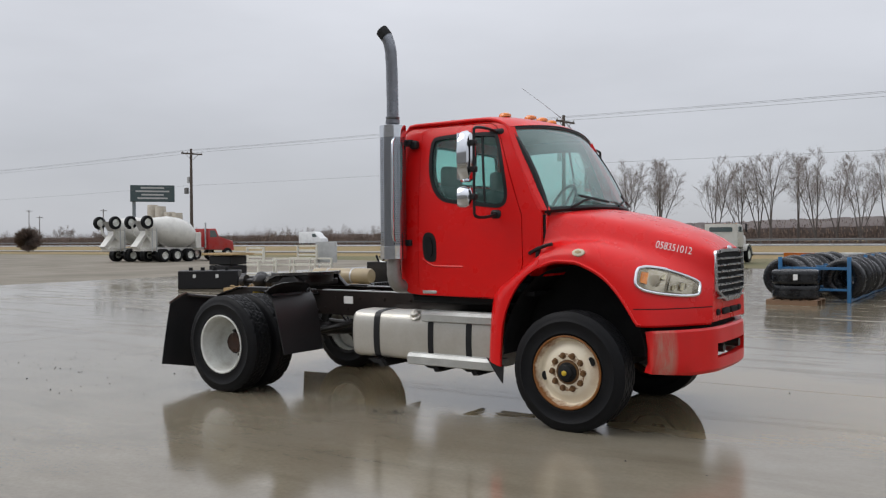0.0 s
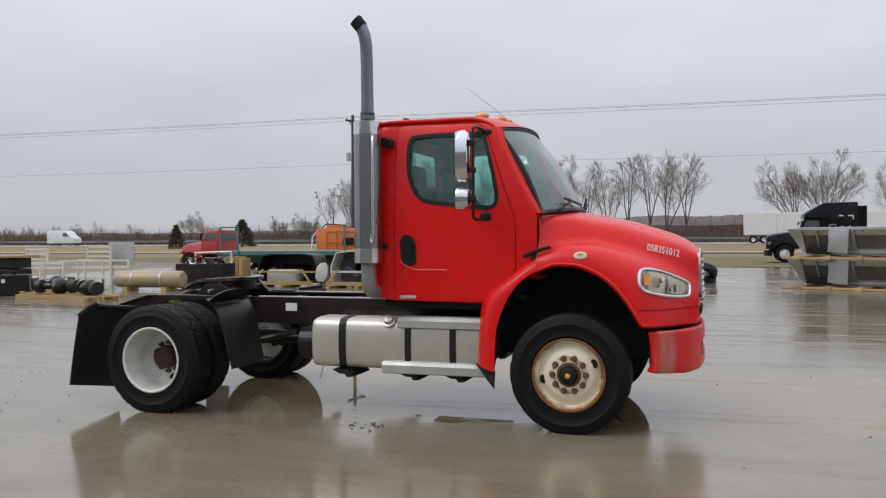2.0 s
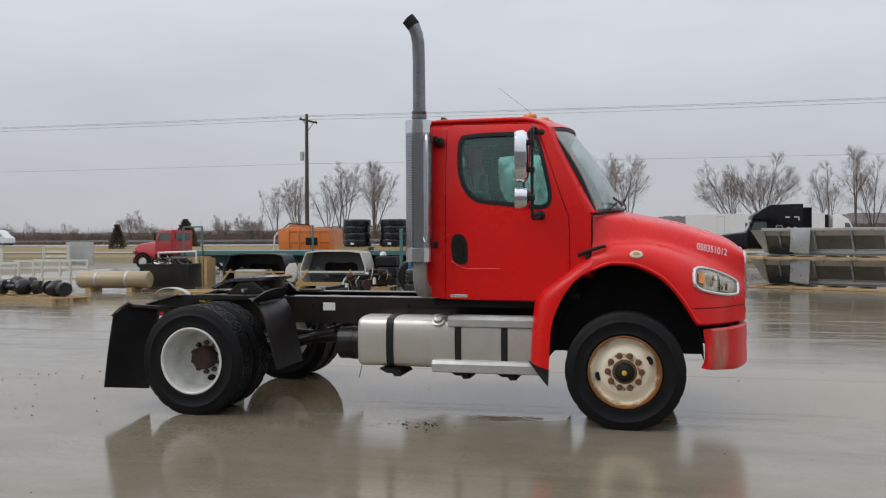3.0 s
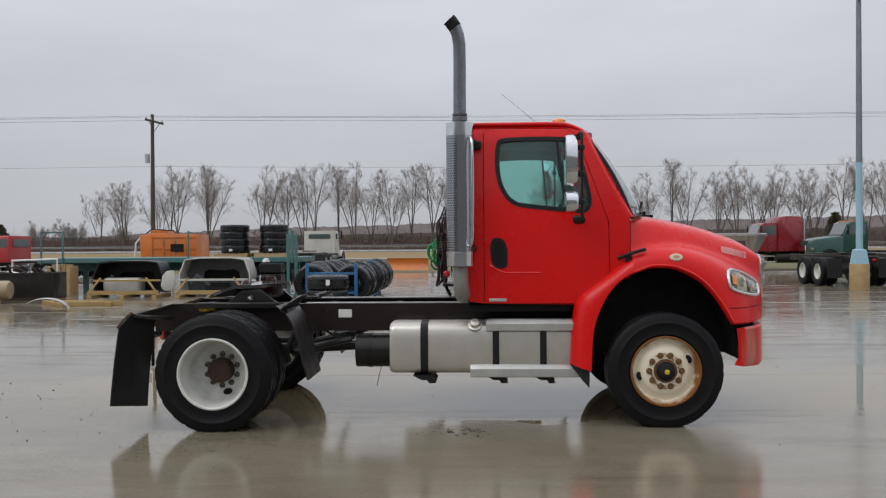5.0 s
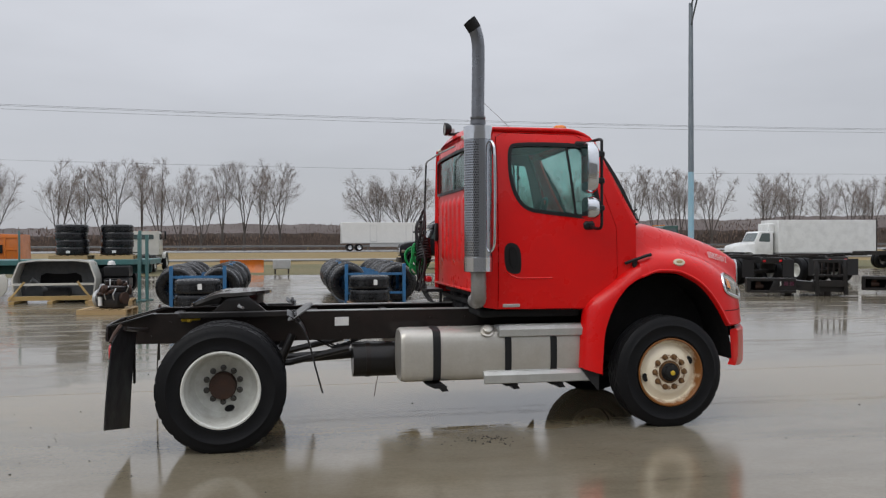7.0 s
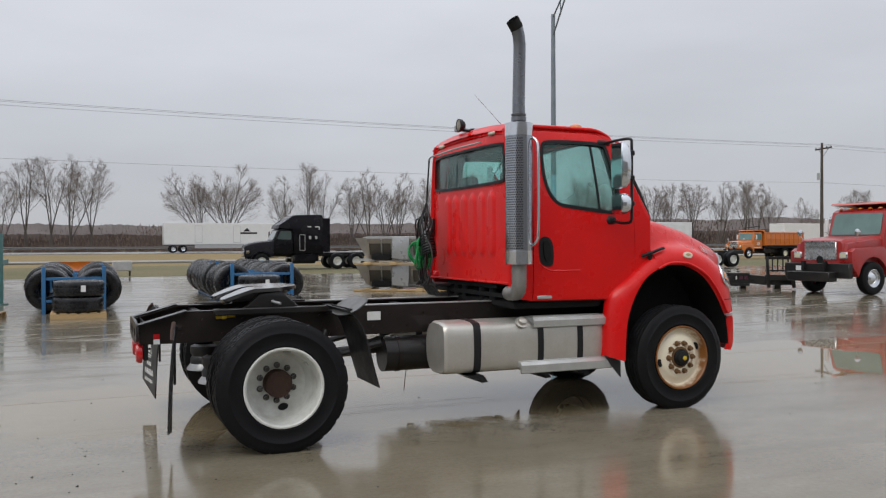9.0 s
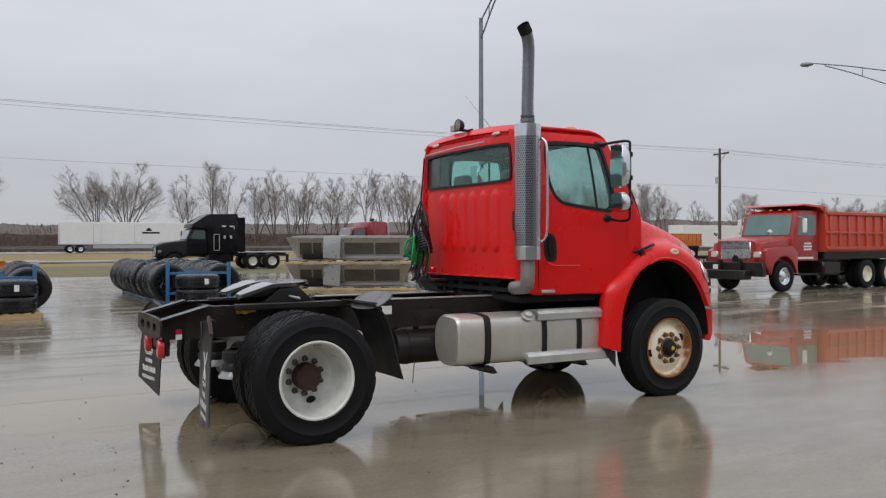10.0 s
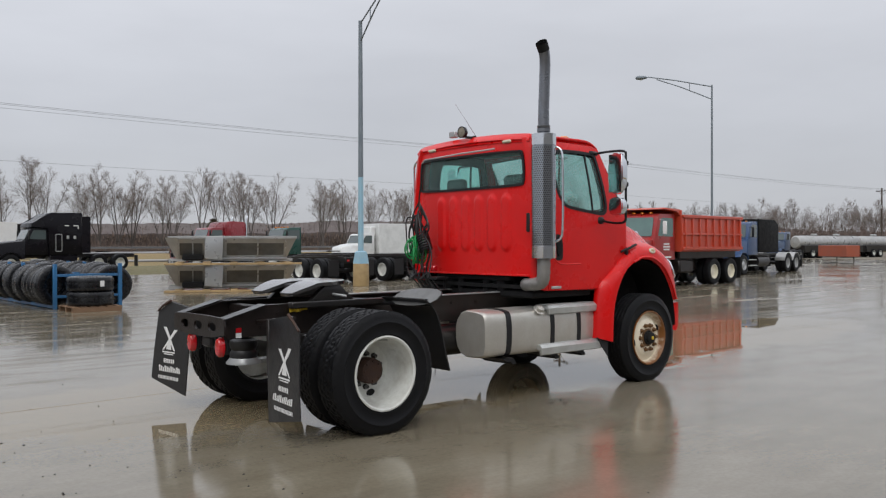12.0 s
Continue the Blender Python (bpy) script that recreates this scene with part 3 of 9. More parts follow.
# ---- wheels ----
def tyre_form(R, w, rim, n=72, lug=0.012, ribs=5, seat=None):
    """A tyre about the y axis with a cut tread, centred on the origin and pressed flat where it stands."""
    h = w / 2
    shoulder = [(rim, h * 0.74), (rim + 0.012, h * 0.86), (rim + 0.034, h * 0.93), (rim + 0.038, h * 0.965), (rim + 0.046, h * 0.965), (rim + 0.05, h * 0.95), (rim + 0.085, h * 0.985), (rim + 0.13, h * 1.0), (rim + 0.134, h * 1.025), (rim + 0.141, h * 1.025), (rim + 0.145, h * 0.995), (R - 0.05, h * 0.95), (R - 0.02, h * 0.86)]
    tread = []
    for k in range(ribs):
        a = -0.80 + 1.6 * k / ribs
        b = -0.80 + 1.6 * (k + 1) / ribs
        tread += [(R - lug, h * (a + 0.02)), (R, h * (a + 0.05)), (R, h * (b - 0.05)), (R - lug, h * (b - 0.02))]
    prof = [(r, -y) for r, y in shoulder] + tread + shoulder[::-1]
    first, last = len(shoulder), len(shoulder) + len(tread)

    def cut(i, k):
        if first <= k < last:
            rib = (k - first) // 4
            return lug * 0.9 if (i + 2 * rib) % 4 == 0 and rib not in (0, ribs - 1) or (i + rib) % 8 == 0 else 0.0
        return 0.0
    form = Form().lathe(prof, n=n, grooves=cut)
    for v in form.bm.verts if seat else ():
        if v.co.z < -seat:
            v.co.z = -seat
        v.co.y *= 1 + 0.07 * max(0.0, (-v.co.z - seat * 0.72) / (seat * 0.28))
    return form


def nut_ring(form, radius, y, count=10, r=0.018, length=0.035, turn=0.0):
    for i in range(count):
        a = turn + i * math.tau / count
        c = (radius * math.cos(a), y, radius * math.sin(a))
        form.cyl(c, (c[0], y - length, c[2]), r, r * 0.85, 6)
    return form


W_TYRE_F = tyre_form(0.513, 0.28, 0.292, 120, 0.006, 5, 0.503).mesh("tyre", M["rubber"])
W_TYRE_R = tyre_form(0.524, 0.275, 0.292, 168, 0.010, 5, 0.512).mesh("tyre", M["rubber"])


def hand_holes(form, radius, y, angles, r=0.034, stretch=1.25):
    for a in angles:
        ring = []
        for k in range(14):
            b = k * math.tau / 14
            u, v = r * math.cos(b), r * stretch * math.sin(b)
            ring.append((math.cos(a) * (radius + u) - math.sin(a) * v, y, math.sin(a) * (radius + u) + math.cos(a) * v))
        form.rings([ring, [(p[0], p[1] + 0.012, p[2]) for p in ring]])
    return form


NUT = Form().cyl((0, 0, 0), (0, -0.006, 0), 0.029, 0.028, 10).cyl((0, -0.005, 0), (0, -0.038, 0), 0.022, 0.018, 6).mesh("wheel_nut", M["nut"])
NUT_DARK = Form().cyl((0, 0, 0), (0, -0.008, 0), 0.027, 0.026, 10).cyl((0, -0.008, 0), (0, -0.04, 0), 0.021, 0.018, 6).mesh("wheel_nut", M["wet_black"])


def front_wheel(parent, x, y, z, side):
    turn = Matrix.Translation((x, y, z)) @ Matrix.Rotation(0 if side < 0 else math.pi, 4, "Z")
    tyre = part("front_tyre", W_TYRE_F, None, parent, "worn black steer tyre", turn)
    rim = Form().lathe([(0.30, 0.12), (0.305, -0.115), (0.314, -0.128), (0.314, -0.138), (0.303, -0.140), (0.290, -0.125), (0.283, -0.085), (0.268, -0.062), (0.245, -0.066), (0.215, -0.092), (0.185, -0.108), (0.125, -0.108), (0.085, -0.104)], n=56)
    part("rim", rim, M["rusty_wheel"], tyre, "white steel wheel with a rusty rim")
    for a in (0.45, 3.35):
        part("hand_hole", hand_holes(Form(), 0.232, -0.090, (a,), 0.026, 1.5), M["dark"], tyre)
    for k in range(10):
        part("wheel_nut", NUT, None, tyre, "", Matrix.Translation((0.143 * math.cos(k * 0.6283), -0.106, 0.143 * math.sin(k * 0.6283))))
    hub = Form().lathe([(0.084, -0.100), (0.084, -0.128), (0.066, -0.138), (0.064, -0.168), (0.048, -0.178), (0.0005, -0.180)], n=28)
    nut_ring(hub, 0.074, -0.130, 8, 0.008, 0.012)
    part("hub", hub, M["soot"], tyre, "greasy black hub")
    part("hub_seat", Form().lathe([(0.106, -0.104), (0.104, -0.114), (0.080, -0.116)], n=28), M["nut"], tyre, "rust-stained hub seat")
    cap = Form().lathe([(0.022, -0.176), (0.022, -0.184), (0.016, -0.188), (0.0005, -0.189)], n=20)
    part("hub_cap", cap, M["yellow"], tyre, "yellowed oil cap")


def rear_wheel(parent, x, z, side, mat):
    """A pair of tyres; the outer wheel's disc lies deep in its rim."""
    turn = Matrix.Translation((x, 0, z)) @ Matrix.Rotation(0 if side < 0 else math.pi, 4, "Z")
    inner = part("inner_rear_tyre", W_TYRE_R, None, parent, "", turn @ Matrix.Translation((0, -0.875, 0)))
    part("rim", Form().lathe([(0.292, 0.11), (0.30, 0.11), (0.30, -0.11), (0.28, -0.11), (0.27, 0.0), (0.1, 0.02)], n=40), mat, inner)
    tyre = part("outer_rear_tyre", W_TYRE_R, None, parent, "deep-lugged black drive tyre", turn @ Matrix.Translation((0, -1.215, 0)))
    rim = Form().lathe([(0.30, 0.11), (0.304, -0.112), (0.318, -0.124), (0.318, -0.134), (0.306, -0.137), (0.293, -0.126), (0.287, -0.06), (0.278, 0.02), (0.270, 0.10), (0.262, 0.140), (0.235, 0.165), (0.11, 0.170)], n=56)
    part("rim", rim, mat, tyre, "white dished steel wheel")
    part("hand_hole", hand_holes(Form(), 0.205, 0.155, (-1.32,), 0.028, 1.5), M["dark"], tyre)
    part("valve_stem", Form().tube([(0.03, 0.05, 0.262), (0.05, -0.02, 0.268), (0.06, -0.07, 0.272)], 0.006, 6), M["galv"], tyre)
    for k in range(10):
        part("wheel_nut", NUT_DARK, None, tyre, "", Matrix.Translation((0.143 * math.cos(0.3 + k * 0.6283), 0.168, 0.143 * math.sin(0.3 + k * 0.6283))))
    hub = Form().lathe([(0.112, 0.170), (0.112, 0.085), (0.105, 0.075), (0.105, 0.058), (0.06, 0.052), (0.0005, 0.050)], n=28)
    nut_ring(hub, 0.085, 0.058, 8, 0.011, 0.015)
    part("hub", hub, M["rust"], tyre, "rusty brown axle hub")


# ---- the red tractor: shape of its bonnet ----
HX = (-0.28, -0.05, 0.15, 0.35, 0.50, 0.62, 0.75, 0.87, 0.97, 1.04)
h_top = curve(HX, (1.905, 1.905, 1.872, 1.832, 1.795, 1.757, 1.715, 1.668, 1.61, 1.55))
h_sy = curve(HX, (0.87, 0.80, 0.74, 0.68, 0.635, 0.595, 0.555, 0.515, 0.475, 0.44))
h_sz = curve(HX, (1.865, 1.850, 1.808, 1.762, 1.718, 1.675, 1.632, 1.588, 1.542, 1.508))
h_fy = curve(HX, (0.985, 0.91, 0.85, 0.785, 0.735, 0.69, 0.635, 0.565, 0.50, 0.44))
h_fz = curve(HX, (1.58, 1.625, 1.628, 1.59, 1.545, 1.50, 1.44, 1.385, 1.335, 1.30))
h_cy = curve(HX, (1.035, 1.025, 1.01, 0.98, 0.945, 0.905, 0.82, 0.69, 0.555, 0.465))
h_cz = curve(HX, (1.530, 1.585, 1.585, 1.545, 1.485, 1.42, 1.355, 1.30, 1.26, 1.22))
h_oy = curve(HX, (1.09, 1.095, 1.093, 1.08, 1.06, 1.02, 0.925, 0.775, 0.61, 0.485))
h_oz = curve(HX, (1.47, 1.515, 1.515, 1.455, 1.375, 1.30, 1.235, 1.19, 1.16, 1.13))
h_ly = curve(HX, (1.105, 1.108, 1.108, 1.10, 1.09, 1.07, 0.99, 0.83, 0.65, 0.51))
arch_z = curve((-0.28, -0.09, 0.05, 0.20, 0.31, 0.40, 0.50, 0.56, 0.61, 0.64), (1.375, 1.435, 1.43, 1.38, 1.315, 1.23, 1.10, 1.00, 0.925, 0.925))


def bonnet_section(x, side=-1, n=26):
    lz = arch_z(x)
    pts = [(0, h_top(x)), (0.42 * h_sy(x), h_top(x) - 0.004), (0.86 * h_sy(x), 0.3 * h_top(x) + 0.7 * h_sz(x)), (h_sy(x), h_sz(x) - 0.02),
           (0.45 * h_sy(x) + 0.55 * h_fy(x), 0.5 * h_sz(x) + 0.5 * h_fz(x)), (h_fy(x), h_fz(x)), (h_cy(x), h_cz(x)), (h_oy(x), max(h_oz(x), lz + 0.03)), (h_ly(x), lz)]
    p = rounded(pts, 2, False)
    return [Vector((x, side * a, b)) for a, b in p]


def bonnet_y(x, z):
    """How far out the bonnet's flank lies at a height."""
    s = bonnet_section(x, 1)
    for a, b in zip(s[6:], s[7:]):
        if b.z <= z <= a.z:
            return a.y + (b.y - a.y) * (a.z - z) / max(a.z - b.z, 1e-6)
    return s[-1].y


tractor = thing("semi_tractor", "red day-cab semi tractor with a black frame, standing on wet concrete", "truck")

xs = [-0.28 + 1.32 * i / 36 for i in range(37)]
bonnet = Form()
full = [[Vector((p.x, -p.y, p.z)) for p in bonnet_section(x)][::-1] + bonnet_section(x)[1:] for x in xs]
bonnet.rings(full, closed=False)
inner = [[Vector((p.x - 0.012, p.y * 0.975, p.z - 0.018)) for p in ring] for ring in full]
bonnet.rings(inner, closed=False)
for ra, rb in ((full[0], inner[0]),):
    bonnet.rings([ra, rb], closed=False)
bonnet.rings([[r[0] for r in full], [r[0] for r in inner]], closed=False)
bonnet.rings([[r[-1] for r in full], [r[-1] for r in inner]], closed=False)
front = full[-1]
nose = [Vector((1.056 - 0.06 * p.y ** 2 - 0.03 * (p.z - 1.09), p.y * 0.955, 0.93 + (p.z - 0.93) * 0.978)) for p in front]
bonnet.rings([front, nose], closed=False)
bonnet.bm.faces.new([bonnet.bm.verts.new(p) for p in nose])
hood = part("bonnet", bonnet, M["red"], tractor, "glossy red sloping bonnet with rounded wings", smooth=50)

for side in (-1, 1):
    lip = [bonnet_section(x, side)[-1] + Vector((0, side * 0.004, 0.006)) for x in [-0.27 + 0.90 * k / 40 for k in range(41)]]
    part("arch_lip", Form().tube(lip, 0.013, 6), M["red"], hood)

# rear skirts of the front wings
sk_o = [curve((0, 1, 2, 3, 4), v) for v in ((-0.83, -0.815, -0.785, -0.53, -0.275), (0.55, 0.85, 1.105, 1.335, 1.535))]
sk_i = [curve((0, 1, 2, 3, 4), v) for v in ((-0.655, -0.635, -0.545, -0.395, -0.275), (0.50, 0.83, 1.11, 1.305, 1.38))]
for side in (-1, 1):
    sk = Form()
    rings_ = []
    for k in range(25):
        s = 4 * k / 24
        ox, oz, ix, iz = sk_o[0](s), sk_o[1](s), sk_i[0](s), sk_i[1](s)
        ring = []
        for f, y in ((0.0, 0.955), (0.0, 0.985), (0.12, 1.03), (0.4, 1.085), (0.75, 1.108), (1.0, 1.108), (1.0, 1.075), (0.6, 1.06), (0.2, 0.97)):
            ring.append((ox + (ix - ox) * f, side * y, oz + (iz - oz) * f))
        rings_.append(ring)
    sk.rings(rings_)
    part("wing_skirt", sk, M["red"], tractor, smooth=50)
    fl = Form().sheet([(-0.84, 0.56), (-0.66, 0.50), (-0.665, 0.34), (-0.72, 0.40)], [], 0.012, lambda u, v, w, s=side: Vector((u, s * (1.02 + w + 0.3 * (0.56 - v) * 0.2), v)))
    part("splash_flap", fl, M["sheet"], tractor, "black rubber splash flap")

# wheel housings and the bay under the bonnet, their shade put into near-black colour
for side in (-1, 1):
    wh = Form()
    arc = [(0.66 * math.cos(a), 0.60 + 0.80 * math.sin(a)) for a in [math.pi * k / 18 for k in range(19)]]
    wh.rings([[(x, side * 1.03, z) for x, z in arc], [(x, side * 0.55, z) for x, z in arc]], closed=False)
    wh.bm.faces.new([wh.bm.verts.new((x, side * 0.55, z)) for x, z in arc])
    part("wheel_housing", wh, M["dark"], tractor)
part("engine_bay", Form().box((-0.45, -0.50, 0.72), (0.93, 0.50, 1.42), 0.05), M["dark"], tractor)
part("front_axle", Form().box((-0.06, -0.8, 0.40), (0.06, 0.8, 0.52), 0.02).cyl((0, -0.95, 0.505), (0, -0.75, 0.505), 0.18).cyl((0, 0.75, 0.505), (0, 0.95, 0.505), 0.18), M["black_paint"], tractor)
for side in (-1, 1):
    lf = Form()
    for k in range(4):
        lf.tube([(-0.62 + 0.1 * k, side * 0.42, 0.70 + 0.0 * k), (0, side * 0.42, 0.55 + 0.02 * k), (0.62 - 0.1 * k, side * 0.42, 0.70)], 0.018, 4)
    part("front_leaf_spring", lf, M["black_paint"], tractor)

# grille
gr = rounded([(-0.42, 1.085), (0.42, 1.085), (0.445, 1.475), (0.40, 1.535), (-0.40, 1.535), (-0.445, 1.475)], 1)
hole = grown(gr, -0.026)
gx = lambda u, v, w: Vector((1.054 + w - 0.06 * abs(u) ** 2 - 0.03 * (v - 1.09), u, v))
grille = part("grille", Form().sheet(gr, [hole], 0.024, gx, cut_u=[-0.3, -0.2, -0.1, 0, 0.1, 0.2, 0.3]), M["grille"], tractor, "chrome-edged grille with horizontal slats")
part("grille_back", Form().sheet(grown(gr, -0.02), [], 0.006, lambda u, v, w: gx(u, v, w - 0.004)), M["dark"], grille)
for k in range(7):
    z = 1.125 + 0.055 * k
    half = 0.395 + 0.02 * k / 7
    part("slat", Form().rings([[gx(u, z + dz, dw) for dw, dz in ((0.004, -0.013), (0.030, -0.011), (0.031, -0.001), (0.008, 0.006))] for u in [half * j / 6 for j in range(-6, 7)]]), M["grille"], grille)
badge = Form().lathe([(0.0005, 0.014), (0.05, 0.012), (0.062, 0.004), (0.062, 0.0)], n=24, axis="x")
badge.move(Matrix.Translation((1.045, 0, 1.545)) @ Matrix.Rotation(-0.5, 4, "Y") @ Matrix.Diagonal((0.7, 0.95, 0.32, 1)))
part("badge", badge, M["chrome"], tractor, "plain oval chrome badge")
for y0, w in ((-0.40, 0.09), (-0.24, 0.2), (0.0, 0.2), (0.24, 0.09)):
    part("air_slot", Form().box((1.02, y0, 0.972), (1.066 - 0.06 * abs(y0 + w / 2) ** 2, y0 + w, 1.025), 0.010), M["dark"], tractor)
for side in (-1, 1):
    part("seam", Form().rings([[Vector((p.x, p.y, p.z)) for p in [Vector((x, side * (bonnet_y(x, 1.055) + 0.002), 1.055 + dz)) for dz in (-0.004, 0.004)]] for x in [0.57 + 0.47 * k / 14 for k in range(15)]], closed=False), M["dark"], tractor)

# headlamps set into the flanks
hl_top = curve((0.548, 0.565, 0.61, 0.70, 0.80, 0.90, 0.96, 0.985), (1.335, 1.388, 1.406, 1.392, 1.356, 1.306, 1.262, 1.215))
hl_bot = curve((0.548, 0.565, 0.61, 0.70, 0.80, 0.90, 0.96, 0.985), (1.320, 1.262, 1.214, 1.182, 1.160, 1.146, 1.146, 1.19))


def lamp_patch(side, off, shrink, span=(0, 1, 0, 1)):
    """A patch that follows the bonnet's flank inside the headlamp's outline."""
    f = Form()

    def at(a, b):
        dip = math.sin(math.pi * a) * math.sin(math.pi * b) if span[1] < 1 else 0.0
        a, b = span[0] + (span[1] - span[0]) * a, span[2] + (span[3] - span[2]) * b
        x = 0.549 + 0.435 * (shrink + (1 - 2 * shrink) * a)
        lo, hi = hl_bot(x), hl_top(x)
        z = lo + (hi - lo) * (shrink * 1.8 + (1 - 3.6 * shrink) * b)
        puff = off * (0.35 + 0.65 * math.sin(math.pi * min(max(a, 0), 1)) * math.sin(math.pi * b)) - 0.012 * dip
        d = bonnet_y(x, z)
        return Vector((x + puff * 0.5, side * (d + puff), z))
    return f.grid(at, 30, 10)


for side in (-1, 1):
    edge = [(x, hl_top(x)) for x in [0.565 + 0.405 * k / 16 for k in range(17)]] + [(x, hl_bot(x)) for x in [0.97 - 0.405 * k / 16 for k in range(17)]]
    edge = rounded([(0.771 + (x - 0.771) * 0.965, 1.272 + (z - 1.272) * 0.92) for x, z in edge], 1)
    edge = [(x + 0.004, side * (bonnet_y(x, z) + 0.008), z) for x, z in edge]
    bezel = part("headlamp", Form().tube(edge + edge[:2], 0.0145, 8), M["chrome"], tractor, "wrap-round headlamp with a chrome surround")
    part("lamp_housing", lamp_patch(side, 0.010, 0.03), M["reflector"], bezel)
    for nm_, key_, a0, a1, b0, b1, up in (("indicator", "amber", 0.13, 0.24, 0.30, 0.74, 0.026), ("reflector_bowl", "lamp_bowl", 0.22, 0.50, 0.12, 0.86, 0.018), ("reflector_bowl", "lamp_bowl", 0.55, 0.86, 0.16, 0.82, 0.020), ("bulb", "cream", 0.43, 0.48, 0.60, 0.78, 0.030), ("bulb", "cream", 0.70, 0.75, 0.30, 0.62, 0.030), ("bulb", "cream", 0.60, 0.64, 0.25, 0.45, 0.030)):
        part(nm_, lamp_patch(side, up, 0.0, (a0, a1, b0, b1)), M[key_], bezel, "amber indicator bulb" if key_ == "amber" else "")
    part("lens", lamp_patch(side, 0.032, 0.03), M["lens"], bezel, "clear plastic lens")
    mk = Form().lathe([(0.058, 0.0), (0.055, 0.010), (0.04, 0.014), (0.0005, 0.015)], n=24, axis="z")
    mk.move(Matrix.Translation((0.10, side * 1.088, 1.512)) @ Matrix.Rotation(radians(62) * -side, 4, "X") @ Matrix.Diagonal((1, 0.62, 1, 1)))
    mark = part("side_marker", mk, M["cream"], tractor, "faded oval side marker lamp")
    mc = Form().lathe([(0.024, 0.012), (0.022, 0.018), (0.0005, 0.019)], n=16, axis="z")
    mc.move(Matrix.Translation((0.10, side * 1.088, 1.512)) @ Matrix.Rotation(radians(62) * -side, 4, "X") @ Matrix.Diagonal((1.3, 0.62, 1, 1)))
    part("marker_lens", mc, M["tan"], mark)
    la = Form().tube([(-0.40, side * 1.02, 1.505), (-0.30, side * 1.065, 1.545), (-0.21, side * 1.06, 1.575), (-0.16, side * 1.05, 1.585)], 0.016, 6)
    la.box((-0.33, side * 1.03 - 0.02, 1.46), (-0.29, side * 1.03 + 0.02, 1.55), 0.008)
    part("bonnet_latch", la, M["plastic"], tractor, "black rubber bonnet latch")
    part("bonnet_gap", Form().box((-0.287, side * 0.60, 1.50), (-0.277, side * 0.975, 1.84), 0.002), M["dark"], tractor)


# fleet number on both flanks
def lettering(text, size):
    cu = bpy.data.curves.new("lettering", "FONT")
    cu.body, cu.size, cu.extrude, cu.shear = text, size, 0.0, 0.12
    ob = bpy.data.objects.new("lettering", cu)
    scene.collection.objects.link(ob)
    me = bpy.data.meshes.new_from_object(ob.evaluated_get(bpy.context.evaluated_depsgraph_get()))
    bpy.data.objects.remove(ob)
    return me


for side in (-1, 1):
    me = lettering("058351012", 0.090)
    top = max(v.co.x for v in me.vertices)
    for v in me.vertices:
        u = v.co.x / top
        x = 0.608 + 0.268 * (u if side < 0 else 1 - u)
        z = 1.548 + 0.95 * v.co.y - 0.062 * (u if side < 0 else 1 - u)
        v.co = Vector((x + 0.004, side * (bonnet_y(x, z) + 0.006), z + 0.004))
    me.materials.append(M["white_mark"])
    part("fleet_number", me, None, tractor, "white fleet number")

# bumper
bx = curve((0, 0.35, 0.6, 0.8, 0.93, 1.0, 1.03), (1.085, 1.070, 1.005, 0.912, 0.815, 0.755, 0.725))
bump = Form()
rows = []
for k in range(41):
    y = -1.03 + 2.06 * k / 40
    x, e = bx(abs(y)), max(0.0, (abs(y) - 0.72) / 0.31)
    lo = 0.50 + 0.03 * e
    rows.append([(x - 0.075, y * 0.985, 0.872), (x - 0.02, y, 0.882), (x - 0.004, y, 0.862), (x, y, 0.74), (x, y, 0.62), (x - 0.015 * e, y * 0.995, lo + 0.03), (x - 0.02, y * 0.985, lo), (x - 0.09, y * 0.97, lo + 0.01), (x - 0.06, y * 0.975, 0.62), (x - 0.06, y * 0.975, 0.74)])
bump.rings(rows)
slot = [f for f in bump.bm.faces if abs(f.calc_center_median().y) < 0.41 and 0.63 < f.calc_center_median().z < 0.73]
bmesh.ops.delete(bump.bm, geom=slot, context="FACES")
bumper = part("front_bumper", bump, M["red_worn"], tractor, "scuffed red wrap-round bumper with one wide opening", smooth=28)
lining = Form()
for z in (0.62, 0.74):
    lining.rings([[(bx(abs(y)) - 0.002, y, z), (bx(abs(y)) - 0.058, y * 0.98, z)] for y in [-0.412 + 0.824 * k / 16 for k in range(17)]], closed=False)
for y in (-0.412, 0.412):
    lining.rings([[(bx(0.412) - 0.002, y, z), (bx(0.412) - 0.058, y * 0.98, z)] for z in (0.62, 0.74)], closed=False)
part("opening_lining", lining, M["red_worn"], bumper)
for side in (-1, 1):
    part("tow_hook", Form().cyl((0.93, side * 0.24, 0.685), (1.065, side * 0.24, 0.685), 0.042, 0.036, 14), M["black_paint"], bumper)
part("bumper_bracket", Form().box((0.80, -0.33, 0.63), (0.93, 0.41, 0.80), 0.02), M["dark"], bumper)
# Dark sheet behind the bumper: the gap's shade put in as a part.
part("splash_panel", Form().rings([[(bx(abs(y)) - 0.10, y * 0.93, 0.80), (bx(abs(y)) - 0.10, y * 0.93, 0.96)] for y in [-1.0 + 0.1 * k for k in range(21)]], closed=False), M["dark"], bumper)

# ---- cab ----
T_Y = curve((1.05, 1.2, 1.6, 1.9, 2.2, 2.5, 2.66, 2.76), (0.985, 1.005, 1.012, 1.005, 0.985, 0.945, 0.915, 0.86))


def flank(side, base=0.0):
    return lambda u, v, w: Vector((u, side * (T_Y(v) + base + w), v))


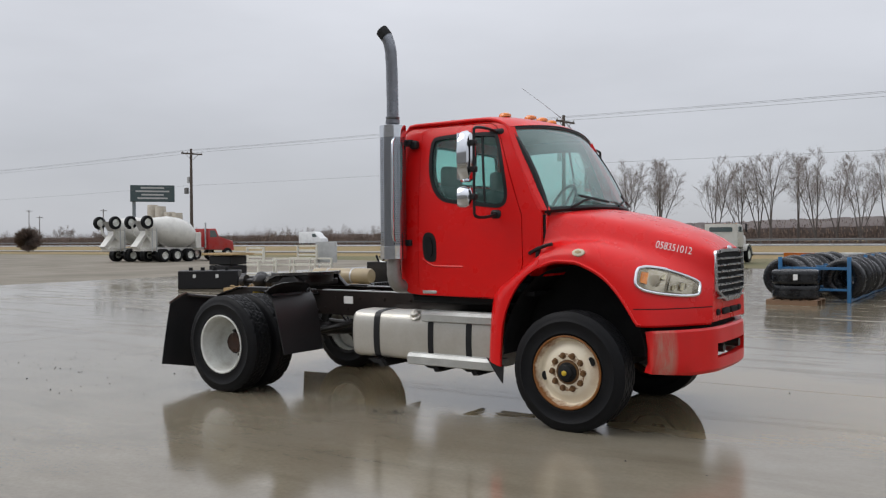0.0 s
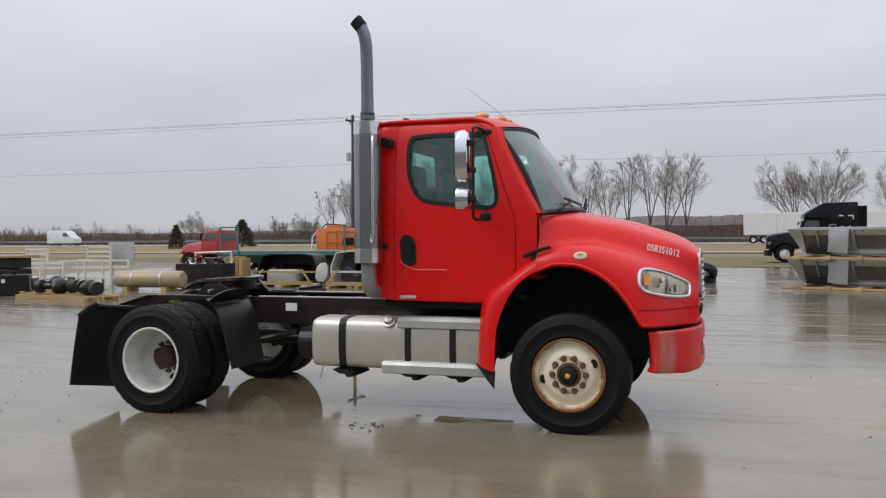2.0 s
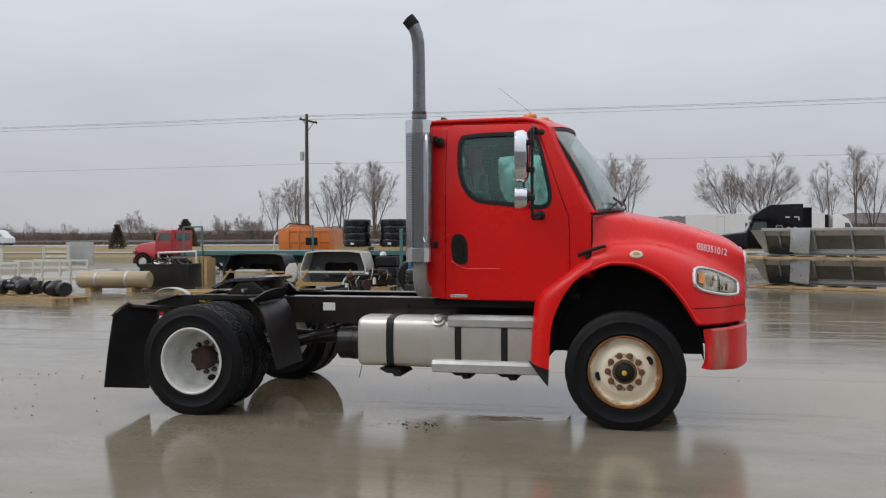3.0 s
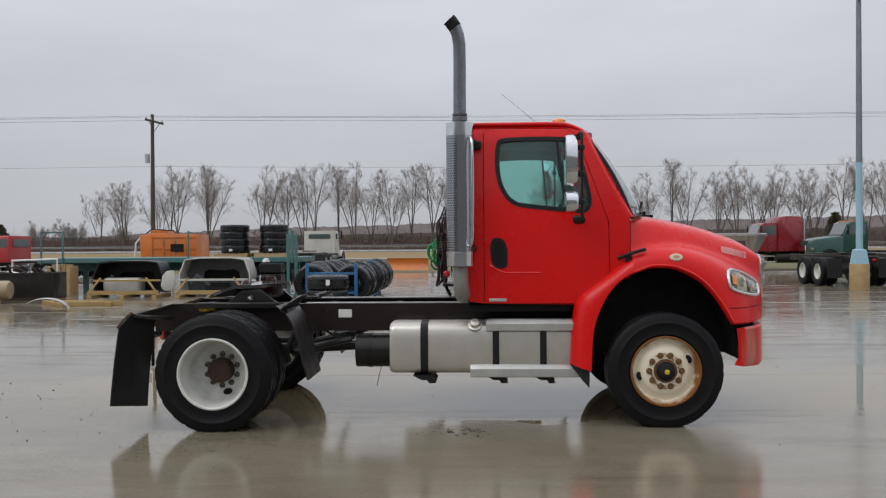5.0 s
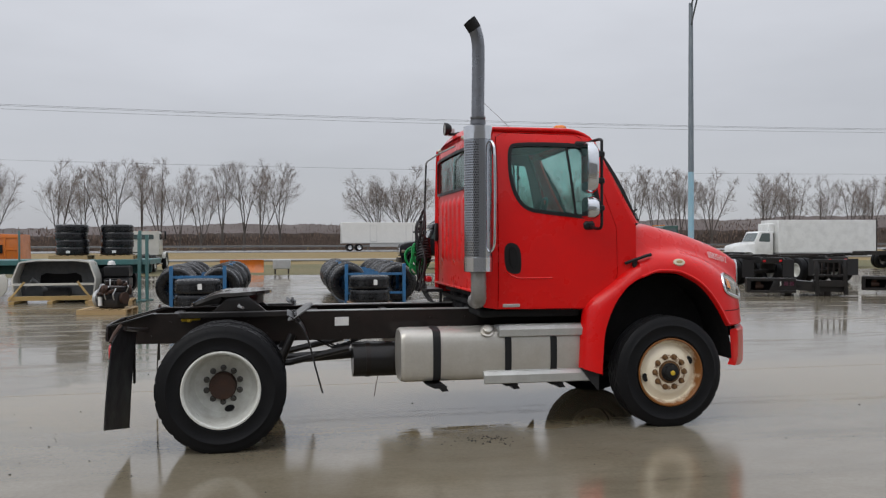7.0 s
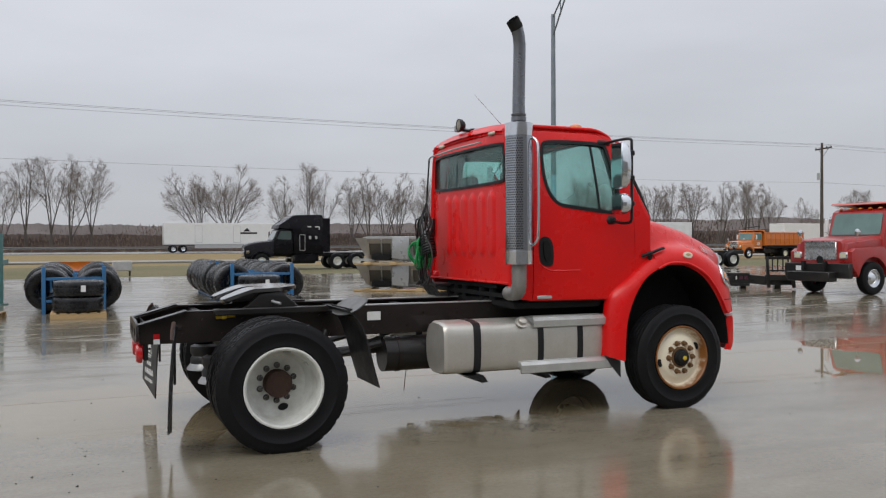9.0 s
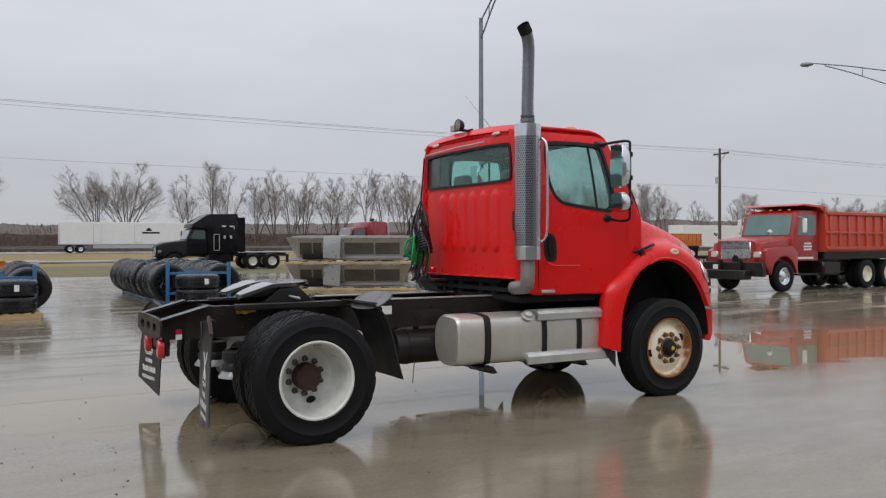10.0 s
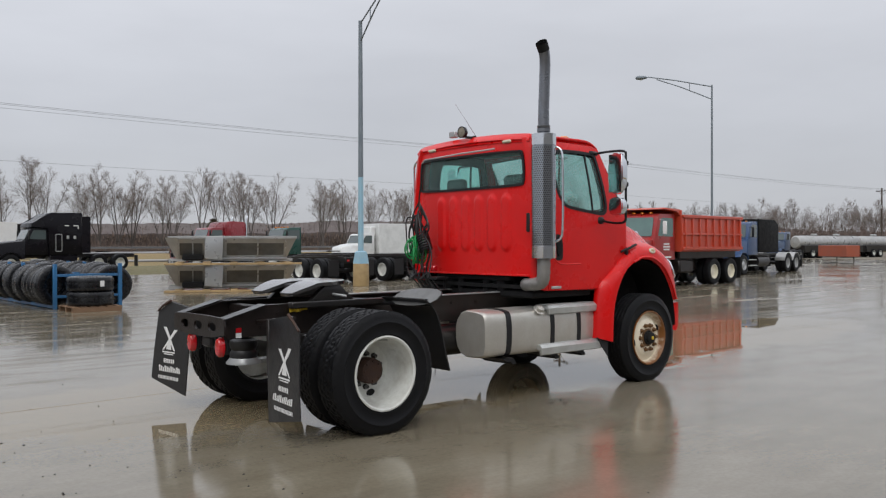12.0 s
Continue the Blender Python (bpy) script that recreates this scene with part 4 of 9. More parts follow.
DOOR = [(-1.60, 1.105), (-0.775, 1.100), (-0.73, 1.125), (-0.49, 1.36), (-0.475, 1.42), (-0.485, 1.84), (-0.515, 1.92), (-0.735, 2.55), (-0.79, 2.66), (-0.86, 2.69), (-1.53, 2.70), (-1.60, 2.66)]
WINDOW = rounded([(-1.42, 2.605), (-1.485, 2.56), (-1.487, 2.30), (-1.44, 2.12), (-1.34, 2.0), (-1.20, 1.975), (-0.84, 1.935), (-0.69, 1.92), (-0.635, 1.99), (-0.66, 2.16), (-0.755, 2.55), (-0.80, 2.605)], 2)
SIDE = [(-1.80, 1.17), (-1.72, 1.115), (-0.785, 1.09), (-0.70, 1.12), (-0.42, 1.36), (-0.29, 1.46), (-0.288, 1.86), (-0.33, 1.895), (-0.665, 2.60), (-0.74, 2.70), (-0.88, 2.735), (-1.70, 2.745), (-1.80, 2.70)]
CUT_V = [1.25, 1.5, 1.75, 1.9, 2.05, 2.2, 2.35, 2.5, 2.58, 2.66, 2.72]
cab = Form()
for side in (-1, 1):
    cab.sheet(SIDE, [grown(DOOR, 0.006)], 0.03, flank(side, -0.03), cut_v=CUT_V)
r_z = lambda x, y: 2.755 + 0.050 * (1 - (abs(y) / 0.93) ** 2.4) * (0.72 + 0.28 * math.sin(math.pi * min(1, max(0, (x + 1.86) / 1.15)))) - 0.05 * max(0, (x + 0.95) / 0.35) ** 2
roof = Form()
rr = []
for k in range(23):
    x = -1.815 + 1.19 * k / 22
    edge = 0.89
    nose_in = 0.045 * max(0, (x + 0.9) / 0.27) ** 2
    ring = []
    for j in range(27):
        y = -edge + 2 * edge * j / 26
        front_x, front_z = -0.655 + 0.135 * (1 - (y / 0.88) ** 2), 2.652 + 0.065 * (1 - (y / 0.88) ** 2)
        s = (x + 1.2) / 0.575
        xx = x - 0.03 * (1 - (y / edge) ** 2) if s <= 0 else -1.2 - 0.03 * (1 - (y / edge) ** 2) * (1 - s) + (front_x + 1.2) * s
        back = -0.07 * max(0, (-1.74 - x) / 0.075) ** 2
        zz = r_z(min(x, -0.95), y) + back - 0.012 * max(0, abs(y) - 0.86) * 20
        drop = max(0, (s - 0.45) / 0.55)
        ring.append(Vector((xx, y, zz + (front_z - zz) * drop ** 2.4)))
    rr.append(ring)
roof.rings(rr, closed=False)
roof.rings([[Vector((p.x, p.y * 0.985, p.z - 0.03)) for p in ring] for ring in rr], closed=False)
part("cab_roof", roof, M["red"], tractor, "red cab roof", smooth=60)
for side in (0, -1):
    edge_ = [ring[side] + Vector((0, 0.006 if side else -0.006, -0.016)) for ring in rr]
    edge_[-1] = edge_[-1] + Vector((-0.01, 0, -0.01))
    part("drip_rail", Form().tube(edge_, 0.018, 8), M["red"], tractor, smooth=60)

REARWIN = rounded([(-0.84, 2.56), (-0.86, 2.24), (-0.80, 2.205), (0.80, 2.205), (0.86, 2.24), (0.84, 2.56), (0.78, 2.585), (-0.78, 2.585)], 2)
REAR = rounded([(-0.992, 2.17), (-0.86, 2.165), (0.86, 2.165), (0.992, 2.17), (0.975, 2.3), (0.96, 2.45), (0.90, 2.70), (0.6, 2.745), (0, 2.765), (-0.6, 2.745), (-0.90, 2.70), (-0.96, 2.45), (-0.975, 2.3)], 1)


def rib_depth(u, v):
    """Six upright pressings with rounded ends and soft flanks."""
    best = 0.0
    for k in range(6):
        c = -0.60 + 0.21 * k
        dv = max(0.0, 1.60 - v, v - 2.05)
        d = math.hypot(u - c, dv * 0.9)
        t = min(1.0, max(0.0, (0.078 - d) / 0.026))
        best = max(best, t * t * (3 - 2 * t))
    return 0.020 * best


def rear_at(u, v, w):
    x = -1.835 + 0.05 * (abs(u) / 0.98) ** 4 + w + 0.05 * max(0, (v - 2.62) / 0.16) ** 2
    return Vector((x - rib_depth(u, v), u, v))


cab.sheet(REAR, [REARWIN], 0.03, rear_at, cut_v=[2.65, 2.7])
wall_u = lambda a, v: (-1 + 2 * a) * (0.985 if v < 1.30 else 0.992)
for back in (0.0, 0.03):
    cab.grid(lambda a, b: rear_at(wall_u(a, 1.27 + 0.91 * b), 1.27 + 0.91 * b, back), 150, 44)
cab.box((-1.84, -0.95, 1.255), (-1.80, 0.95, 1.275), 0.004)
for side in (-1, 1):
    post = []
    for k in range(14):
        f = k / 13
        z = 1.18 + 1.53 * f
        y = T_Y(z)
        post.append([(-1.80, side * (y + 0.0), z), (-1.822, side * (y - 0.02), z), (-1.833, side * (y - 0.06), z), (-1.80, side * (y - 0.08), z), (-1.77, side * (y - 0.03), z)])
    cab.rings(post)
    pil = []
    for k in range(12):
        f = k / 11
        x, z = -0.275 - 0.40 * f - 0.02 * math.sin(math.pi * f), 1.87 + 0.77 * f
        y = T_Y(z)
        pil.append([(x - 0.06, side * (y - 0.002), z), (x, side * (y - 0.012), z + 0.01), (x + 0.045, side * (y - 0.065), z + 0.01), (x + 0.01, side * (y - 0.10), z), (x - 0.05, side * (y - 0.05), z - 0.02)])
    cab.rings(pil)
cab.box((-0.47, -0.965, 1.30), (-0.27, 0.965, 1.86), 0.03)
part("cab_body", cab, M["red"], tractor, "red pressed-steel cab with ribs on its back wall", smooth=38)

# glass in the front and the back
ws_x0 = lambda y: -0.255 + 0.21 * (1 - (y / 0.95) ** 2)
ws_z0 = lambda y: 1.875 + 0.045 * (1 - (y / 0.95) ** 2)
ws_x1 = lambda y: -0.675 + 0.135 * (1 - (y / 0.88) ** 2)
ws_z1 = lambda y: 2.635 + 0.065 * (1 - (y / 0.88) ** 2)


def screen_at(a, b, w=0.0, k=0.0):
    y0, y1 = (-0.955 + 1.91 * a) * (1 - k), (-0.872 + 1.744 * a) * (1 - k)
    b = k + (1 - 2 * k) * b
    bow = 0.035 * math.sin(math.pi * b)
    return Vector((ws_x0(y0) * (1 - b) + ws_x1(y1) * b + bow + w, y0 * (1 - b) + y1 * b, ws_z0(y0) * (1 - b) + ws_z1(y1) * b + bow * 0.5 + w))


seal = Form()
loop = [(j / 24, 0) for j in range(25)] + [(1, j / 12) for j in range(1, 13)] + [(1 - j / 24, 1) for j in range(1, 25)] + [(0, 1 - j / 12) for j in range(1, 12)]
seal.rings([[screen_at(a, b, -0.012, -0.012) for a, b in loop], [screen_at(a, b, 0.012, -0.008) for a, b in loop], [screen_at(a, b, 0.010, 0.022) for a, b in loop], [screen_at(a, b, -0.012, 0.022) for a, b in loop]], closed=True, caps=False)
part("windscreen_seal", seal, M["plastic"], tractor)
part("windscreen", Form().grid(lambda a, b: screen_at(a, b, 0.0, 0.012), 24, 12), M["screen_glass"], tractor, "curved green-tinted windscreen", smooth=60)
for y0, y1, z1 in ((-0.70, -0.12, 0.04), (0.10, 0.66, 0.05)):
    wi = Form()
    base = screen_at((y0 + 0.955) / 1.91, 0.0, 0.02)
    mid = screen_at((0.5 * y0 + 0.5 * y1 + 0.955) / 1.91, 0.07, 0.03)
    tip = screen_at((y1 + 0.955) / 1.91, 0.035, 0.025)
    wi.tube([base, (base + mid) / 2 + Vector((0.02, 0, 0.015)), mid], 0.011, 6).tube([mid - (tip - mid) * 0.7, mid, tip], 0.012, 5)
    part("wiper", wi, M["plastic"], tractor, "black wiper arm and blade")
part("rear_window_seal", Form().sheet(grown(REARWIN, 0.008), [grown(REARWIN, -0.018)], 0.014, lambda u, v, w: rear_at(u, v, 0) + Vector((-w, 0, 0))), M["plastic"], tractor)
part("rear_window", Form().sheet(grown(REARWIN, 0.004), [], 0.005, lambda u, v, w: rear_at(u, v, 0.012 + w)), M["glass"], tractor, "wide rear window of green-tinted glass")

# doors
for side in (-1, 1):
    d = Form().sheet(DOOR, [WINDOW], 0.035, flank(side, -0.031), cut_v=CUT_V)
    door = part("door", d, M["red"], tractor, "red cab door, closed", smooth=38)
    part("door_jamb", Form().sheet(grown(DOOR, 0.03), [grown(WINDOW, -0.03)], 0.01, flank(side, -0.055), cut_v=CUT_V), M["dark"], door)
    part("window_seal", Form().sheet(grown(WINDOW, 0.013), [grown(WINDOW, -0.02)], 0.014, flank(side, -0.006), cut_v=CUT_V), M["plastic"], door)
    part("window_glass", Form().sheet(grown(WINDOW, 0.002), [], 0.004, flank(side, -0.014), cut_v=CUT_V), M["glass"], door, "green-tinted side window")
    part("divider", Form().sheet([(-0.875, 1.945), (-0.855, 1.943), (-0.925, 2.60), (-0.945, 2.60)], [], 0.014, flank(side, -0.018), cut_v=CUT_V), M["plastic"], door)
    rec = rounded([(-1.55, 1.705), (-1.40, 1.69), (-1.385, 1.45), (-1.42, 1.415), (-1.50, 1.425), (-1.545, 1.48)], 2)
    part("handle_recess", Form().sheet(rec, [], 0.006, flank(side, 0.001)), M["plastic"], door, "black recessed door handle")
    part("handle", Form().sheet(rounded([(-1.515, 1.665), (-1.435, 1.655), (-1.425, 1.47), (-1.49, 1.465)], 2), [], 0.018, flank(side, 0.005)), M["dark"], door)
    cr = Form()
    cr.rings([[Vector((u, side * (T_Y(v0 + dv) + h), v0 + dv)) for dv, h in ((-0.014, 0.001), (-0.002, 0.010), (0.012, 0.001))] for u, v0 in [(-1.55 + 0.45 * k / 14, 1.45 - 0.07 * math.sin(min(1, k / 5) * math.pi / 2) + 0.0 * k) for k in range(15)]], closed=False)
    part("door_crease", cr, M["red"], door, smooth=60)
    part("step_badge", Form().box((-1.56, side * 1.003 - 0.004, 1.118), (-1.40, side * 1.003 + 0.006, 1.148), 0.006), M["step"], door, "small metal plate at the door's foot")
    rail_y = 1.285 if side < 0 else 1.12
    gb = Form().tube(rounded([(-1.74, side * (rail_y - 0.11), 2.60), (-1.71, side * (rail_y - 0.02), 2.57), (-1.70, side * rail_y, 2.48), (-1.70, side * rail_y, 1.72), (-1.71, side * (rail_y - 0.02), 1.64), (-1.74, side * (rail_y - 0.11), 1.60)], 2, False), 0.0125, 10)
    part("grab_rail", gb, M["chrome"], tractor, "bright grab rail behind the door")
    hg = Form().box((-1.70, side * 0.98 - 0.035, 2.50), (-1.62, side * 0.98 + 0.035, 2.58), 0.015)
    part("rail_bracket", hg, M["plastic"], tractor)
    vent = Form().box((-1.838, side * 0.925 - 0.03, 1.72), (-1.80, side * 0.925 + 0.03, 1.92), 0.01)
    part("cab_vent", vent, M["plastic"], tractor, "black cab vent")
    cl = Form().box((-1.850, side * 0.615 - 0.065, 2.672), (-1.82, side * 0.615 + 0.065, 2.706), 0.012)
    part("rear_marker", cl, M["cream"], tractor, "pale clearance lamp")
    # mirrors
    fr = Form().tube(rounded([(-0.78, side * 0.93, 2.60), (-0.75, side * 1.10, 2.615), (-0.755, side * 1.355, 2.61), (-0.757, side * 1.36, 2.55), (-0.757, side * 1.36, 1.90), (-0.757, side * 1.355, 1.825), (-0.75, side * 1.20, 1.82), (-0.73, side * 1.00, 1.855)], 2, False), 0.0135, 8)
    frame_ = part("mirror_frame", fr, M["plastic"], tractor, "black tubular mirror arm")
    part("mirror_mount", Form().box((-0.80, side * 1.0 - 0.03, 1.815), (-0.69, side * 1.0 + 0.04, 1.895), 0.02), M["plastic"], frame_)
    part("mirror_mount", Form().box((-0.86, side * 0.925 - 0.02, 2.575), (-0.70, side * 0.925 + 0.045, 2.635), 0.02), M["plastic"], frame_)
    mir = Form()
    sx = -0.845
    mir.rings([[(sx + dx, side * 1.325 + side * yy * s, 2.355 + zz * s) for yy, zz in rounded([(-0.10, -0.225), (0.10, -0.225), (0.10, 0.225), (-0.10, 0.225)], 2)] for dx, s in ((-0.05, 0.97), (0.01, 1.0), (0.045, 0.88), (0.058, 0.6))])
    part("main_mirror", mir, M["chrome"], frame_, "tall chrome-backed mirror head")
    part("mirror_glass", Form().box((sx - 0.056, side * 1.325 - 0.085, 2.15), (sx - 0.051, side * 1.325 + 0.085, 2.56), 0.002), M["chrome"], frame_)
    cv = Form()
    cv.rings([[(sx + dx, side * 1.33 + yy * s, 2.0 + zz * s) for yy, zz in rounded([(-0.095, -0.10), (0.095, -0.10), (0.095, 0.10), (-0.095, 0.10)], 2)] for dx, s in ((-0.05, 0.97), (0.01, 1.0), (0.05, 0.8), (0.065, 0.45))])
    part("convex_mirror", cv, M["chrome"], frame_, "chrome-backed convex mirror")
    part("convex_glass", Form().box((sx - 0.056, side * 1.33 - 0.08, 1.92), (sx - 0.051, side * 1.33 + 0.08, 2.08), 0.002), M["chrome"], frame_)
    for z in (2.47, 2.24, 2.0):
        part("mirror_clamp", Form().box((-0.79, side * 1.355 - 0.03, z - 0.025), (-0.735, side * 1.355 + 0.03, z + 0.025), 0.008), M["plastic"], frame_)

# roof furniture
for y in (-0.59, -0.22, 0.0, 0.22, 0.59):
    xm = -0.885 + 0.09 * (1 - (y / 0.6) ** 2)
    zm = r_z(-0.95, y) + 0.004
    m_ = Form().lathe([(0.052, 0.0), (0.05, 0.022), (0.035, 0.036), (0.0005, 0.04)], n=20, axis="z").move(Matrix.Translation((xm, y, zm)) @ Matrix.Diagonal((1.25, 0.9, 1, 1)))
    part("marker_lamp", m_, M["amber"], tractor, "amber roof marker lamp")
sp = Form().lathe([(0.0005, 0.05), (0.035, 0.048), (0.062, 0.015), (0.066, -0.02), (0.060, -0.022), (0.050, 0.0), (0.0005, 0.012)], n=24, axis="x").move(Matrix.Translation((-1.87, 0.045, 2.85)))
spot = part("work_lamp", sp, M["plastic"], tractor, "round black work lamp on the roof")
part("work_lamp_lens", Form().lathe([(0.056, -0.018), (0.0005, -0.022)], n=20, axis="x").move(Matrix.Translation((-1.87, 0.045, 2.85))), M["reflector"], spot)
part("work_lamp_bracket", Form().tube([(-1.84, 0.045, 2.80), (-1.80, -0.02, 2.79), (-1.76, -0.06, 2.80)], 0.014, 6), M["plastic"], spot)
part("junction_box", Form().box((-1.80, 0.26, 2.82), (-1.74, 0.36, 2.89), 0.008).tube([(-1.78, 0.26, 2.83), (-1.79, 0.12, 2.825), (-1.80, 0.06, 2.82)], 0.008, 5), M["galv"], tractor, "small grey box on the roof")
part("antenna", Form().tube([(-0.80, 0.83, 2.75), (-0.95, 0.79, 2.93), (-1.15, 0.75, 3.10), (-1.40, 0.70, 3.30)], [0.005, 0.0035, 0.0022, 0.0014], 5), M["dull_plate"], tractor, "thin raked whip antenna")

# inside the cab
part("cab_floor", Form().box((-1.78, -0.93, 1.12), (-0.40, 0.93, 1.16)), M["dark"], tractor)
part("dashboard", Form().prism([(-0.62, 1.55), (-0.30, 1.55), (-0.28, 1.86), (-0.42, 1.90), (-0.62, 1.80), (-0.68, 1.68)], -0.90, 0.90, "xz", 0.02), M["plastic"], tractor, "dark dashboard")
for y in (-0.48, 0.48):
    seat = Form().box((-1.48, y - 0.25, 1.42), (-0.98, y + 0.25, 1.58), 0.06, 3)
    s_ob = part("seat", seat, M["cloth"], tractor, "grey high-backed cab seat")
    back = Form().box((-1.63, y - 0.245, 1.50), (-1.49, y + 0.245, 2.16), 0.06, 3).box((-1.62, y - 0.15, 2.12), (-1.51, y + 0.15, 2.36), 0.05, 3)
    part("seat_back", back, M["cloth"], s_ob)
    part("seat_base", Form().box((-1.42, y - 0.18, 1.16), (-1.06, y + 0.18, 1.42), 0.02), M["plastic"], s_ob)
sw = Form()
ring = []
tilt = Matrix.Translation((-0.80, 0.48, 1.98)) @ Matrix.Rotation(radians(-62), 4, "Y")
sw.tube([tilt @ Vector((0.225 * math.cos(a), 0.225 * math.sin(a), 0)) for a in [k * math.tau / 28 for k in range(29)]], 0.016, 6, False)
for a in (0.3, 2.4, 4.5):
    sw.tube([tilt @ Vector((0, 0, -0.02)), tilt @ Vector((0.225 * math.cos(a), 0.225 * math.sin(a), 0))], 0.012, 5)
sw.tube([tilt @ Vector((0, 0, 0)), (-0.55, 0.48, 1.74)], 0.03, 8)
part("steering_wheel", sw, M["plastic"], tractor, "black steering wheel")
part("headliner", Form().box((-1.77, -0.86, 2.685), (-0.72, 0.86, 2.70)), M["trim"], tractor)
part("back_trim", Form().box((-1.785, -0.92, 1.31), (-1.775, 0.92, 2.19)), M["trim"], tractor)

# ---- exhaust ----
muf = Form()
uv = muf.bm.loops.layers.uv.new("UVMap")
cx, cy, r0, seg, rows_n = -1.812, -1.125, 0.124, 40, 24
vs = [[muf.bm.verts.new((cx + r0 * math.cos(i * math.tau / seg), cy + r0 * math.sin(i * math.tau / seg), 1.45 + 1.265 * j / rows_n)) for i in range(seg)] for j in range(rows_n + 1)]
for j in range(rows_n):
    for i in range(seg):
        f = muf.bm.faces.new((vs[j][i], vs[j][(i + 1) % seg], vs[j + 1][(i + 1) % seg], vs[j + 1][i]))
        for lp, (a, b) in zip(f.loops, ((i, j), (i + 1, j), (i + 1, j + 1), (i, j + 1))):
            lp[uv].uv = (((a / seg) + 0.286) % 1.0001, b / rows_n)
muf.bm.faces.new(vs[0][::-1])
muf.bm.faces.new(vs[-1])
muffler = part("muffler", muf, M["perforated"], tractor, "tall chrome muffler in a perforated heat shield")
for z0, z1 in ((1.445, 1.575), (2.60, 2.722)):
    part("muffler_band", Form().lathe([(0.118, z0), (0.1275, z0 + 0.004), (0.1275, z1 - 0.004), (0.118, z1)], (cx, cy, 0), 40, "z"), M["chrome"], muffler)
for z in (1.60, 2.56):
    part("muffler_bracket", Form().box((cx + 0.05, cy + 0.08, z - 0.03), (cx + 0.14, cy + 0.19, z + 0.03), 0.008), M["plastic"], muffler)
st = [(cx, cy, 2.70), (cx, cy, 2.95), (cx + 0.002, cy - 0.01, 3.25), (cx, cy - 0.02, 3.42), (cx - 0.012, cy - 0.028, 3.50), (cx - 0.035, cy - 0.035, 3.565), (cx - 0.075, cy - 0.045, 3.62)]
stack = part("stack_pipe", Form().tube(st, [0.058, 0.057, 0.056, 0.056, 0.056, 0.057, 0.058], 22, False), M["pipe"], muffler, "tall curved exhaust stack", smooth=60)
part("stack_mouth", Form().tube([st[-2], st[-1], (cx - 0.088, cy - 0.048, 3.634)], [0.0605, 0.0615, 0.0615], 20, False).tube([st[-2], st[-1]], [0.05, 0.052], 20, False), M["soot"], stack, "sooty mouth of the stack")
part("stack_clamp", Form().lathe([(0.058, 2.735), (0.068, 2.74), (0.068, 2.775), (0.060, 2.78), (0.067, 2.79), (0.067, 2.805), (0.057, 2.81)], (cx, cy, 0), 24, "z"), M["pipe"], stack)
eb = rounded([(cx, cy, 1.45), (cx, cy, 1.28), (cx + 0.01, cy + 0.03, 1.20), (cx + 0.01, cy + 0.10, 1.18), (cx + 0.02, cy + 0.26, 1.175), (cx + 0.12, cy + 0.36, 1.16), (cx + 0.40, cy + 0.42, 1.10)], 2, False)
part("exhaust_elbow", Form().tube(eb, [0.066 + 0.004 * (k % 2) for k in range(len(eb))], 18), M["flex"], muffler, "ribbed grey exhaust elbow", smooth=60)

# ---- frame ----
for side in (-1, 1):
    prof = [(0.95, 0.80), (0.95, 1.06), (-4.42, 1.065), (-4.645, 1.065), (-5.015, 0.955), (-5.015, 0.80), (-4.55, 0.80)]
    rl = Form().prism(prof, side * 0.425, side * 0.433, "xz")
    rl.prism([(0.95, 1.052), (0.95, 1.062), (-4.625, 1.068), (-5.015, 0.958), (-5.015, 0.948), (-4.625, 1.057)], side * 0.36, side * 0.432, "xz")
    rl.box((-4.925, side * 0.36, 0.80), (0.95, side * 0.432, 0.809))
    part("frame_rail", rl, M["rail"], tractor, "dark brown-black frame rail")
    bolt = Form().cyl((0, 0, 0), (0, side * 0.012, 0), 0.012, None, 6).mesh("frame_bolt", M["rail"])
    for k in range(26):
        part("frame_bolt", bolt, None, tractor, "", (-4.675 + 0.17 * k, side * 0.433, 0.87 + 0.12 * (k % 2)))
    part("rail_cap", Form().box((-3.35, side * 0.40 - 0.03, 1.066), (-1.70, side * 0.40 + 0.03, 1.078), 0.002), M["galv"], tractor, "bare metal strip on the frame rail")
part("frame_label", Form().box((-3.03, -0.437, 0.93), (-2.90, -0.434, 1.01), 0.001), M["white_mark"], tractor, "white label on the frame rail")
for x in (-4.5, -3.2, -2.5, -1.6, -0.6):
    part("cross_member", Form().box((x - 0.04, -0.425, 0.84), (x + 0.04, 0.425, 1.04), 0.01), M["rail"], tractor)
end = rounded([(-0.50, 0.80), (0.50, 0.80), (0.50, 0.95), (0.44, 0.985), (-0.44, 0.985), (-0.50, 0.95)], 1)
holes_ = [rounded([(c - 0.075, 0.855), (c + 0.075, 0.855), (c + 0.075, 0.93), (c - 0.075, 0.93)], 2) for c in (-0.27, 0.0, 0.27)]
part("end_plate", Form().sheet(end, holes_, 0.02, lambda u, v, w: Vector((-5.025 - w, u, v))), M["rail"], tractor, "dark rear cross plate with three openings")
part("end_plate_back", Form().box((-4.965, -0.42, 0.83), (-4.955, 0.42, 0.96)), M["dark"], tractor)
for y in (-0.50, 0.36):
    part("end_deck", Form().prism([(-5.025, 0.96), (-4.625, 1.07), (-4.645, 1.078), (-5.035, 0.970)], y, y + 0.14, "xz"), M["black_paint"], tractor)
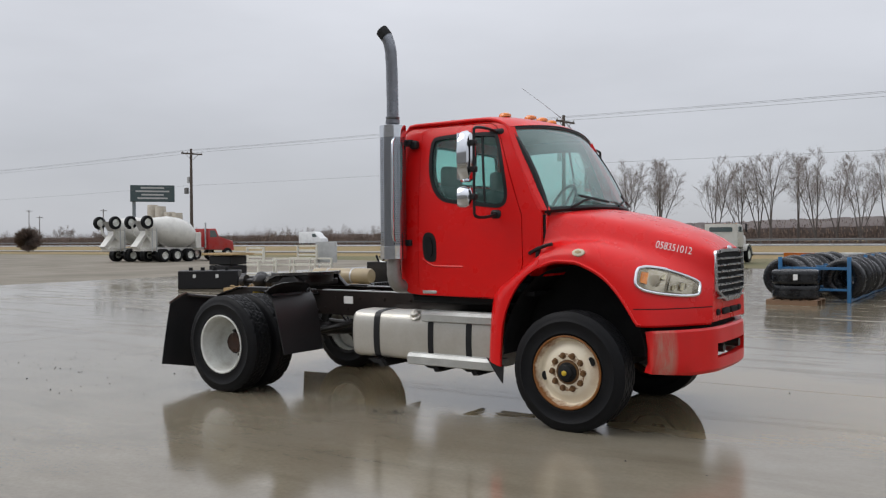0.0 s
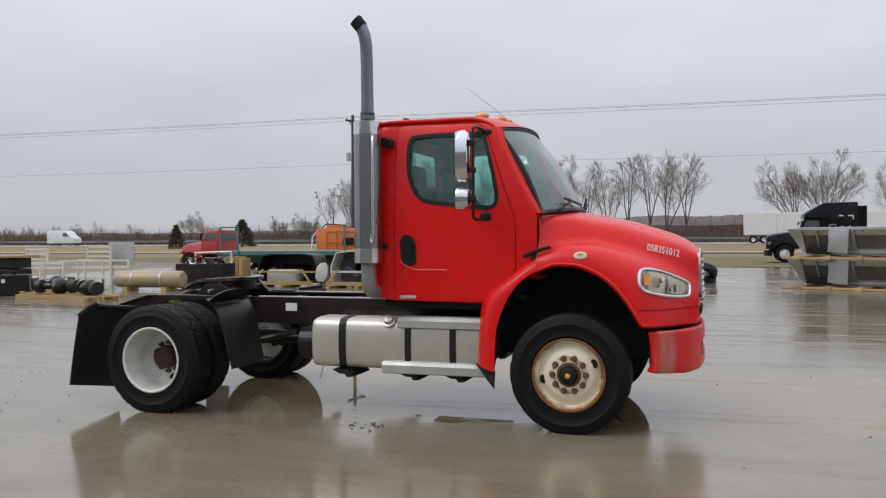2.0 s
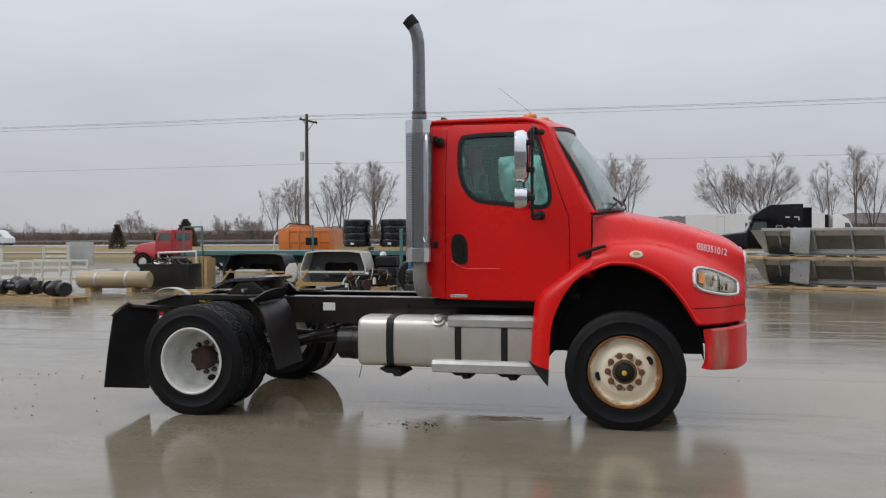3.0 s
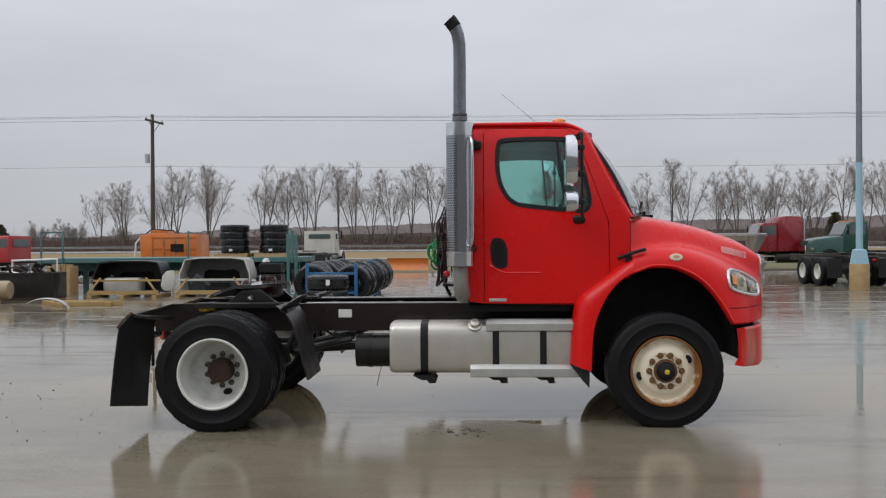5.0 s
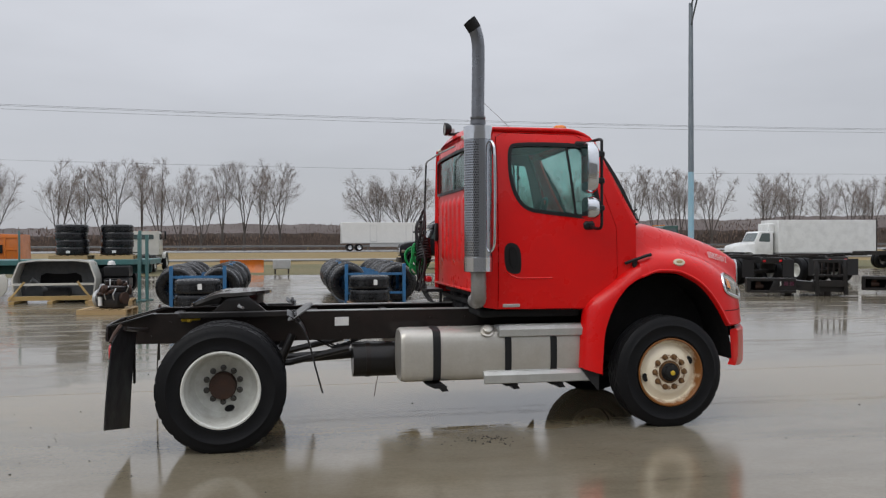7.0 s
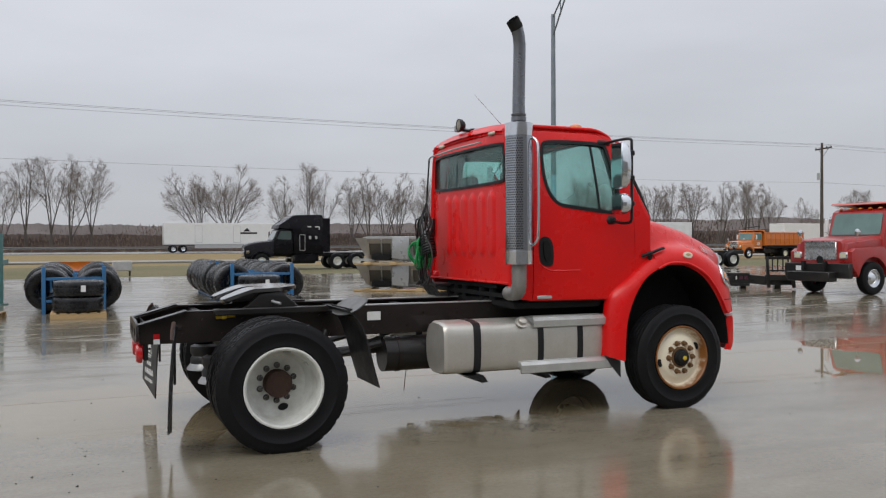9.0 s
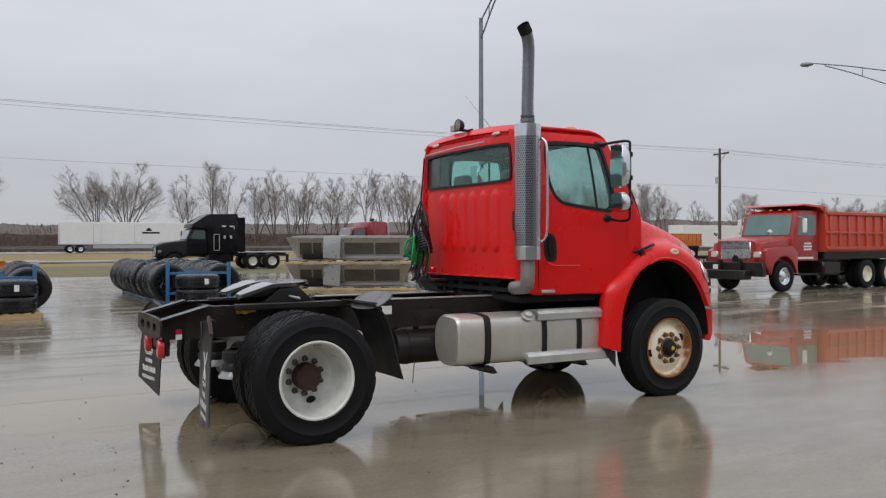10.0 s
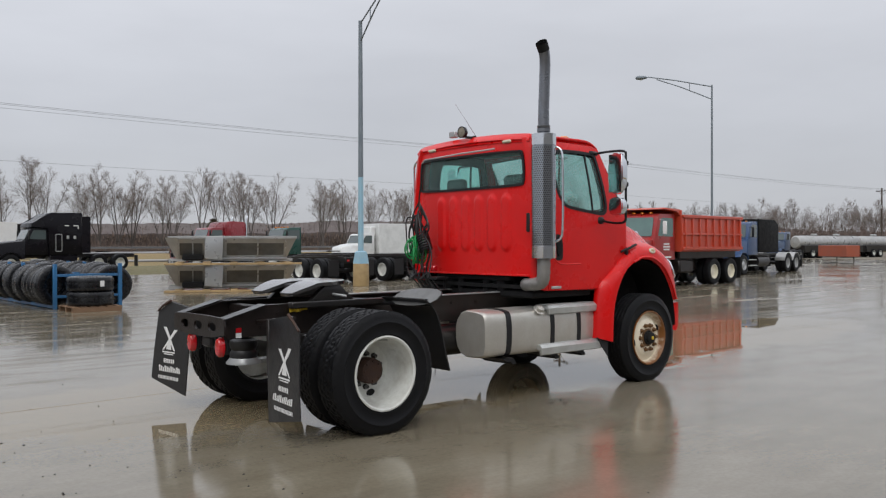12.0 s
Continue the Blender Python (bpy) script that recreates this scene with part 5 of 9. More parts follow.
for y in (-0.36, 0.19):
    tl = Form().lathe([(0.0005, -0.035), (0.045, -0.03), (0.055, -0.01), (0.055, 0.02), (0.0005, 0.03)], n=24, axis="x").move(Matrix.Translation((-5.010, y, 0.725)) @ Matrix.Diagonal((1, 0.95, 1.55, 1)))
    lamp = part("tail_lamp", tl, M["red_lens"], tractor, "red tail lamp under the rear plate")
    part("tail_lamp_bracket", Form().box((-4.985, y - 0.05, 0.66), (-4.945, y + 0.05, 0.82), 0.01), M["plastic"], lamp)
part("plate_lamp", Form().box((-5.005, -0.17, 0.70), (-4.955, 0.02, 0.80), 0.02).tube([(-4.975, -0.1, 0.8), (-4.955, -0.15, 0.72), (-4.925, -0.3, 0.75)], 0.01, 5), M["plastic"], tractor)
part("side_reflector", Form().box((-4.905, -0.440, 0.845), (-4.855, -0.434, 0.885)), M["red_lens"], tractor)
part("side_label", Form().box((-4.905, -0.440, 0.80), (-4.855, -0.434, 0.842)), M["white_mark"], tractor)

# fifth wheel
front_arc = [(-3.98 + 0.37 * math.cos(a), 0.45 * math.sin(a)) for a in [radians(-105 + 210 * k / 26) for k in range(27)]]
plate = front_arc + [(-4.19, 0.425), (-4.31, 0.37), (-4.33, 0.30), (-4.32, 0.17), (-4.27, 0.13), (-4.12, 0.075), (-4.02, 0.045), (-3.985, 0.0),
                     (-4.02, -0.045), (-4.12, -0.075), (-4.27, -0.13), (-4.32, -0.17), (-4.33, -0.30), (-4.31, -0.37), (-4.19, -0.425)]
top_z = lambda x: 1.258 - 0.012 * max(0, (-3.70 - x) / 0.35) - 0.085 * max(0, (-4.06 - x) / 0.27) ** 1.25
fwf = Form().sheet(plate, [], 0.032, lambda u, v, w: Vector((u, v, top_z(u) - 0.032 + w)), cut_u=[-4.28, -4.22, -4.16, -4.10, -4.05, -3.9, -3.75])
fifth = part("fifth_wheel", fwf, M["wet_black"], tractor, "greasy black fifth wheel plate, wet with rain")
skirt = [(-3.98 + 0.29 * math.cos(a), 0.36 * math.sin(a)) for a in [radians(-100 + 200 * k / 20) for k in range(21)]] + [(-4.14, 0.30), (-4.14, -0.30)]
part("fifth_wheel_skirt", Form().prism(skirt, 1.135, 1.222, "xy", 0.012), M["black_paint"], fifth)
part("lock_jaw", Form().cyl((-3.96, 0, 1.12), (-3.96, 0, 1.19), 0.13, 0.12, 20).box((-3.90, -0.30, 1.10), (-3.74, 0.30, 1.17), 0.01), M["black_paint"], fifth)
for side in (-1, 1):
    part("fifth_wheel_bracket", Form().prism([(-4.15, 1.07), (-3.65, 1.07), (-3.82, 1.22), (-3.98, 1.22)], side * 0.33, side * 0.40, "xz", 0.01), M["black_paint"], fifth)
    part("mounting_rail", Form().box((-4.42, side * 0.48 - 0.06, 1.03), (-3.40, side * 0.48 + 0.02, 1.085), 0.008), M["black_paint"], fifth)
for y in (-0.38, 0.16):
    part("fifth_wheel_ramp", Form().prism([(-4.33, 1.150), (-4.10, 1.225), (-4.05, 1.19), (-4.10, 1.14), (-4.30, 1.13)], y, y + 0.22, "xz", 0.004), M["black_paint"], fifth)
part("release_handle", Form().tube([(-3.9, -0.2, 1.14), (-3.9, -0.50, 1.13), (-3.86, -0.56, 1.12)], 0.012, 6), M["galv"], fifth)
part("lube_fitting", Form().cyl((-4.40, -0.47, 1.015), (-4.24, -0.49, 1.03), 0.02, None, 8).box((-4.36, -0.51, 0.995), (-4.31, -0.45, 1.05), 0.01), M["yellow"], tractor, "yellow valve beside the frame")

# rear axle and suspension
ax = Form().cyl((-4.0, -0.9, 0.527), (-4.0, 0.9, 0.527), 0.085, None, 16)
ax.lathe([(0.0005, -0.24), (0.15, -0.2), (0.22, -0.08), (0.22, 0.08), (0.15, 0.2), (0.0005, 0.24)], (-4.0, 0, 0.527), 24, "x")
part("rear_axle", ax, M["black_paint"], tractor, "black rear axle with its differential")
part("drive_shaft", Form().cyl((-3.75, 0, 0.56), (-1.0, 0, 0.72), 0.05, None, 12), M["black_paint"], tractor)
for side in (-1, 1):
    part("torque_arm", Form().tube([(-4.0, side * 0.43, 0.62), (-3.45, side * 0.43, 0.60), (-2.9, side * 0.43, 0.72)], 0.032, 8), M["black_paint"], tractor)
    bag = Form().lathe([(0.09, 0.48), (0.13, 0.50), (0.135, 0.55), (0.115, 0.58), (0.135, 0.62), (0.13, 0.67), (0.09, 0.69)], (-4.38, side * 0.43, 0), 20, "z")
    part("air_spring", bag, M["sheet"], tractor)
    part("spring_plate", Form().lathe([(0.10, 0.57), (0.12, 0.52), (0.165, 0.465), (0.165, 0.45), (0.0005, 0.45)], (-4.38, side * 0.43, 0), 24, "z").box((-4.5, side * 0.43 - 0.06, 0.44), (-3.9, side * 0.43 + 0.06, 0.49), 0.01), M["galv"], tractor)
    part("brake_chamber", Form().cyl((-3.72, side * 0.52, 0.50), (-3.52, side * 0.52, 0.58), 0.085, None, 16), M["black_paint"], tractor)
    part("shock_absorber", Form().cyl((-3.6, side * 0.5, 0.45), (-3.42, side * 0.46, 0.86), 0.035, None, 10), M["black_paint"], tractor)
for side in (-1, 1):
    rear_wheel(tractor, -4.0, 0.512, side, M["wheel"])
    front_wheel(tractor, 0.0, side * 0.99, 0.503, side)
at_ = Form().cyl((-2.86, -0.34, 0.60), (-2.30, -0.34, 0.60), 0.165, None, 28)
part("air_tank", at_, M["black_paint"], tractor, "black cylindrical air tank")
part("air_tank_strap", Form().cyl((-2.74, -0.34, 0.60), (-2.70, -0.34, 0.60), 0.171, None, 28), M["rail"], tractor)
part("drain_cable", Form().tube([(-2.62, -0.36, 0.44), (-2.64, -0.38, 0.36), (-2.66, -0.40, 0.25)], 0.004, 4), M["rust"], tractor)
for k in range(5):
    ho = Form().tube([(-3.2 + 0.1 * k, -0.30, 0.80 - 0.03 * k), (-3.05 + 0.05 * k, -0.36, 0.72), (-2.75 - 0.03 * k, -0.33, 0.80)], 0.012, 5)
    part("air_line", ho, M["sheet"], tractor)

# mud flaps
for side in (-1, 1):
    rot = lambda y, z: -4.735 - 0.13 * (y - 0.70) - 0.055 * (1.0 - z) - 0.02 * math.sin(2.6 * z)
    out = [(0.81, 0.13), (1.43, 0.245), (1.345, 0.925), (1.14, 1.03), (0.72, 0.965)]
    fl = Form().sheet(out, [], 0.010, lambda u, v, w, s=side: Vector((rot(u, v) + w, s * u, v)), cut_v=[0.4, 0.6, 0.8])
    flap = part("mud_flap", fl, M["sheet"], tractor, "black rubber mud flap with white printing")
    cfl = lambda u, v, d: Vector((rot(u, v) - d, side * u, v))
    def printed(corners):
        pr = Form()
        pr.bm.faces.new([pr.bm.verts.new(cfl(u, v, 0.003)) for u, v in corners])
        part("printing", pr, M["white_mark"], flap)

    for u0, v0, u1, v1, w0, w1 in ((1.00, 0.755, 1.22, 0.545, 0.030, 0.012), (1.20, 0.775, 1.01, 0.545, 0.030, 0.014)):
        printed(((u0 - w0, v0), (u0 + w0, v0), (u1 + w1, v1), (u1 - w1, v1)))
    printed(((1.10, 0.66), (1.125, 0.66), (1.165, 0.555), (1.065, 0.555)))
    for v0, hh, w0, w1 in ((0.535, 0.014, 1.00, 1.23), (0.513, 0.010, 1.03, 1.20)):
        printed(((w0, v0), (w1, v0), (w1, v0 - hh), (w0, v0 - hh)))
    for v0, hh, w0, w1, count, tilt in ((0.462, 0.042, 1.01, 1.21, 6, 0.0), (0.385, 0.055, 0.91, 1.30, 11, 0.014), (0.292, 0.036, 0.93, 1.30, 14, 0.0)):
        step = (w1 - w0) / count
        for k in range(count):
            u, up = w0 + step * k, 0.012 * math.sin(k * 2.1) if tilt else 0.0
            printed(((u, v0 + up), (u + step * 0.72, v0 + up * 0.4), (u + step * 0.72 - tilt, v0 - hh), (u - tilt, v0 - hh * 0.9)))
    br = Form().tube([(-4.70, side * 0.44, 0.93), (-4.73, side * 0.80, 0.965), (-4.765, side * 1.15, 1.01)], 0.018, 6)
    part("flap_hanger", br, M["rail"], tractor)
    part("flap_strip", Form().tube([(rot(1.14, 1.03) - 0.006, side * 1.13, 1.035), (rot(1.25, 0.98) - 0.012, side * 1.25, 0.985), (rot(1.35, 0.92) - 0.008, side * 1.35, 0.925)], [0.016, 0.013, 0.010], 5), M["rust"], tractor, "rusty strip along the flap's upper edge")
    part("flap_stiffener", Form().box((-4.775, side * 0.74 - 0.02, 0.50), (-4.755, side * 0.74 + 0.02, 0.97), 0.005), M["black_paint"], tractor)
    # quarter wing ahead of the drive wheels
    qx = curve((0.42, 0.6, 0.8, 0.95, 1.05, 1.10), (-3.18, -3.23, -3.28, -3.33, -3.40, -3.47))
    q = Form()
    q.rings([[Vector((qx(z) + dx, side * y, z)) for dx, y in ((0, 0.56 + 0.1 * (1.1 - z)), (0, 1.22), (0.014, 1.22), (0.014, 0.56 + 0.1 * (1.1 - z)))] for z in [0.44 + 0.66 * k / 14 for k in range(15)]])
    wing = part("quarter_wing", q, M["sheet"], tractor, "black rubber wing in front of the drive wheels")
    if side < 0:
        anti = rounded([(-1.27, 1.045), (-0.66, 1.03), (-0.66, 1.175), (-1.27, 1.195)], 2)
        lean = lambda u, v, w: Vector((-3.435 - w + 1.25 * (v - 1.05), u, v))
        # Grey back and black front of one plate: lit and shaded sides as colours.
        part("wing_top", Form().sheet(anti, [], 0.012, lean), M["dull_plate"], wing, "dull grey metal plate above the wing")
        part("plate_backing", Form().sheet(anti, [], 0.008, lambda u, v, w: lean(u, v, w - 0.012)), M["sheet"], wing)
    hngr = Form().tube([(-3.42, side * 0.43, 1.03), (-3.40, side * 0.8, 1.05), (-3.38, side * 1.2, 1.05)], 0.02, 6)
    for k in range(12):
        hngr.cyl((-3.405, side * (0.60 + 0.05 * k), 1.06), (-3.40, side * (0.60 + 0.05 * k), 1.10), 0.016, None, 6)
    part("wing_hanger", hngr, M["plastic"], wing)

# fuel tank and steps
for side in (-1, 1):
    ol = rounded([(0.50, 0.445), (0.90, 0.445), (0.965, 0.51), (0.965, 0.86), (0.90, 0.925), (0.50, 0.925)], 2)
    tk = Form()
    tk.rings([[(x, side * (0.72 + (y - 0.72) * s), 0.685 + (z - 0.685) * s) for y, z in ol] for x, s in ((-2.475, 0.93), (-2.455, 0.985), (-2.43, 1.0), (-0.80, 1.0), (-0.775, 0.985))])
    tank = part("fuel_tank", tk, M["aluminium"], tractor, "dull aluminium fuel tank with black straps")
    so = grown(ol, 0.006)
    for x0, x1 in ((-2.19, -2.12), (-1.53, -1.47), (-1.10, -1.04)):
        part("strap", Form().rings([[(x, side * y, z) for y, z in so] for x in (x0, x1)]), M["plastic"], tank)
    for x0 in (-2.16, -1.50, -1.07):
        ft = Form().prism([(x0 - 0.10, 0.44), (x0 + 0.06, 0.44), (x0 + 0.11, 0.375), (x0 + 0.05, 0.37), (x0 + 0.03, 0.40), (x0 - 0.02, 0.40)], side * 0.55, side * 0.97, "xz")
        part("strap_foot", ft.cyl((x0 + 0.04, side * 0.9, 0.44), (x0 + 0.10, side * 0.93, 0.40), 0.012, None, 6), M["plastic"], tank)
    cap = Form().lathe([(0.062, 0.0), (0.062, 0.012), (0.045, 0.018), (0.042, 0.05), (0.03, 0.058), (0.0005, 0.06)], n=24, axis="z").move(Matrix.Translation((-1.69, side * 0.935, 0.895)) @ Matrix.Rotation(radians(45) * -side, 4, "X"))
    part("filler_cap", cap, M["aluminium"], tank, "round filler cap")
    for nm, x0, x1, z0, z1, y1 in (("upper_step", -1.59, -0.745, 0.845, 0.945, 1.0), ("lower_step", -1.735, -0.72, 0.43, 0.54, 1.03)):
        stp = Form().prism([(side * (y1 - 0.20), z1), (side * (y1 - 0.03), z1), (side * y1, z1 - 0.03), (side * (y1 - 0.005), z0 + 0.01), (side * (y1 - 0.03), z0), (side * (y1 - 0.035), z1 - 0.05), (side * (y1 - 0.20), z1 - 0.035)], x0, x1, "yz", 0.004)
        tread = part(nm, stp, M["step"], tractor, "grooved aluminium step")
        for k in range(5):
            part("tread_rib", Form().box((x0 + 0.03, side * (y1 - 0.045 - 0.03 * k) - 0.006, z1), (x1 - 0.03, side * (y1 - 0.045 - 0.03 * k) + 0.006, z1 + 0.006), 0.002), M["step"], tread)
        for x in (-1.50, -1.07):
            part("step_bracket", Form().box((x - 0.03, side * 0.90, z0 + 0.02), (x + 0.03, side * (y1 - 0.04), z0 + 0.05), 0.004), M["plastic"], tread)
part("step_support", Form().box((-1.87, 0.86, 0.39), (-1.03, 1.06, 0.44), 0.008), M["black_paint"], tractor, "black bar under the far step")
# Sill, mounts and gearbox in near-black: shade under the cab put into colour.
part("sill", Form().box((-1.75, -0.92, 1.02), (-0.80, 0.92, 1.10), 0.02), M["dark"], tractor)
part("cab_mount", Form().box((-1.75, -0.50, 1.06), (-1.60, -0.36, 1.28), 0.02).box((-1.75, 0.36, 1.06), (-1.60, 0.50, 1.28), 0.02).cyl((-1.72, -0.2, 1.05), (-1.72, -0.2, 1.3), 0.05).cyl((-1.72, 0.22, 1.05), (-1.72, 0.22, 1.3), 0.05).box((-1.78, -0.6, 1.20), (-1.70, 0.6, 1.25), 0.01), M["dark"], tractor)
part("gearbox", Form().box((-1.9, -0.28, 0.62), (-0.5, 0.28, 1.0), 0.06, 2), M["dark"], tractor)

# air lines behind the cab
pole_ = Form().tube([(-1.90, -0.50, 2.615), (-1.95, 0.0, 2.60), (-1.98, 0.58, 2.57), (-1.99, 0.62, 2.53)], 0.009, 6)
rack = part("hose_arm", pole_, M["galv"], tractor, "thin hose carrier arm across the back wall")
part("hose_post", Form().tube([(-1.985, 0.61, 2.55), (-1.99, 0.64, 2.3), (-1.99, 0.68, 2.05)], 0.009, 6), M["plastic"], rack)


def coil(c, r, turns, length, wire, n=14):
    pts = []
    for k in range(turns * n + 1):
        a = k * math.tau / n
        pts.append((c[0] + r * math.cos(a), c[1] + r * math.sin(a) * 0.9, c[2] + length * (k / (turns * n) - 0.5)))
    return Form().tube(pts, wire, 5)


tangle = []
rnd = random.Random(8)
for k in range(150):
    a, b = k * 0.55, k * 0.083
    r_ = 0.085 + 0.03 * math.sin(k * 0.37)
    tangle.append((-2.07 + 0.05 * math.sin(b * 1.7) + r_ * math.cos(a) * math.cos(b), 0.62 + 0.03 * math.cos(b * 2.3) + r_ * math.cos(a) * math.sin(b), 1.53 + 0.05 * math.sin(b * 1.1) + 0.12 * math.sin(a)))
part("green_coil", Form().tube(rounded(tangle, 1, False), 0.010, 5), M["green_hose"], rack, "tangled coil of green electric cable")
part("black_coil", coil((-2.03, 0.53, 1.62), 0.07, 8, 0.24, 0.012).move(Matrix.Translation((-2.03, 0.53, 1.62)) @ Matrix.Rotation(-0.4, 4, "X") @ Matrix.Translation((2.03, -0.53, -1.62))), M["sheet"], rack, "coiled black air hose")
rnd = random.Random(4)
for k in range(11):
    y = 0.46 + 0.03 * k + rnd.uniform(-0.03, 0.03)
    loop_ = [(-1.99, 0.68 + rnd.uniform(-0.02, 0.02), 2.08 - 0.02 * k)]
    for z in (1.88, 1.70, 1.52, 1.34):
        loop_.append((-2.05 + rnd.uniform(-0.07, 0.05), y + rnd.uniform(-0.11, 0.10), z + rnd.uniform(-0.08, 0.08)))
    if k % 3 == 0:
        loop_.append((-2.12, y + rnd.uniform(-0.12, 0.12), 1.16))
        loop_.append((-2.02, y + rnd.uniform(-0.15, 0.05), 1.30))
    loop_ += [(-2.02, y - 0.06, 1.18), (-1.96, y - 0.10, 1.08)]
    part("air_hose", Form().tube(rounded(loop_, 2, False), 0.0085 + 0.003 * (k % 2), 5), M["sheet"], rack, "hanging black air hose")
part("air_hose", Form().tube(rounded([(-1.99, 0.66, 2.10), (-2.03, 0.76, 1.92), (-2.05, 0.70, 1.70), (-2.1, 0.62, 1.86), (-2.02, 0.60, 2.05)], 2, False), 0.009, 5), M["sheet"], rack)
for y in (0.36, 0.52):
    part("gladhand", Form().box((-2.03, y, 1.29), (-1.97, y + 0.06, 1.35), 0.01), M["red_lens"], rack)
part("hose_bracket", Form().box((-2.04, 0.30, 1.19), (-1.86, 0.80, 1.22), 0.004).tube([(-1.88, 0.35, 1.08), (-1.88, 0.35, 1.2)], 0.015, 6), M["plastic"], rack)


# ---- ground ----
gs = Form()
for (x0, x1, y0, y1) in ((-1600, 1600, -900, 1600),):
    gs.bm.faces.new([gs.bm.verts.new(p) for p in ((x0, y0, -0.09), (x1, y0, -0.09), (x1, y1, -0.09), (x0, y1, -0.09))])
solid("ground", gs, M["field"], "flat winter grassland round the yard", "ground", kind="structure", smooth=0)
ap = Form().prism([(-190, -60), (-26.0, -60), (-29.0, 40.5), (-60, 52), (-190, 56)], -0.08, -0.012, "xy")
ap.prism([(82.5, -60), (260, -60), (260, 62), (150, 58), (80.0, 46)], -0.08, -0.012, "xy")
solid("gravel_yard", ap, M["gravel"], "wet brown gravel beside the concrete yard", "ground", kind="structure", smooth=0)
vg = Form()
vg.grid(lambda a, b: Vector((-320 + 700 * a, 38.6 + 1.5 * a + 36 * b, -0.06 + 0.10 * math.sin(6 * b) * b + 0.05 * noise.noise(Vector((a * 90, b * 7, 0))))), 160, 14)
solid("verge", vg, M["verge"], "dull green and tan grass verge", "grass", kind="structure")
fr_ = Form().prism([(-600, 73.5), (600, 75.5), (600, 82), (-600, 80)], -0.05, 0.06, "xy")
solid("frontage_road", fr_, M["frontage"], "pale wet frontage road", "road", kind="structure", smooth=0)
sl = Form()
sl.grid(lambda a, b: Vector((-600 + 1200 * a, 81 + 25 * b, -0.05 + 0.50 * b * b * (3 - 2 * b) + 0.06 * noise.noise(Vector((a * 150, b * 6, 3))))), 160, 8)
solid("embankment", sl, M["field"], "tan grass slope below the highway", "grass", kind="structure")
hw = Form().prism([(-900, 105), (900, 105), (900, 131), (-900, 131)], -0.2, 0.50, "xy")
solid("highway", hw, M["asphalt"], "grey wet highway on a low bank", "road", kind="structure", smooth=0)
ln = Form()
for y in (106.5, 118.0, 129.5):
    ln.box((-900, y - 0.1, 0.50), (900, y + 0.1, 0.506))
solid("road_line", ln, paint("road_paint", (0.7, 0.7, 0.66)), "white lines along the highway", "road marking", kind="structure", smooth=0)

# unseen wall added on the yard's near side, to darken the chrome's reflections
wb = Form().box((-40, -30.4, 0), (32, -30.0, 8.0))
solid("wall_south", wb, surface("grey_wall_sheeting", (0.36, 0.355, 0.345), 0.6, 0, (0.26, 0.255, 0.245), 0.7, 0.3, 9.0, 0.1), "unseen grey sheeted wall on the yard's near side, added for reflections", "wall", kind="structure", smooth=0)

# the yard's concrete slabs, laid a little askew to the tractor
SL_X, SL_Y = 18.0, 8.9
slab_f = Form().box((0.004, 0.004, -0.12), (SL_X - 0.004, SL_Y - 0.004, 0.0), 0.006, 1)
slab_mesh = slab_f.mesh("slab", M["concrete"], 0)
yard = thing("pavement", "wet grey-brown concrete yard with shallow puddles", "pavement", kind="structure")
askew = Matrix.Translation((0, 1.91, 0)) @ Matrix.Rotation(radians(1.2), 4, "Z")
part("joint_filler", Form().box((-28.4, -35.5, -0.12), (79.4, 35.5, -0.014)), surface("joint_filler", (0.07, 0.063, 0.05), 0.5, 0, None, 0.5, 1.0, 20.0, 0.1), yard, "", askew, 0)

# ---- vehicles in the yard: shared wheels ----
BG_TYRE = Form().lathe([(0.27, 0.11), (0.33, 0.135), (0.44, 0.14), (0.495, 0.12), (0.51, 0.08), (0.51, -0.08), (0.495, -0.12), (0.44, -0.14), (0.33, -0.135), (0.27, -0.11)], n=32).mesh("tyre", M["rubber"])
BG_RIM = {}


def bg_rim(key):
    if key not in BG_RIM:
        mat = {"alu": M["chrome"], "white": M["wheel"], "grey": M["galv"], "black": M["black_paint"], "cream": paint("cream_wheel", (0.74, 0.70, 0.56))}[key]
        a = Form().lathe([(0.275, 0.10), (0.285, -0.12), (0.272, -0.125), (0.262, -0.07), (0.20, -0.055), (0.13, -0.09), (0.11, -0.10), (0.0005, -0.11)], n=28).mesh("rim", mat)
        b = Form().lathe([(0.275, 0.10), (0.285, -0.12), (0.272, -0.125), (0.258, -0.02), (0.22, 0.0), (0.12, 0.0), (0.11, -0.03), (0.0005, -0.04)], n=28).mesh("rim", mat)
        BG_RIM[key] = (a, b)
    return BG_RIM[key]


def bg_wheel(parent, x, y, side, rim="alu", dish=False, R=0.51):
    s = R / 0.51
    m = Matrix.Translation((x, y, R)) @ Matrix.Rotation(0 if side < 0 else math.pi, 4, "Z") @ Matrix.Scale(s, 4)
    w = part("wheel", BG_TYRE, None, parent, "", m)
    part("rim", bg_rim(rim)[1 if dish else 0], None, w)
    return w


def dual(parent, x, rim="white", half=1.06):
    for side in (-1, 1):
        bg_wheel(parent, x, side * half, side, rim, True)
        bg_wheel(parent, x, side * (half - 0.31), side, rim, True)
    part("axle", Form().cyl((x, -0.8, 0.51), (x, 0.8, 0.51), 0.09, None, 10), M["black_paint"], parent)


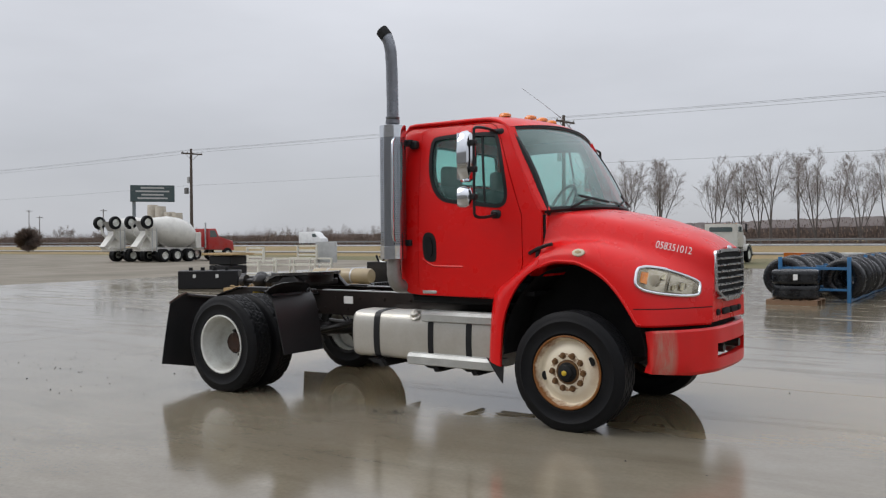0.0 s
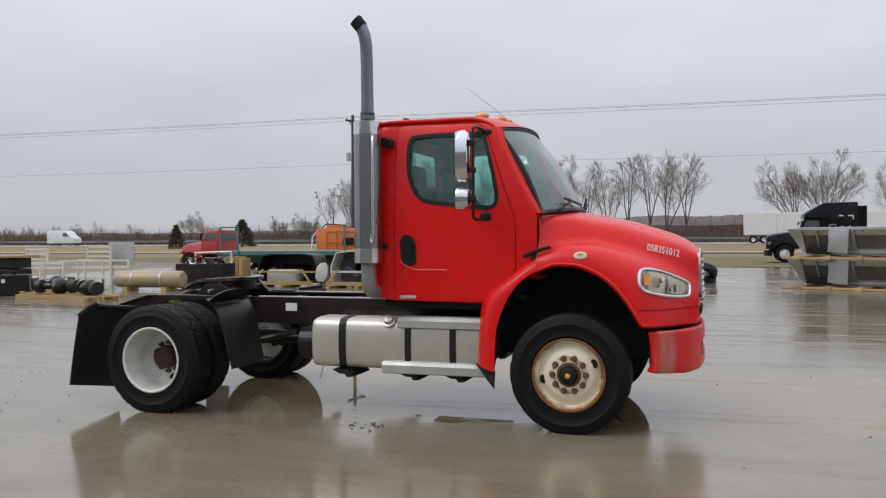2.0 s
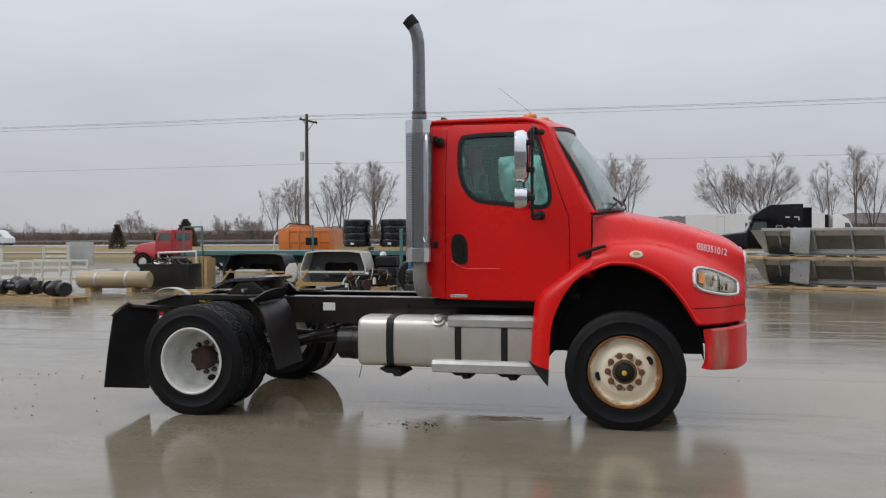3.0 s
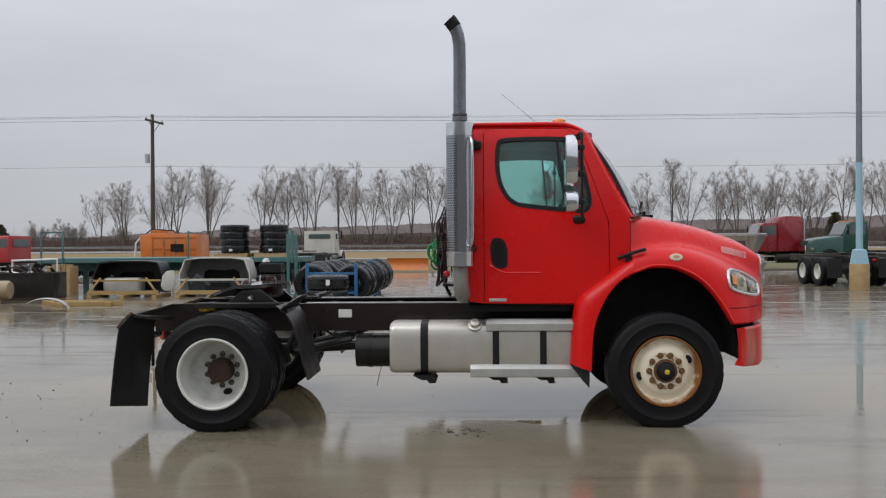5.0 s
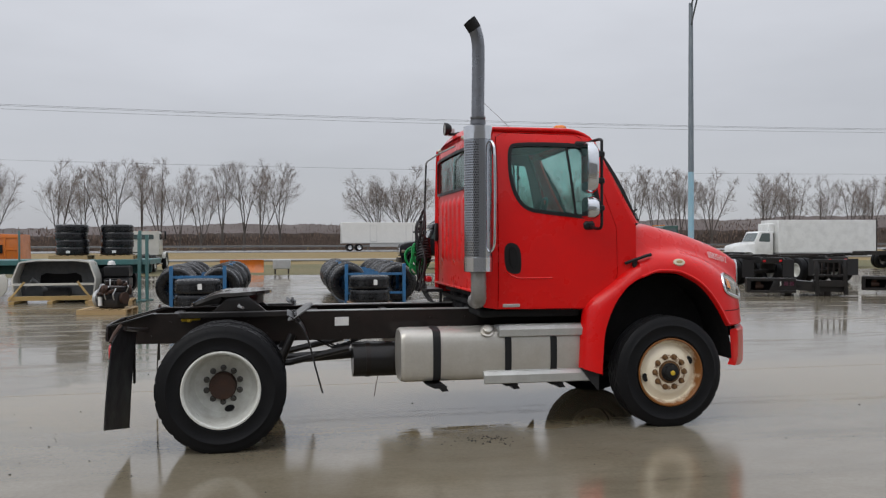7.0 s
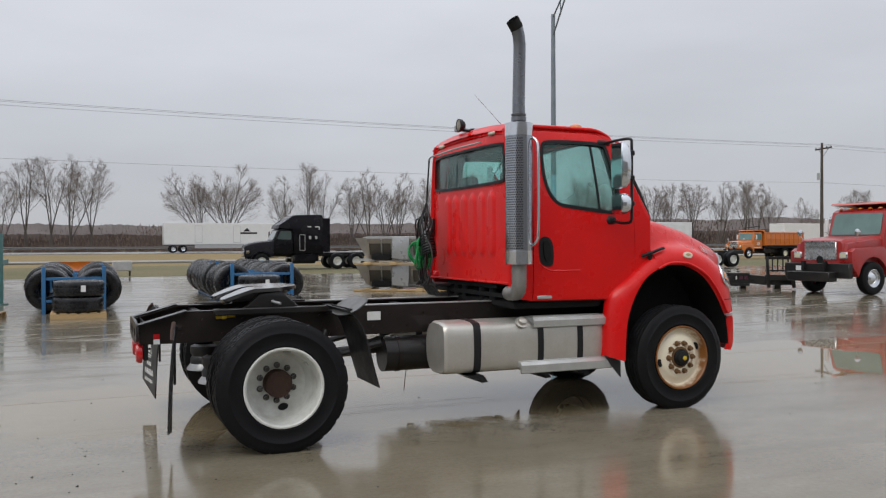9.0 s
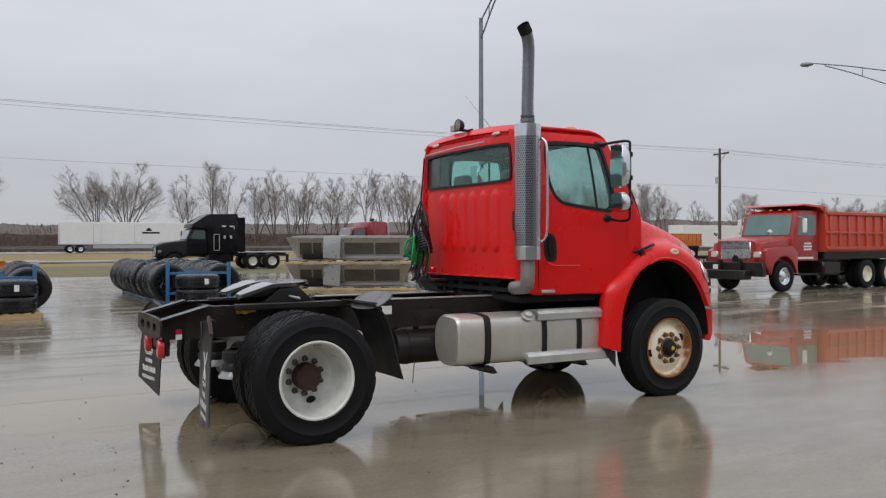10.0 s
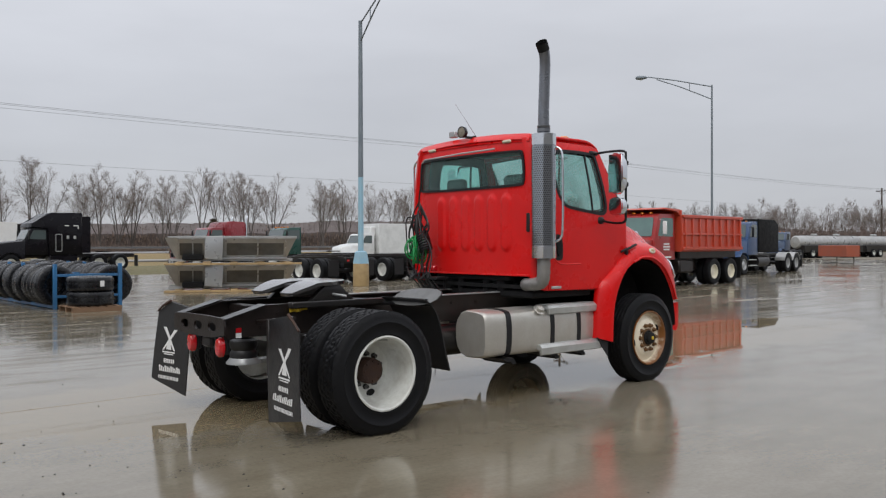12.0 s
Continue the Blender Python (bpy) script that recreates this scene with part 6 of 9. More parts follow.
def arc_wing(x, side, mat, parent, R=0.64, y0=0.72, y1=1.16, a0=0.0, a1=math.pi, z=0.51, name="wing"):
    f = Form()
    pts = [(x + R * math.cos(a0 + (a1 - a0) * k / 14), z + R * math.sin(a0 + (a1 - a0) * k / 14)) for k in range(15)]
    pin = [(x + (R - 0.03) * math.cos(a0 + (a1 - a0) * k / 14), z + (R - 0.03) * math.sin(a0 + (a1 - a0) * k / 14)) for k in range(15)]
    f.rings([[(p[0], side * y0, p[1]), (p[0], side * y1, p[1]), (q[0], side * y1, q[1]), (q[0], side * y0, q[1])] for p, q in zip(pts, pin)])
    return part(name, f, mat, parent)


def eased(pts, r):
    """A polygon with small rounded corners."""
    out = []
    for k, p in enumerate(pts):
        p, a, b = Vector(p), Vector(pts[k - 1]), Vector(pts[(k + 1) % len(pts)])
        p0, p1 = p + (a - p).normalized() * r, p + (b - p).normalized() * r
        out += [tuple(p0), tuple((p0 + p1 + p * 2) / 4), tuple(p1)]
    return out


def road_tractor(label, mat, at, sleeper="none", rears=(-4.6, -5.9), rim="alu", tail=-6.7, group="", stacks=True, roof=2.62, wings=None, bonnet_z=1.85, box=0.0):
    """A parked bonneted road tractor that faces +x, front axle over the origin."""
    t = thing("road_tractor", label, "truck", at, group)
    f = Form()
    secs = []
    for x, w, top in ((1.0, 0.55, bonnet_z - 0.40), (0.92, 0.66, bonnet_z - 0.26), (0.55, 0.76, bonnet_z - 0.13), (0.0, 0.86, bonnet_z - 0.05), (-0.78, 0.98, bonnet_z + 0.03)):
        secs.append([(x, s * yy, zz) for s, yy, zz in ((-1, w, 0.80), (-1, w, top - 0.16), (-1, w * 0.93, top - 0.05), (-1, w * 0.7, top), (1, w * 0.7, top), (1, w * 0.93, top - 0.05), (1, w, top - 0.16), (1, w, 0.80))])
    f.rings(secs)
    part("bonnet", f, mat, t)
    part("grille", Form().box((0.98, -0.45, 0.85), (1.03, 0.45, bonnet_z - 0.5), 0.03), M["chrome"], t)
    part("bumper", Form().prism([(0.70, -1.15), (0.95, -1.05), (1.10, -0.7), (1.10, 0.7), (0.95, 1.05), (0.70, 1.15), (0.80, 0), ], 0.38, 0.72, "xy"), mat if sleeper == "high" else M["chrome"], t)
    cab_p = [(-0.78, 1.0), (-0.78, bonnet_z + 0.02), (-1.08, roof - 0.08), (-1.25, roof), (-2.05, roof + 0.03), (-2.08, 1.0)]
    part("cab", Form().prism(cab_p, -1.03, 1.03, "xz", 0.05), mat, t)
    part("windscreen", Form().sheet(eased([(-0.88, 0.03), (0.88, 0.03), (0.82, 0.92), (-0.82, 0.92)], 0.07), [], 0.012, lambda u, v, w: Vector((-0.775 - 0.30 * v + w * 1.0 + 0.01, u, bonnet_z + 0.05 + (roof - bonnet_z - 0.13) * v + w * 0.5))), M["bg_glass"], t)
    for side in (-1, 1):
        win = eased([(-1.92, 1.92), (-1.92, roof - 0.15), (-1.22, roof - 0.15), (-0.98, 1.95)], 0.07)
        part("side_window", Form().sheet(win, [], 0.008, lambda u, v, w, s=side: Vector((u, s * (1.031 + w), v))), M["bg_glass"], t)
        part("door_seam", Form().sheet([(-2.0, 1.05), (-1.99, 1.05), (-1.99, roof - 0.08), (-2.0, roof - 0.08)], [], 0.004, lambda u, v, w, s=side: Vector((u, s * (1.031 + w), v))), M["dark"], t)
        part("mirror", Form().box((-0.98, side * 1.22 - 0.06, 1.95), (-0.90, side * 1.22 + 0.06, 2.45), 0.02).tube([(-0.94, side * 1.0, 2.45), (-0.94, side * 1.22, 2.46)], 0.015, 5).tube([(-0.94, side * 1.0, 1.95), (-0.94, side * 1.22, 1.95)], 0.015, 5), M["plastic"], t)
        part("headlamp", Form().box((0.72, side * 0.80 - 0.10, 1.02), (0.93, side * 0.80 + 0.10, 1.24), 0.05, 2), M["reflector"], t)
        arc_wing(0, side, mat, t, 0.66, 0.60, 1.15, 0.05, 2.75)
        part("fuel_tank", Form().cyl((-2.0, side * 0.82, 0.66), (-3.5, side * 0.82, 0.66), 0.30, None, 20), M["chrome"] if rim == "alu" else M["black_paint"], t)
        part("step", Form().box((-1.95, side * 0.95 - 0.12, 0.42), (-1.0, side * 0.95 + 0.12, 0.47), 0.01).box((-1.9, side * 0.93 - 0.1, 0.72), (-1.05, side * 0.93 + 0.1, 0.77), 0.01), M["step"], t)
    if sleeper == "high":
        sp_ = [(-2.05, 1.0), (-2.05, roof), (-1.05, roof + 0.02), (-1.12, roof + 0.26), (-1.55, roof + 0.48), (-1.95, roof + 0.80), (-2.2, roof + 0.89), (-3.9, roof + 0.93), (-3.98, roof + 0.88), (-3.98, 1.0)]
        part("sleeper", Form().prism(sp_, -1.16, 1.16, "xz", 0.045), mat, t, "tall sleeper box")
        for side in (-1, 1):
            part("side_fairing", Form().box((-4.45, side * 1.15 - 0.03, 1.1), (-3.9, side * 1.15 + 0.03, roof + 0.7), 0.02), mat, t)
            rim_ = eased([(-2.80, 1.20), (-2.42, 1.20), (-2.42, 2.25), (-2.80, 2.25)], 0.06)
            part("sleeper_door", Form().sheet(rim_, [grown(rim_, -0.035)], 0.012, lambda u, v, w, s=side: Vector((u, s * (1.16 + w), v))), M["galv"], t)
            part("corner_tape", Form().box((-3.75, side * 1.163 - 0.003, 2.72), (-3.45, side * 1.163 + 0.003, 2.78)).box((-3.2, side * 1.163 - 0.003, 2.72), (-2.95, side * 1.163 + 0.003, 2.78)).box((-3.75, side * 1.163 - 0.003, 2.55), (-3.70, side * 1.163 + 0.003, 2.78)), M["white_mark"], t)
            part("sleeper_lamp", Form().box((-3.6, side * 1.163 - 0.01, 1.95), (-3.45, side * 1.163 + 0.01, 2.15), 0.01).box((-3.2, side * 1.163 - 0.01, 1.95), (-3.05, side * 1.163 + 0.01, 2.15), 0.01), M["galv"], t)
            part("deck_plate", Form().box((-3.7, side * 0.9 - 0.1, 0.5), (-2.1, side * 0.9 + 0.22, 1.0), 0.05), mat, t)
    elif sleeper == "low":
        sp_ = [(-2.05, 1.0), (-2.05, roof + 0.1), (-2.2, roof + 0.32), (-2.6, roof + 0.38), (-3.5, roof + 0.36), (-3.62, roof + 0.25), (-3.62, 1.0)]
        part("sleeper", Form().prism(sp_, -1.13, 1.13, "xz", 0.07), mat, t, "sleeper box")
        for k in range(3):
            part("rear_lamp", Form().box((-3.64, -0.5 + 0.45 * k, roof + 0.05), (-3.61, -0.42 + 0.45 * k, roof + 0.15), 0.01), M["white_mark"], t)
    else:
        part("rear_window", Form().sheet(eased([(-0.72, 1.95), (0.72, 1.95), (0.72, roof - 0.18), (-0.72, roof - 0.18)], 0.07), [], 0.01, lambda u, v, w: Vector((-2.085 - w, u, v))), M["bg_glass"], t)
        for k in range(5):
            part("roof_lamp", Form().box((-1.35, -0.72 + 0.36 * k - 0.05, roof + 0.0), (-1.22, -0.72 + 0.36 * k + 0.05, roof + 0.06), 0.02), M["amber"], t)
    if box:
        bx_ = [(-2.15, 1.12), (-2.15, roof + 0.16), (-2.15 - box * 0.8, roof + 0.16), (-2.15 - box, roof - 0.1), (-2.15 - box, 1.12)]
        part("sleeper", Form().prism(bx_, -1.08, 1.08, "xz", 0.05), M["dark"], t, "black sleeper box")
    if stacks:
        xb = {"high": -4.05, "low": -3.75}.get(sleeper, -2.25)
        for side in ((-1, 1) if sleeper != "high" else ()):
            part("exhaust_pipe", Form().tube([(xb, side * 0.95, 1.0), (xb, side * 0.95, roof + 0.5), (xb - 0.12, side * 0.95, roof + 0.68)], 0.07, 12), M["chrome"], t)
    for side in (-1, 1):
        part("frame_rail", Form().box((tail, side * 0.43 - 0.04, 0.82), (0.9, side * 0.43 + 0.04, 1.06), 0.01), M["black_paint"], t)
        part("mud_flap", Form().box((tail + 0.05, side * 0.92 - 0.28, 0.25), (tail + 0.07, side * 0.92 + 0.28, 0.95), 0.004), M["sheet"], t)
        bg_wheel(t, 0, side * 1.03, side, rim)
        for rx in rears:
            if wings:
                arc_wing(rx, side, wings, t, 0.60, 0.65, 1.2, 0.25, 2.9)
    for rx in rears:
        dual(t, rx, rim)
    part("fifth_wheel", Form().cyl((sum(rears) / len(rears), 0, 1.14), (sum(rears) / len(rears), 0, 1.20), 0.45, None, 20), M["black_paint"], t)
    part("engine_block", Form().box((-0.6, -0.4, 0.6), (0.8, 0.4, 1.0), 0.03), M["dark"], t)
    return t


M["bg_glass"] = surface("dark_window_glass", (0.07, 0.095, 0.095), 0.08, 0, None, 0.4, 1.0, 10.0, 0.0, 0.6, 0.03)
M["pale_glass"] = surface("pale_teal_window_glass", (0.10, 0.185, 0.17), 0.08, 0, (0.06, 0.11, 0.10), 0.6, 1.2, 10.0, 0.0, 0.6, 0.03)
M["black_gloss"] = surface("black_gloss_paint", (0.006, 0.0055, 0.008), 0.25, 0, (0.012, 0.011, 0.013), 0.5, 1.5, 30.0, 0.0, 0.12)


M["black_gloss"].node_tree.nodes["Principled BSDF"].inputs["Specular IOR Level"].default_value = 0.12


def parked(x, y, turn):
    return pose(x, y, 0, 0, 0, turn)


road_tractor("black high-roof sleeper tractor parked at the yard's edge", M["black_gloss"], parked(5.0, 47.5, 180), "high", (-4.95, -6.25), "white", -7.4)
road_tractor("dark red sleeper tractor parked behind the hoppers", paint("dark_red_paint", (0.20, 0.004, 0.010), 0.3, 0.1), parked(13.3, 41.0, 180) @ Matrix.Diagonal((0.88, 1, 1, 1)), "low", (-5.0, -6.3), "white", -7.0)
road_tractor("dark green day-cab tractor with a bare chassis", paint("dark_green_paint", (0.004, 0.050, 0.036), 0.3, 0.1), parked(17.1, 38.9, 180), "none", (-4.4, -5.7), "white", -6.6, stacks=False)
road_tractor("white day-cab tractor seen from its back", paint("old_white_paint", (0.56, 0.55, 0.50)), parked(-11.95, 48.1, 88), "none", (-4.2, -5.5), "white", -6.4, stacks=False, roof=2.42)
road_tractor("bright red day-cab tractor beyond the scrap row", paint("bright_red_paint", (0.42, 0.02, 0.025)), parked(-26.7, 33.5, 180) @ Matrix.Diagonal((0.85, 1, 0.80, 1)), "none", (-4.4, -5.7), "white", -6.6, stacks=False)
road_tractor("blue tractor with a black sleeper box and bright rear wings", paint("faded_blue_paint", (0.012, 0.055, 0.16)), parked(31.9, 17.03, 187), "none", (-6.0, -7.3), "grey", -8.2, box=2.7, stacks=False, wings=M["stainless"], roof=2.75)
road_tractor("dark blue tractor parked beyond the other blue one", paint("dark_blue_paint", (0.015, 0.045, 0.11)), parked(63.0, 31.0, 187), "none", (-2.9, -4.2), "grey", -4.9, stacks=False)


# ---- dump trucks ----
def dump_truck(label, body, bed_mat, at, arm=False, rears=(-4.7, -6.05), tail=-6.8, group="dump trucks"):
    t = thing("dump_truck", label, "truck", at, group)
    f = Form()
    secs = []
    for x, w, top in ((0.95, 0.80, 1.66), (0.85, 0.86, 1.72), (0.0, 0.90, 1.80), (-0.62, 0.98, 1.84)):
        secs.append([(x, s * yy, zz) for s, yy, zz in ((-1, w, 0.92), (-1, w, top - 0.10), (-1, w * 0.9, top), (1, w * 0.9, top), (1, w, top - 0.10), (1, w, 0.92))])
    f.rings(secs)
    part("bonnet", f, body, t)
    gr_ = part("grille", Form().box((0.94, -0.60, 1.08), (0.985, 0.60, 1.66), 0.03), M["grille"], t, "bright grille above a plain metal panel")
    for k in range(6):
        part("grille_bar", Form().box((0.98, -0.57, 1.42 + 0.04 * k), (0.992, 0.57, 1.435 + 0.04 * k), 0.004), M["dark"], gr_)
    part("grille_notch", Form().cyl((0.975, 0, 1.08), (0.99, 0, 1.08), 0.13, None, 18), M["dark"], gr_)
    part("hood_seam", Form().box((0.965, -0.66, 1.665), (0.985, 0.66, 1.68)), M["dark"], gr_)
    part("bumper", Form().box((1.0, -1.22, 0.52), (1.18, 1.22, 0.98), 0.02), M["black_paint"], t)
    part("plow_hitch", Form().box((1.18, -0.8, 0.42), (1.55, 0.8, 0.72), 0.02).box((1.18, -0.45, 0.7), (1.3, -0.35, 1.05)).box((1.18, 0.35, 0.7), (1.3, 0.45, 1.05)), M["black_paint"], t)
    part("number_board", Form().box((1.185, -0.75, 0.74), (1.19, -0.45, 0.89)), M["white_mark"], t)
    cab_p = [(-0.62, 1.0), (-0.62, 1.83), (-0.85, 2.62), (-1.0, 2.70), (-1.98, 2.72), (-2.02, 1.0)]
    part("cab", Form().prism(cab_p, -1.05, 1.05, "xz", 0.05), body, t)
    part("windscreen", Form().sheet(eased([(-0.92, 0.04), (0.92, 0.04), (0.88, 0.92), (-0.88, 0.92)], 0.07), [], 0.012, lambda u, v, w: Vector((-0.615 - 0.23 * v + w + 0.008, u, 1.84 + 0.78 * v + w * 0.4))), M["pale_glass"], t)
    for k in range(5):
        part("roof_lamp", Form().box((-0.98, -0.75 + 0.36 * k - 0.05, 2.70), (-0.88, -0.75 + 0.36 * k + 0.05, 2.75), 0.015), M["amber"], t)
    for side in (-1, 1):
        win = eased([(-1.85, 1.86), (-1.85, 2.55), (-1.05, 2.55), (-0.82, 1.88)], 0.07)
        part("side_window", Form().sheet(win, [], 0.008, lambda u, v, w, s=side: Vector((u, s * (1.051 + w), v))), M["pale_glass"], t)
        part("mirror", Form().box((-0.92, side * 1.30 - 0.08, 1.95), (-0.86, side * 1.30 + 0.08, 2.42), 0.02), M["white_mark"], t)
        part("mirror_arm", Form().tube([(-0.9, side * 1.05, 2.5), (-0.9, side * 1.3, 2.44), (-0.9, side * 1.3, 1.93), (-0.9, side * 1.05, 1.8)], 0.014, 5), M["chrome"], t)
        part("door_lettering", bars(Form(), -1.40, 1.62, 0.55, 3, 0.10, 0.06, side * 1.054, 3), M["white_mark"], t)
        part("sill_stripe", bars(Form(), -1.25, 1.14, 1.1, 1, 0.1, 0.07, side * 1.054, 5), M["white_mark"], t)
        lamp_ = part("headlamp", Form().box((0.90, side * 0.86 - 0.15, 1.12), (1.0, side * 0.86 + 0.15, 1.33), 0.02), M["grille"], t)
        part("lens", Form().box((0.995, side * 0.86 - 0.11, 1.15), (1.008, side * 0.86 + 0.11, 1.30), 0.01), M["cream"], lamp_)
        wf = Form()
        arch = [(0.66 * math.cos(a), 0.52 + 0.68 * math.sin(a)) for a in [math.pi * (0.02 + 0.94 * k / 16) for k in range(17)]]
        outline_ = [(0.97, 0.92)] + [(0.97, 1.34), (0.80, 1.44), (-0.45, 1.50), (-0.72, 1.30), (-0.74, 0.62)] + arch[::-1]
        wf.prism(outline_, side * 0.72, side * 1.16, "xz", 0.02)
        part("wing", wf, body, t, "broad front wing")
        part("hood_flank", Form().prism([(0.96, 1.30), (0.90, 1.60), (-0.60, 1.76), (-0.62, 1.40)], side * 0.80, side * 0.97, "xz", 0.05), body, t)
        part("hood_mirror", Form().tube([(0.55, side * 0.92, 1.55), (0.62, side * 1.08, 1.86)], 0.012, 5).lathe([(0.0005, -0.03), (0.09, -0.02), (0.10, 0.02), (0.0005, 0.05)], (0.62, side * 1.08, 1.95), 14, "x"), M["chrome"], t)
        part("side_step", Form().box((-1.9, side * 0.98 - 0.14, 0.52), (-0.8, side * 0.98 + 0.14, 0.58), 0.01), M["black_paint"], t)
        part("tank", Form().box((-3.2, side * 0.85 - 0.28, 0.5), (-2.2, side * 0.85 + 0.28, 1.0), 0.06), M["rail"], t)
        part("frame_rail", Form().box((tail + 0.15, side * 0.43 - 0.05, 0.85), (0.9, side * 0.43 + 0.05, 1.15), 0.01), M["rail"], t)
        part("mud_flap", Form().box((rears[1] - 0.72, side * 0.95 - 0.28, 0.2), (rears[1] - 0.70, side * 0.95 + 0.28, 1.05), 0.004), M["sheet"], t)
        bg_wheel(t, 0, side * 1.05, side, "alu")
    bed_p = [(-2.15, 1.32), (-2.15, 2.62), (tail + 0.05, 2.62), (tail, 1.38)]
    bed = part("dump_bed", Form().prism(bed_p, -1.25, -1.17, "xz", 0.01).prism(bed_p, 1.17, 1.25, "xz", 0.01).box((tail + 0.03, -1.2, 1.30), (-2.15, 1.2, 1.40), 0.01).box((-2.22, -1.22, 1.35), (-2.14, 1.22, 2.85), 0.01).box((tail, -1.2, 1.38), (tail + 0.08, 1.2, 2.5), 0.01), bed_mat, t, "ribbed steel dump bed")
    part("cab_shield", Form().prism([(-2.15, 2.62), (-2.15, 2.88), (-1.0, 2.92), (-0.9, 2.86), (-1.9, 2.82)], -1.18, 1.18, "xz", 0.015), bed_mat, bed)
    for side in (-1, 1):
        for k in range(9):
            x = -2.35 - (-2.55 - tail) * k / 8
            part("rib", Form().box((x - 0.05, side * 1.29 - 0.05, 1.38), (x + 0.05, side * 1.29 + 0.03, 2.55), 0.015), bed_mat, bed)
        part("top_rail", Form().box((tail + 0.03, side * 1.28 - 0.06, 2.56), (-2.15, side * 1.28 + 0.05, 2.68), 0.02), bed_mat, bed)
        part("mid_rail", Form().box((tail + 0.03, side * 1.26 - 0.04, 1.92), (-2.15, side * 1.26 + 0.04, 2.0), 0.015), bed_mat, bed)
        part("foot_rail", Form().box((tail + 0.03, side * 1.27 - 0.05, 1.36), (-2.15, side * 1.27 + 0.05, 1.48), 0.015), bed_mat, bed)
    part("bed_load", Form().box((tail + 0.1, -1.15, 2.40), (-2.25, 1.15, 2.46)), M["dark"], bed)
    part("hoist", Form().box((-4.2, -0.7, 0.55), (-2.2, 0.7, 1.3), 0.05), M["rail"], t)
    # Dark panels added to fill the space below the bed.
    for side in (-1, 1):
        part("under_guard", Form().box((tail + 0.3, side * 1.08 - 0.05, 1.04), (-2.2, side * 1.08 + 0.05, 1.34), 0.02), M["rail"], t)
    if arm:
        part("loader_arm", Form().tube([(-1.4, -0.6, 2.7), (-1.2, -0.6, 3.15), (-3.4, -0.6, 3.35)], 0.06, 8), M["black_paint"], t)
    for rx in rears:
        dual(t, rx, "cream")
    part("engine_block", Form().box((-0.6, -0.4, 0.6), (0.8, 0.4, 1.0), 0.03), M["dark"], t)
    return t


dump_truck("faded red tandem dump truck with a ribbed bed", paint("faded_red_paint", (0.34, 0.014, 0.012)), paint("dump_bed_red", (0.50, 0.05, 0.018), 0.5), parked(16.95, 12.22, 183))
dump_truck("small orange dump truck far across the yard", paint("orange_paint", (0.60, 0.16, 0.014), 0.4, 0.8), paint("orange_paint", (0.60, 0.16, 0.014)), parked(57.0, 61.0, 184), True, (-5.2, -6.55), -7.9)


# ---- box truck and trailers ----
def box_truck(label, at):
    t = thing("box_truck", label, "truck", at)
    white = paint("white_van_paint", (0.72, 0.73, 0.72))
    f = Form()
    f.rings([[(x, s * yy, zz) for s, yy, zz in ((-1, w, 0.8), (-1, w, top - 0.15), (-1, w * 0.85, top), (1, w * 0.85, top), (1, w, top - 0.15), (1, w, 0.8))] for x, w, top in ((1.05, 0.55, 1.35), (0.9, 0.75, 1.55), (0.0, 0.9, 1.78), (-0.6, 0.98, 1.85))])
    part("bonnet", f, white, t)
    part("cab", Form().prism([(-0.6, 0.9), (-0.6, 1.86), (-0.95, 2.55), (-1.1, 2.62), (-2.0, 2.62), (-2.0, 0.9)], -1.03, 1.03, "xz", 0.05), white, t)
    for side in (-1, 1):
        part("side_window", Form().sheet(eased([(-1.75, 1.85), (-1.75, 2.48), (-1.12, 2.48), (-0.86, 1.88)], 0.06), [], 0.008, lambda u, v, w, s=side: Vector((u, s * (1.031 + w), v))), M["bg_glass"], t)
        part("frame_rail", Form().box((-9.8, side * 0.43 - 0.05, 0.8), (0.9, side * 0.43 + 0.05, 1.0)), M["black_paint"], t)
        arc_wing(0, side, white, t)
        bg_wheel(t, 0, side * 1.0, side, "alu")
        part("under_box", Form().box((-4.5, side * 0.9 - 0.25, 0.5), (-2.5, side * 0.9 + 0.25, 1.0), 0.03), M["black_paint"], t)
    part("windscreen", Form().sheet(eased([(-0.9, 0.03), (0.9, 0.03), (0.84, 0.92), (-0.84, 0.92)], 0.06), [], 0.01, lambda u, v, w: Vector((-0.59 - 0.35 * v + w, u, 1.87 + 0.68 * v))), M["bg_glass"], t)
    part("cargo_box", Form().box((-10.0, -1.25, 1.05), (-2.25, 1.25, 3.45), 0.03), white, t, "plain white cargo box")
    part("box_rail", Form().box((-10.02, -1.27, 1.0), (-2.23, 1.27, 1.10), 0.01), M["galv"], t)
    part("cooling_unit", Form().box((-2.25, -0.8, 2.45), (-1.75, 0.8, 3.2), 0.06), white, t)
    for y in (-1.20, -0.45, 0.45, 1.20):
        part("door_bar", Form().box((-10.08, y - 0.06, 1.12), (-10.01, y + 0.06, 3.40), 0.01), M["rail"], t, "dark door bar")
    part("door_head", Form().box((-10.06, -1.25, 3.36), (-10.01, 1.25, 3.44)), M["rail"], t)
    dual(t, -7.2, "white")
    part("bumper", Form().box((0.95, -1.1, 0.45), (1.15, 1.1, 0.8), 0.03), M["chrome"], t)
    return t


box_truck("white refrigerated box truck parked at the yard's far side", parked(26.4, 43.6, 177) @ Matrix.Scale(0.9, 4))


